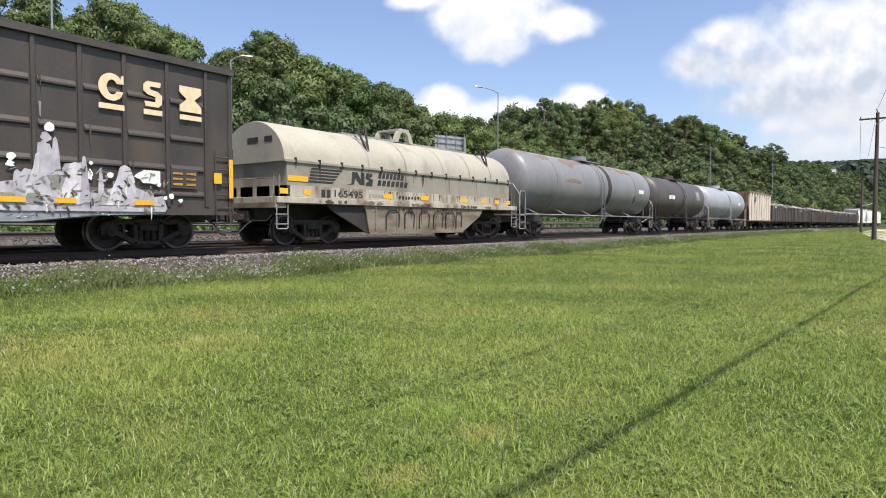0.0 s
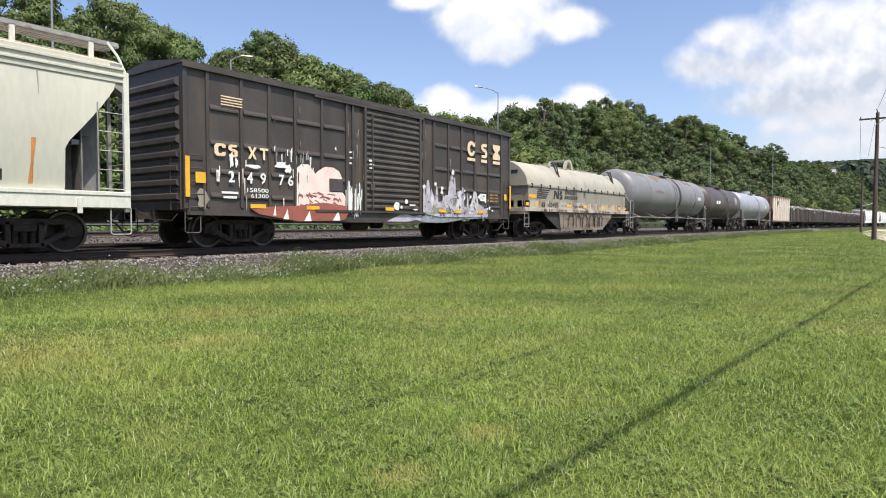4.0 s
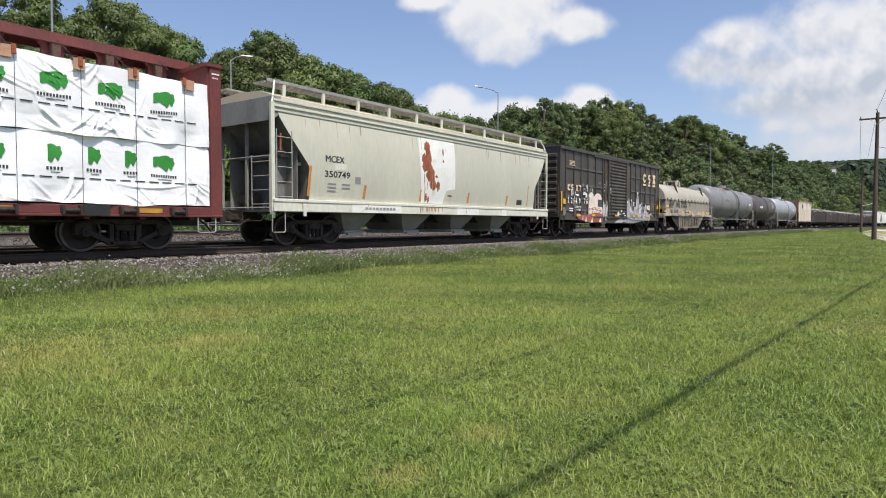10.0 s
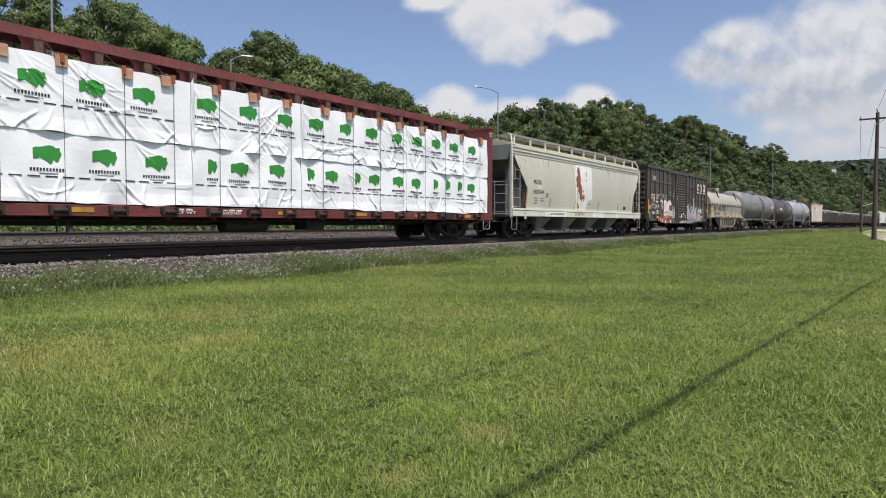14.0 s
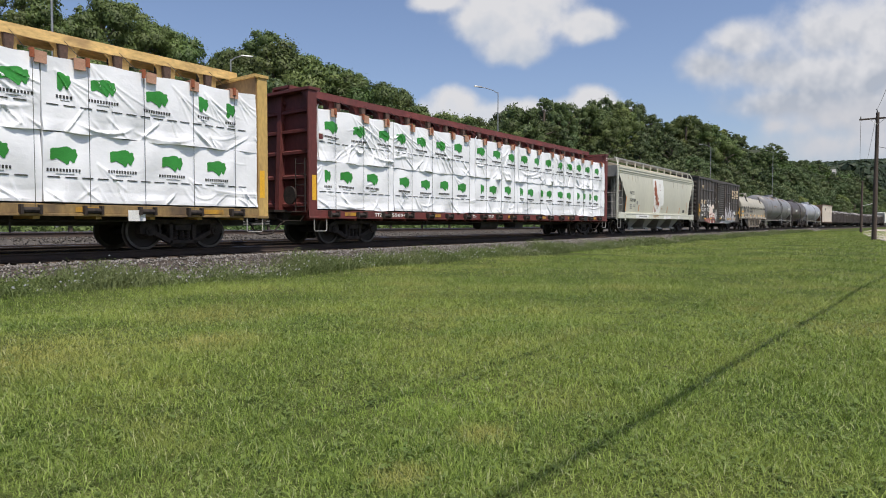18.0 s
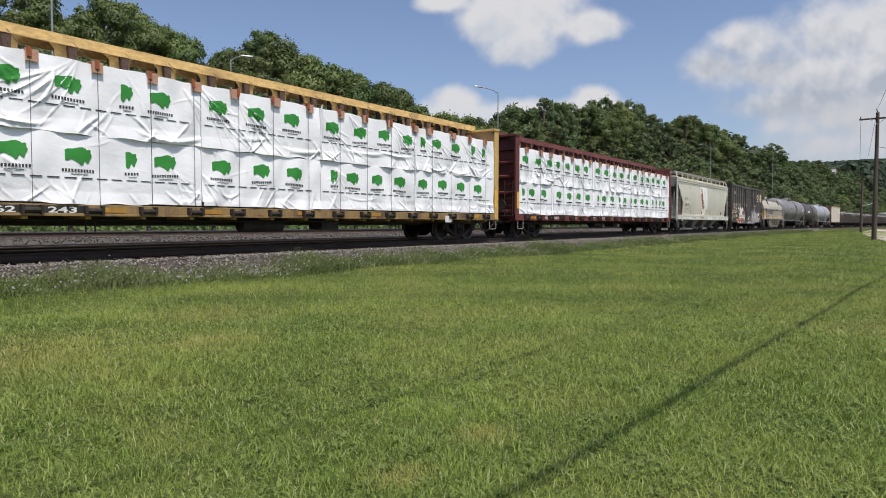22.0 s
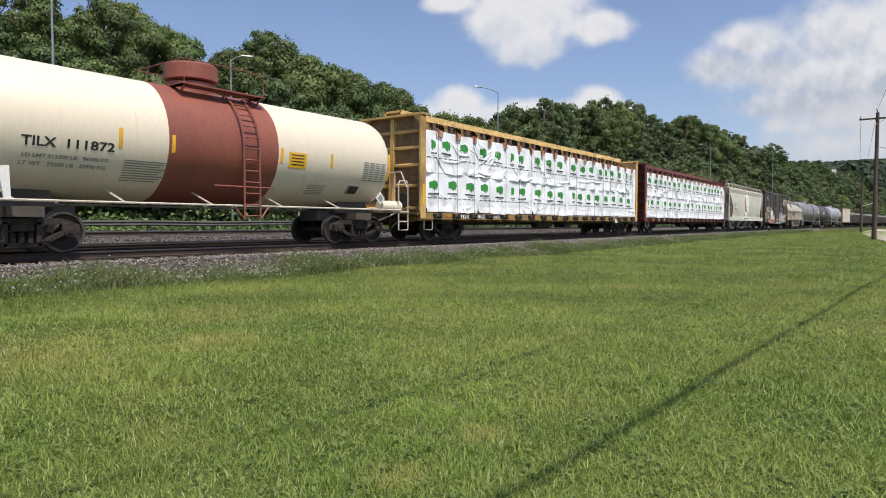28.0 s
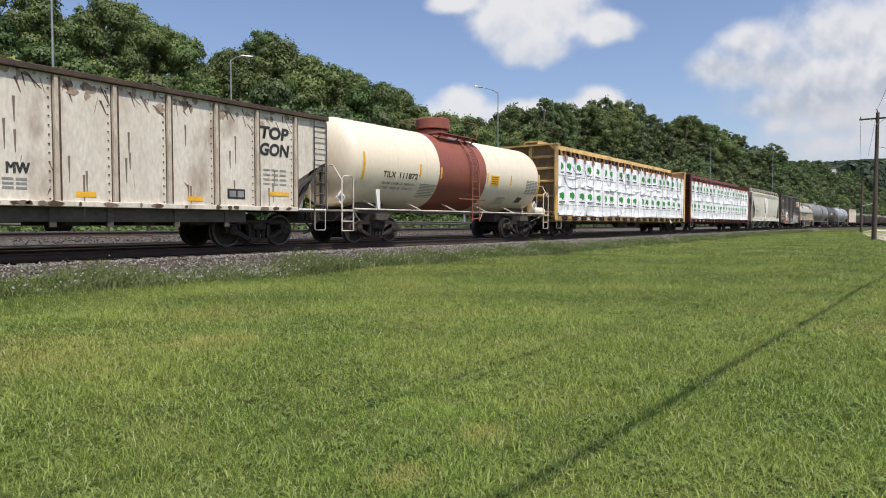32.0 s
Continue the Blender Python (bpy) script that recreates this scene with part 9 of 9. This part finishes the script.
    ln.new(ms.outputs[0], nd["Material Output"].inputs[0])
    return m


DRIFTING = []
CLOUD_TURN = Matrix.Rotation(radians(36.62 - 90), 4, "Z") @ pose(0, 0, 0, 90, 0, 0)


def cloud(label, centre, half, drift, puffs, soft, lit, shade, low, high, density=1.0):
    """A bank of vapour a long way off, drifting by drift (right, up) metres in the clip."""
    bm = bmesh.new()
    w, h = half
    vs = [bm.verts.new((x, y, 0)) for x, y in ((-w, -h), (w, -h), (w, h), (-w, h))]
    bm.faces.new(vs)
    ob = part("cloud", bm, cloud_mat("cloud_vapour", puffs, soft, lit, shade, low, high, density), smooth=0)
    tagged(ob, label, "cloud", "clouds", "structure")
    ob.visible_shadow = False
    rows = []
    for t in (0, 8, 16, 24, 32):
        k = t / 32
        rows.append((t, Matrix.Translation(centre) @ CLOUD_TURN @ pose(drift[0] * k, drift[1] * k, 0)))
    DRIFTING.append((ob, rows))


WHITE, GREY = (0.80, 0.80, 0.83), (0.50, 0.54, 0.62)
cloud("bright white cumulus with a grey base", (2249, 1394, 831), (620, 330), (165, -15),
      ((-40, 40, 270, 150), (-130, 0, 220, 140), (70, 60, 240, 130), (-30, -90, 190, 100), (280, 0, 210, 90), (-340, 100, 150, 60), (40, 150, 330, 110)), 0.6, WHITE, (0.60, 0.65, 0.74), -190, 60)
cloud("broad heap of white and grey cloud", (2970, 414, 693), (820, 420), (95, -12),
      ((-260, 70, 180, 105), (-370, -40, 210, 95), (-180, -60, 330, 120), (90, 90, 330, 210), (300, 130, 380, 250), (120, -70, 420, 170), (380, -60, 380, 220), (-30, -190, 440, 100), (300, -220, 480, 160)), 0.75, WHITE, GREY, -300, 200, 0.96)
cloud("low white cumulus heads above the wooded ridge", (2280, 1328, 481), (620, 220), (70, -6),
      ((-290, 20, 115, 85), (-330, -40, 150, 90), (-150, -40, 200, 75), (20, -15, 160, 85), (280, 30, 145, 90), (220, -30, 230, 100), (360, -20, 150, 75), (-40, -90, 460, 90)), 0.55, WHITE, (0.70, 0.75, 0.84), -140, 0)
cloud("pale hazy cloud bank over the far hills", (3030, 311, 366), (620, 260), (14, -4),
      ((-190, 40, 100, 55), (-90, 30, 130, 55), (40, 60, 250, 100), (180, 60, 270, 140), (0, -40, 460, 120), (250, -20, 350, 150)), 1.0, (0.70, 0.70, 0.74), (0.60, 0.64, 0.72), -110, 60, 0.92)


def motions():
    for ob, s, length in CARS + LOADS:
        walk(ob, car_rows(s, length))
    steps_t = [4 * i / FPS for i in range(241)]
    turns = [train_shift(t) / WHEEL_R for t in steps_t]
    for ob, k in WHEELS:
        walk(ob, [(t, Matrix.Translation((k, 0, WHEEL_R)) @ Matrix.Rotation(a, 4, "Y")) for t, a in zip(steps_t, turns)])
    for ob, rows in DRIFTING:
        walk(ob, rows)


motions()
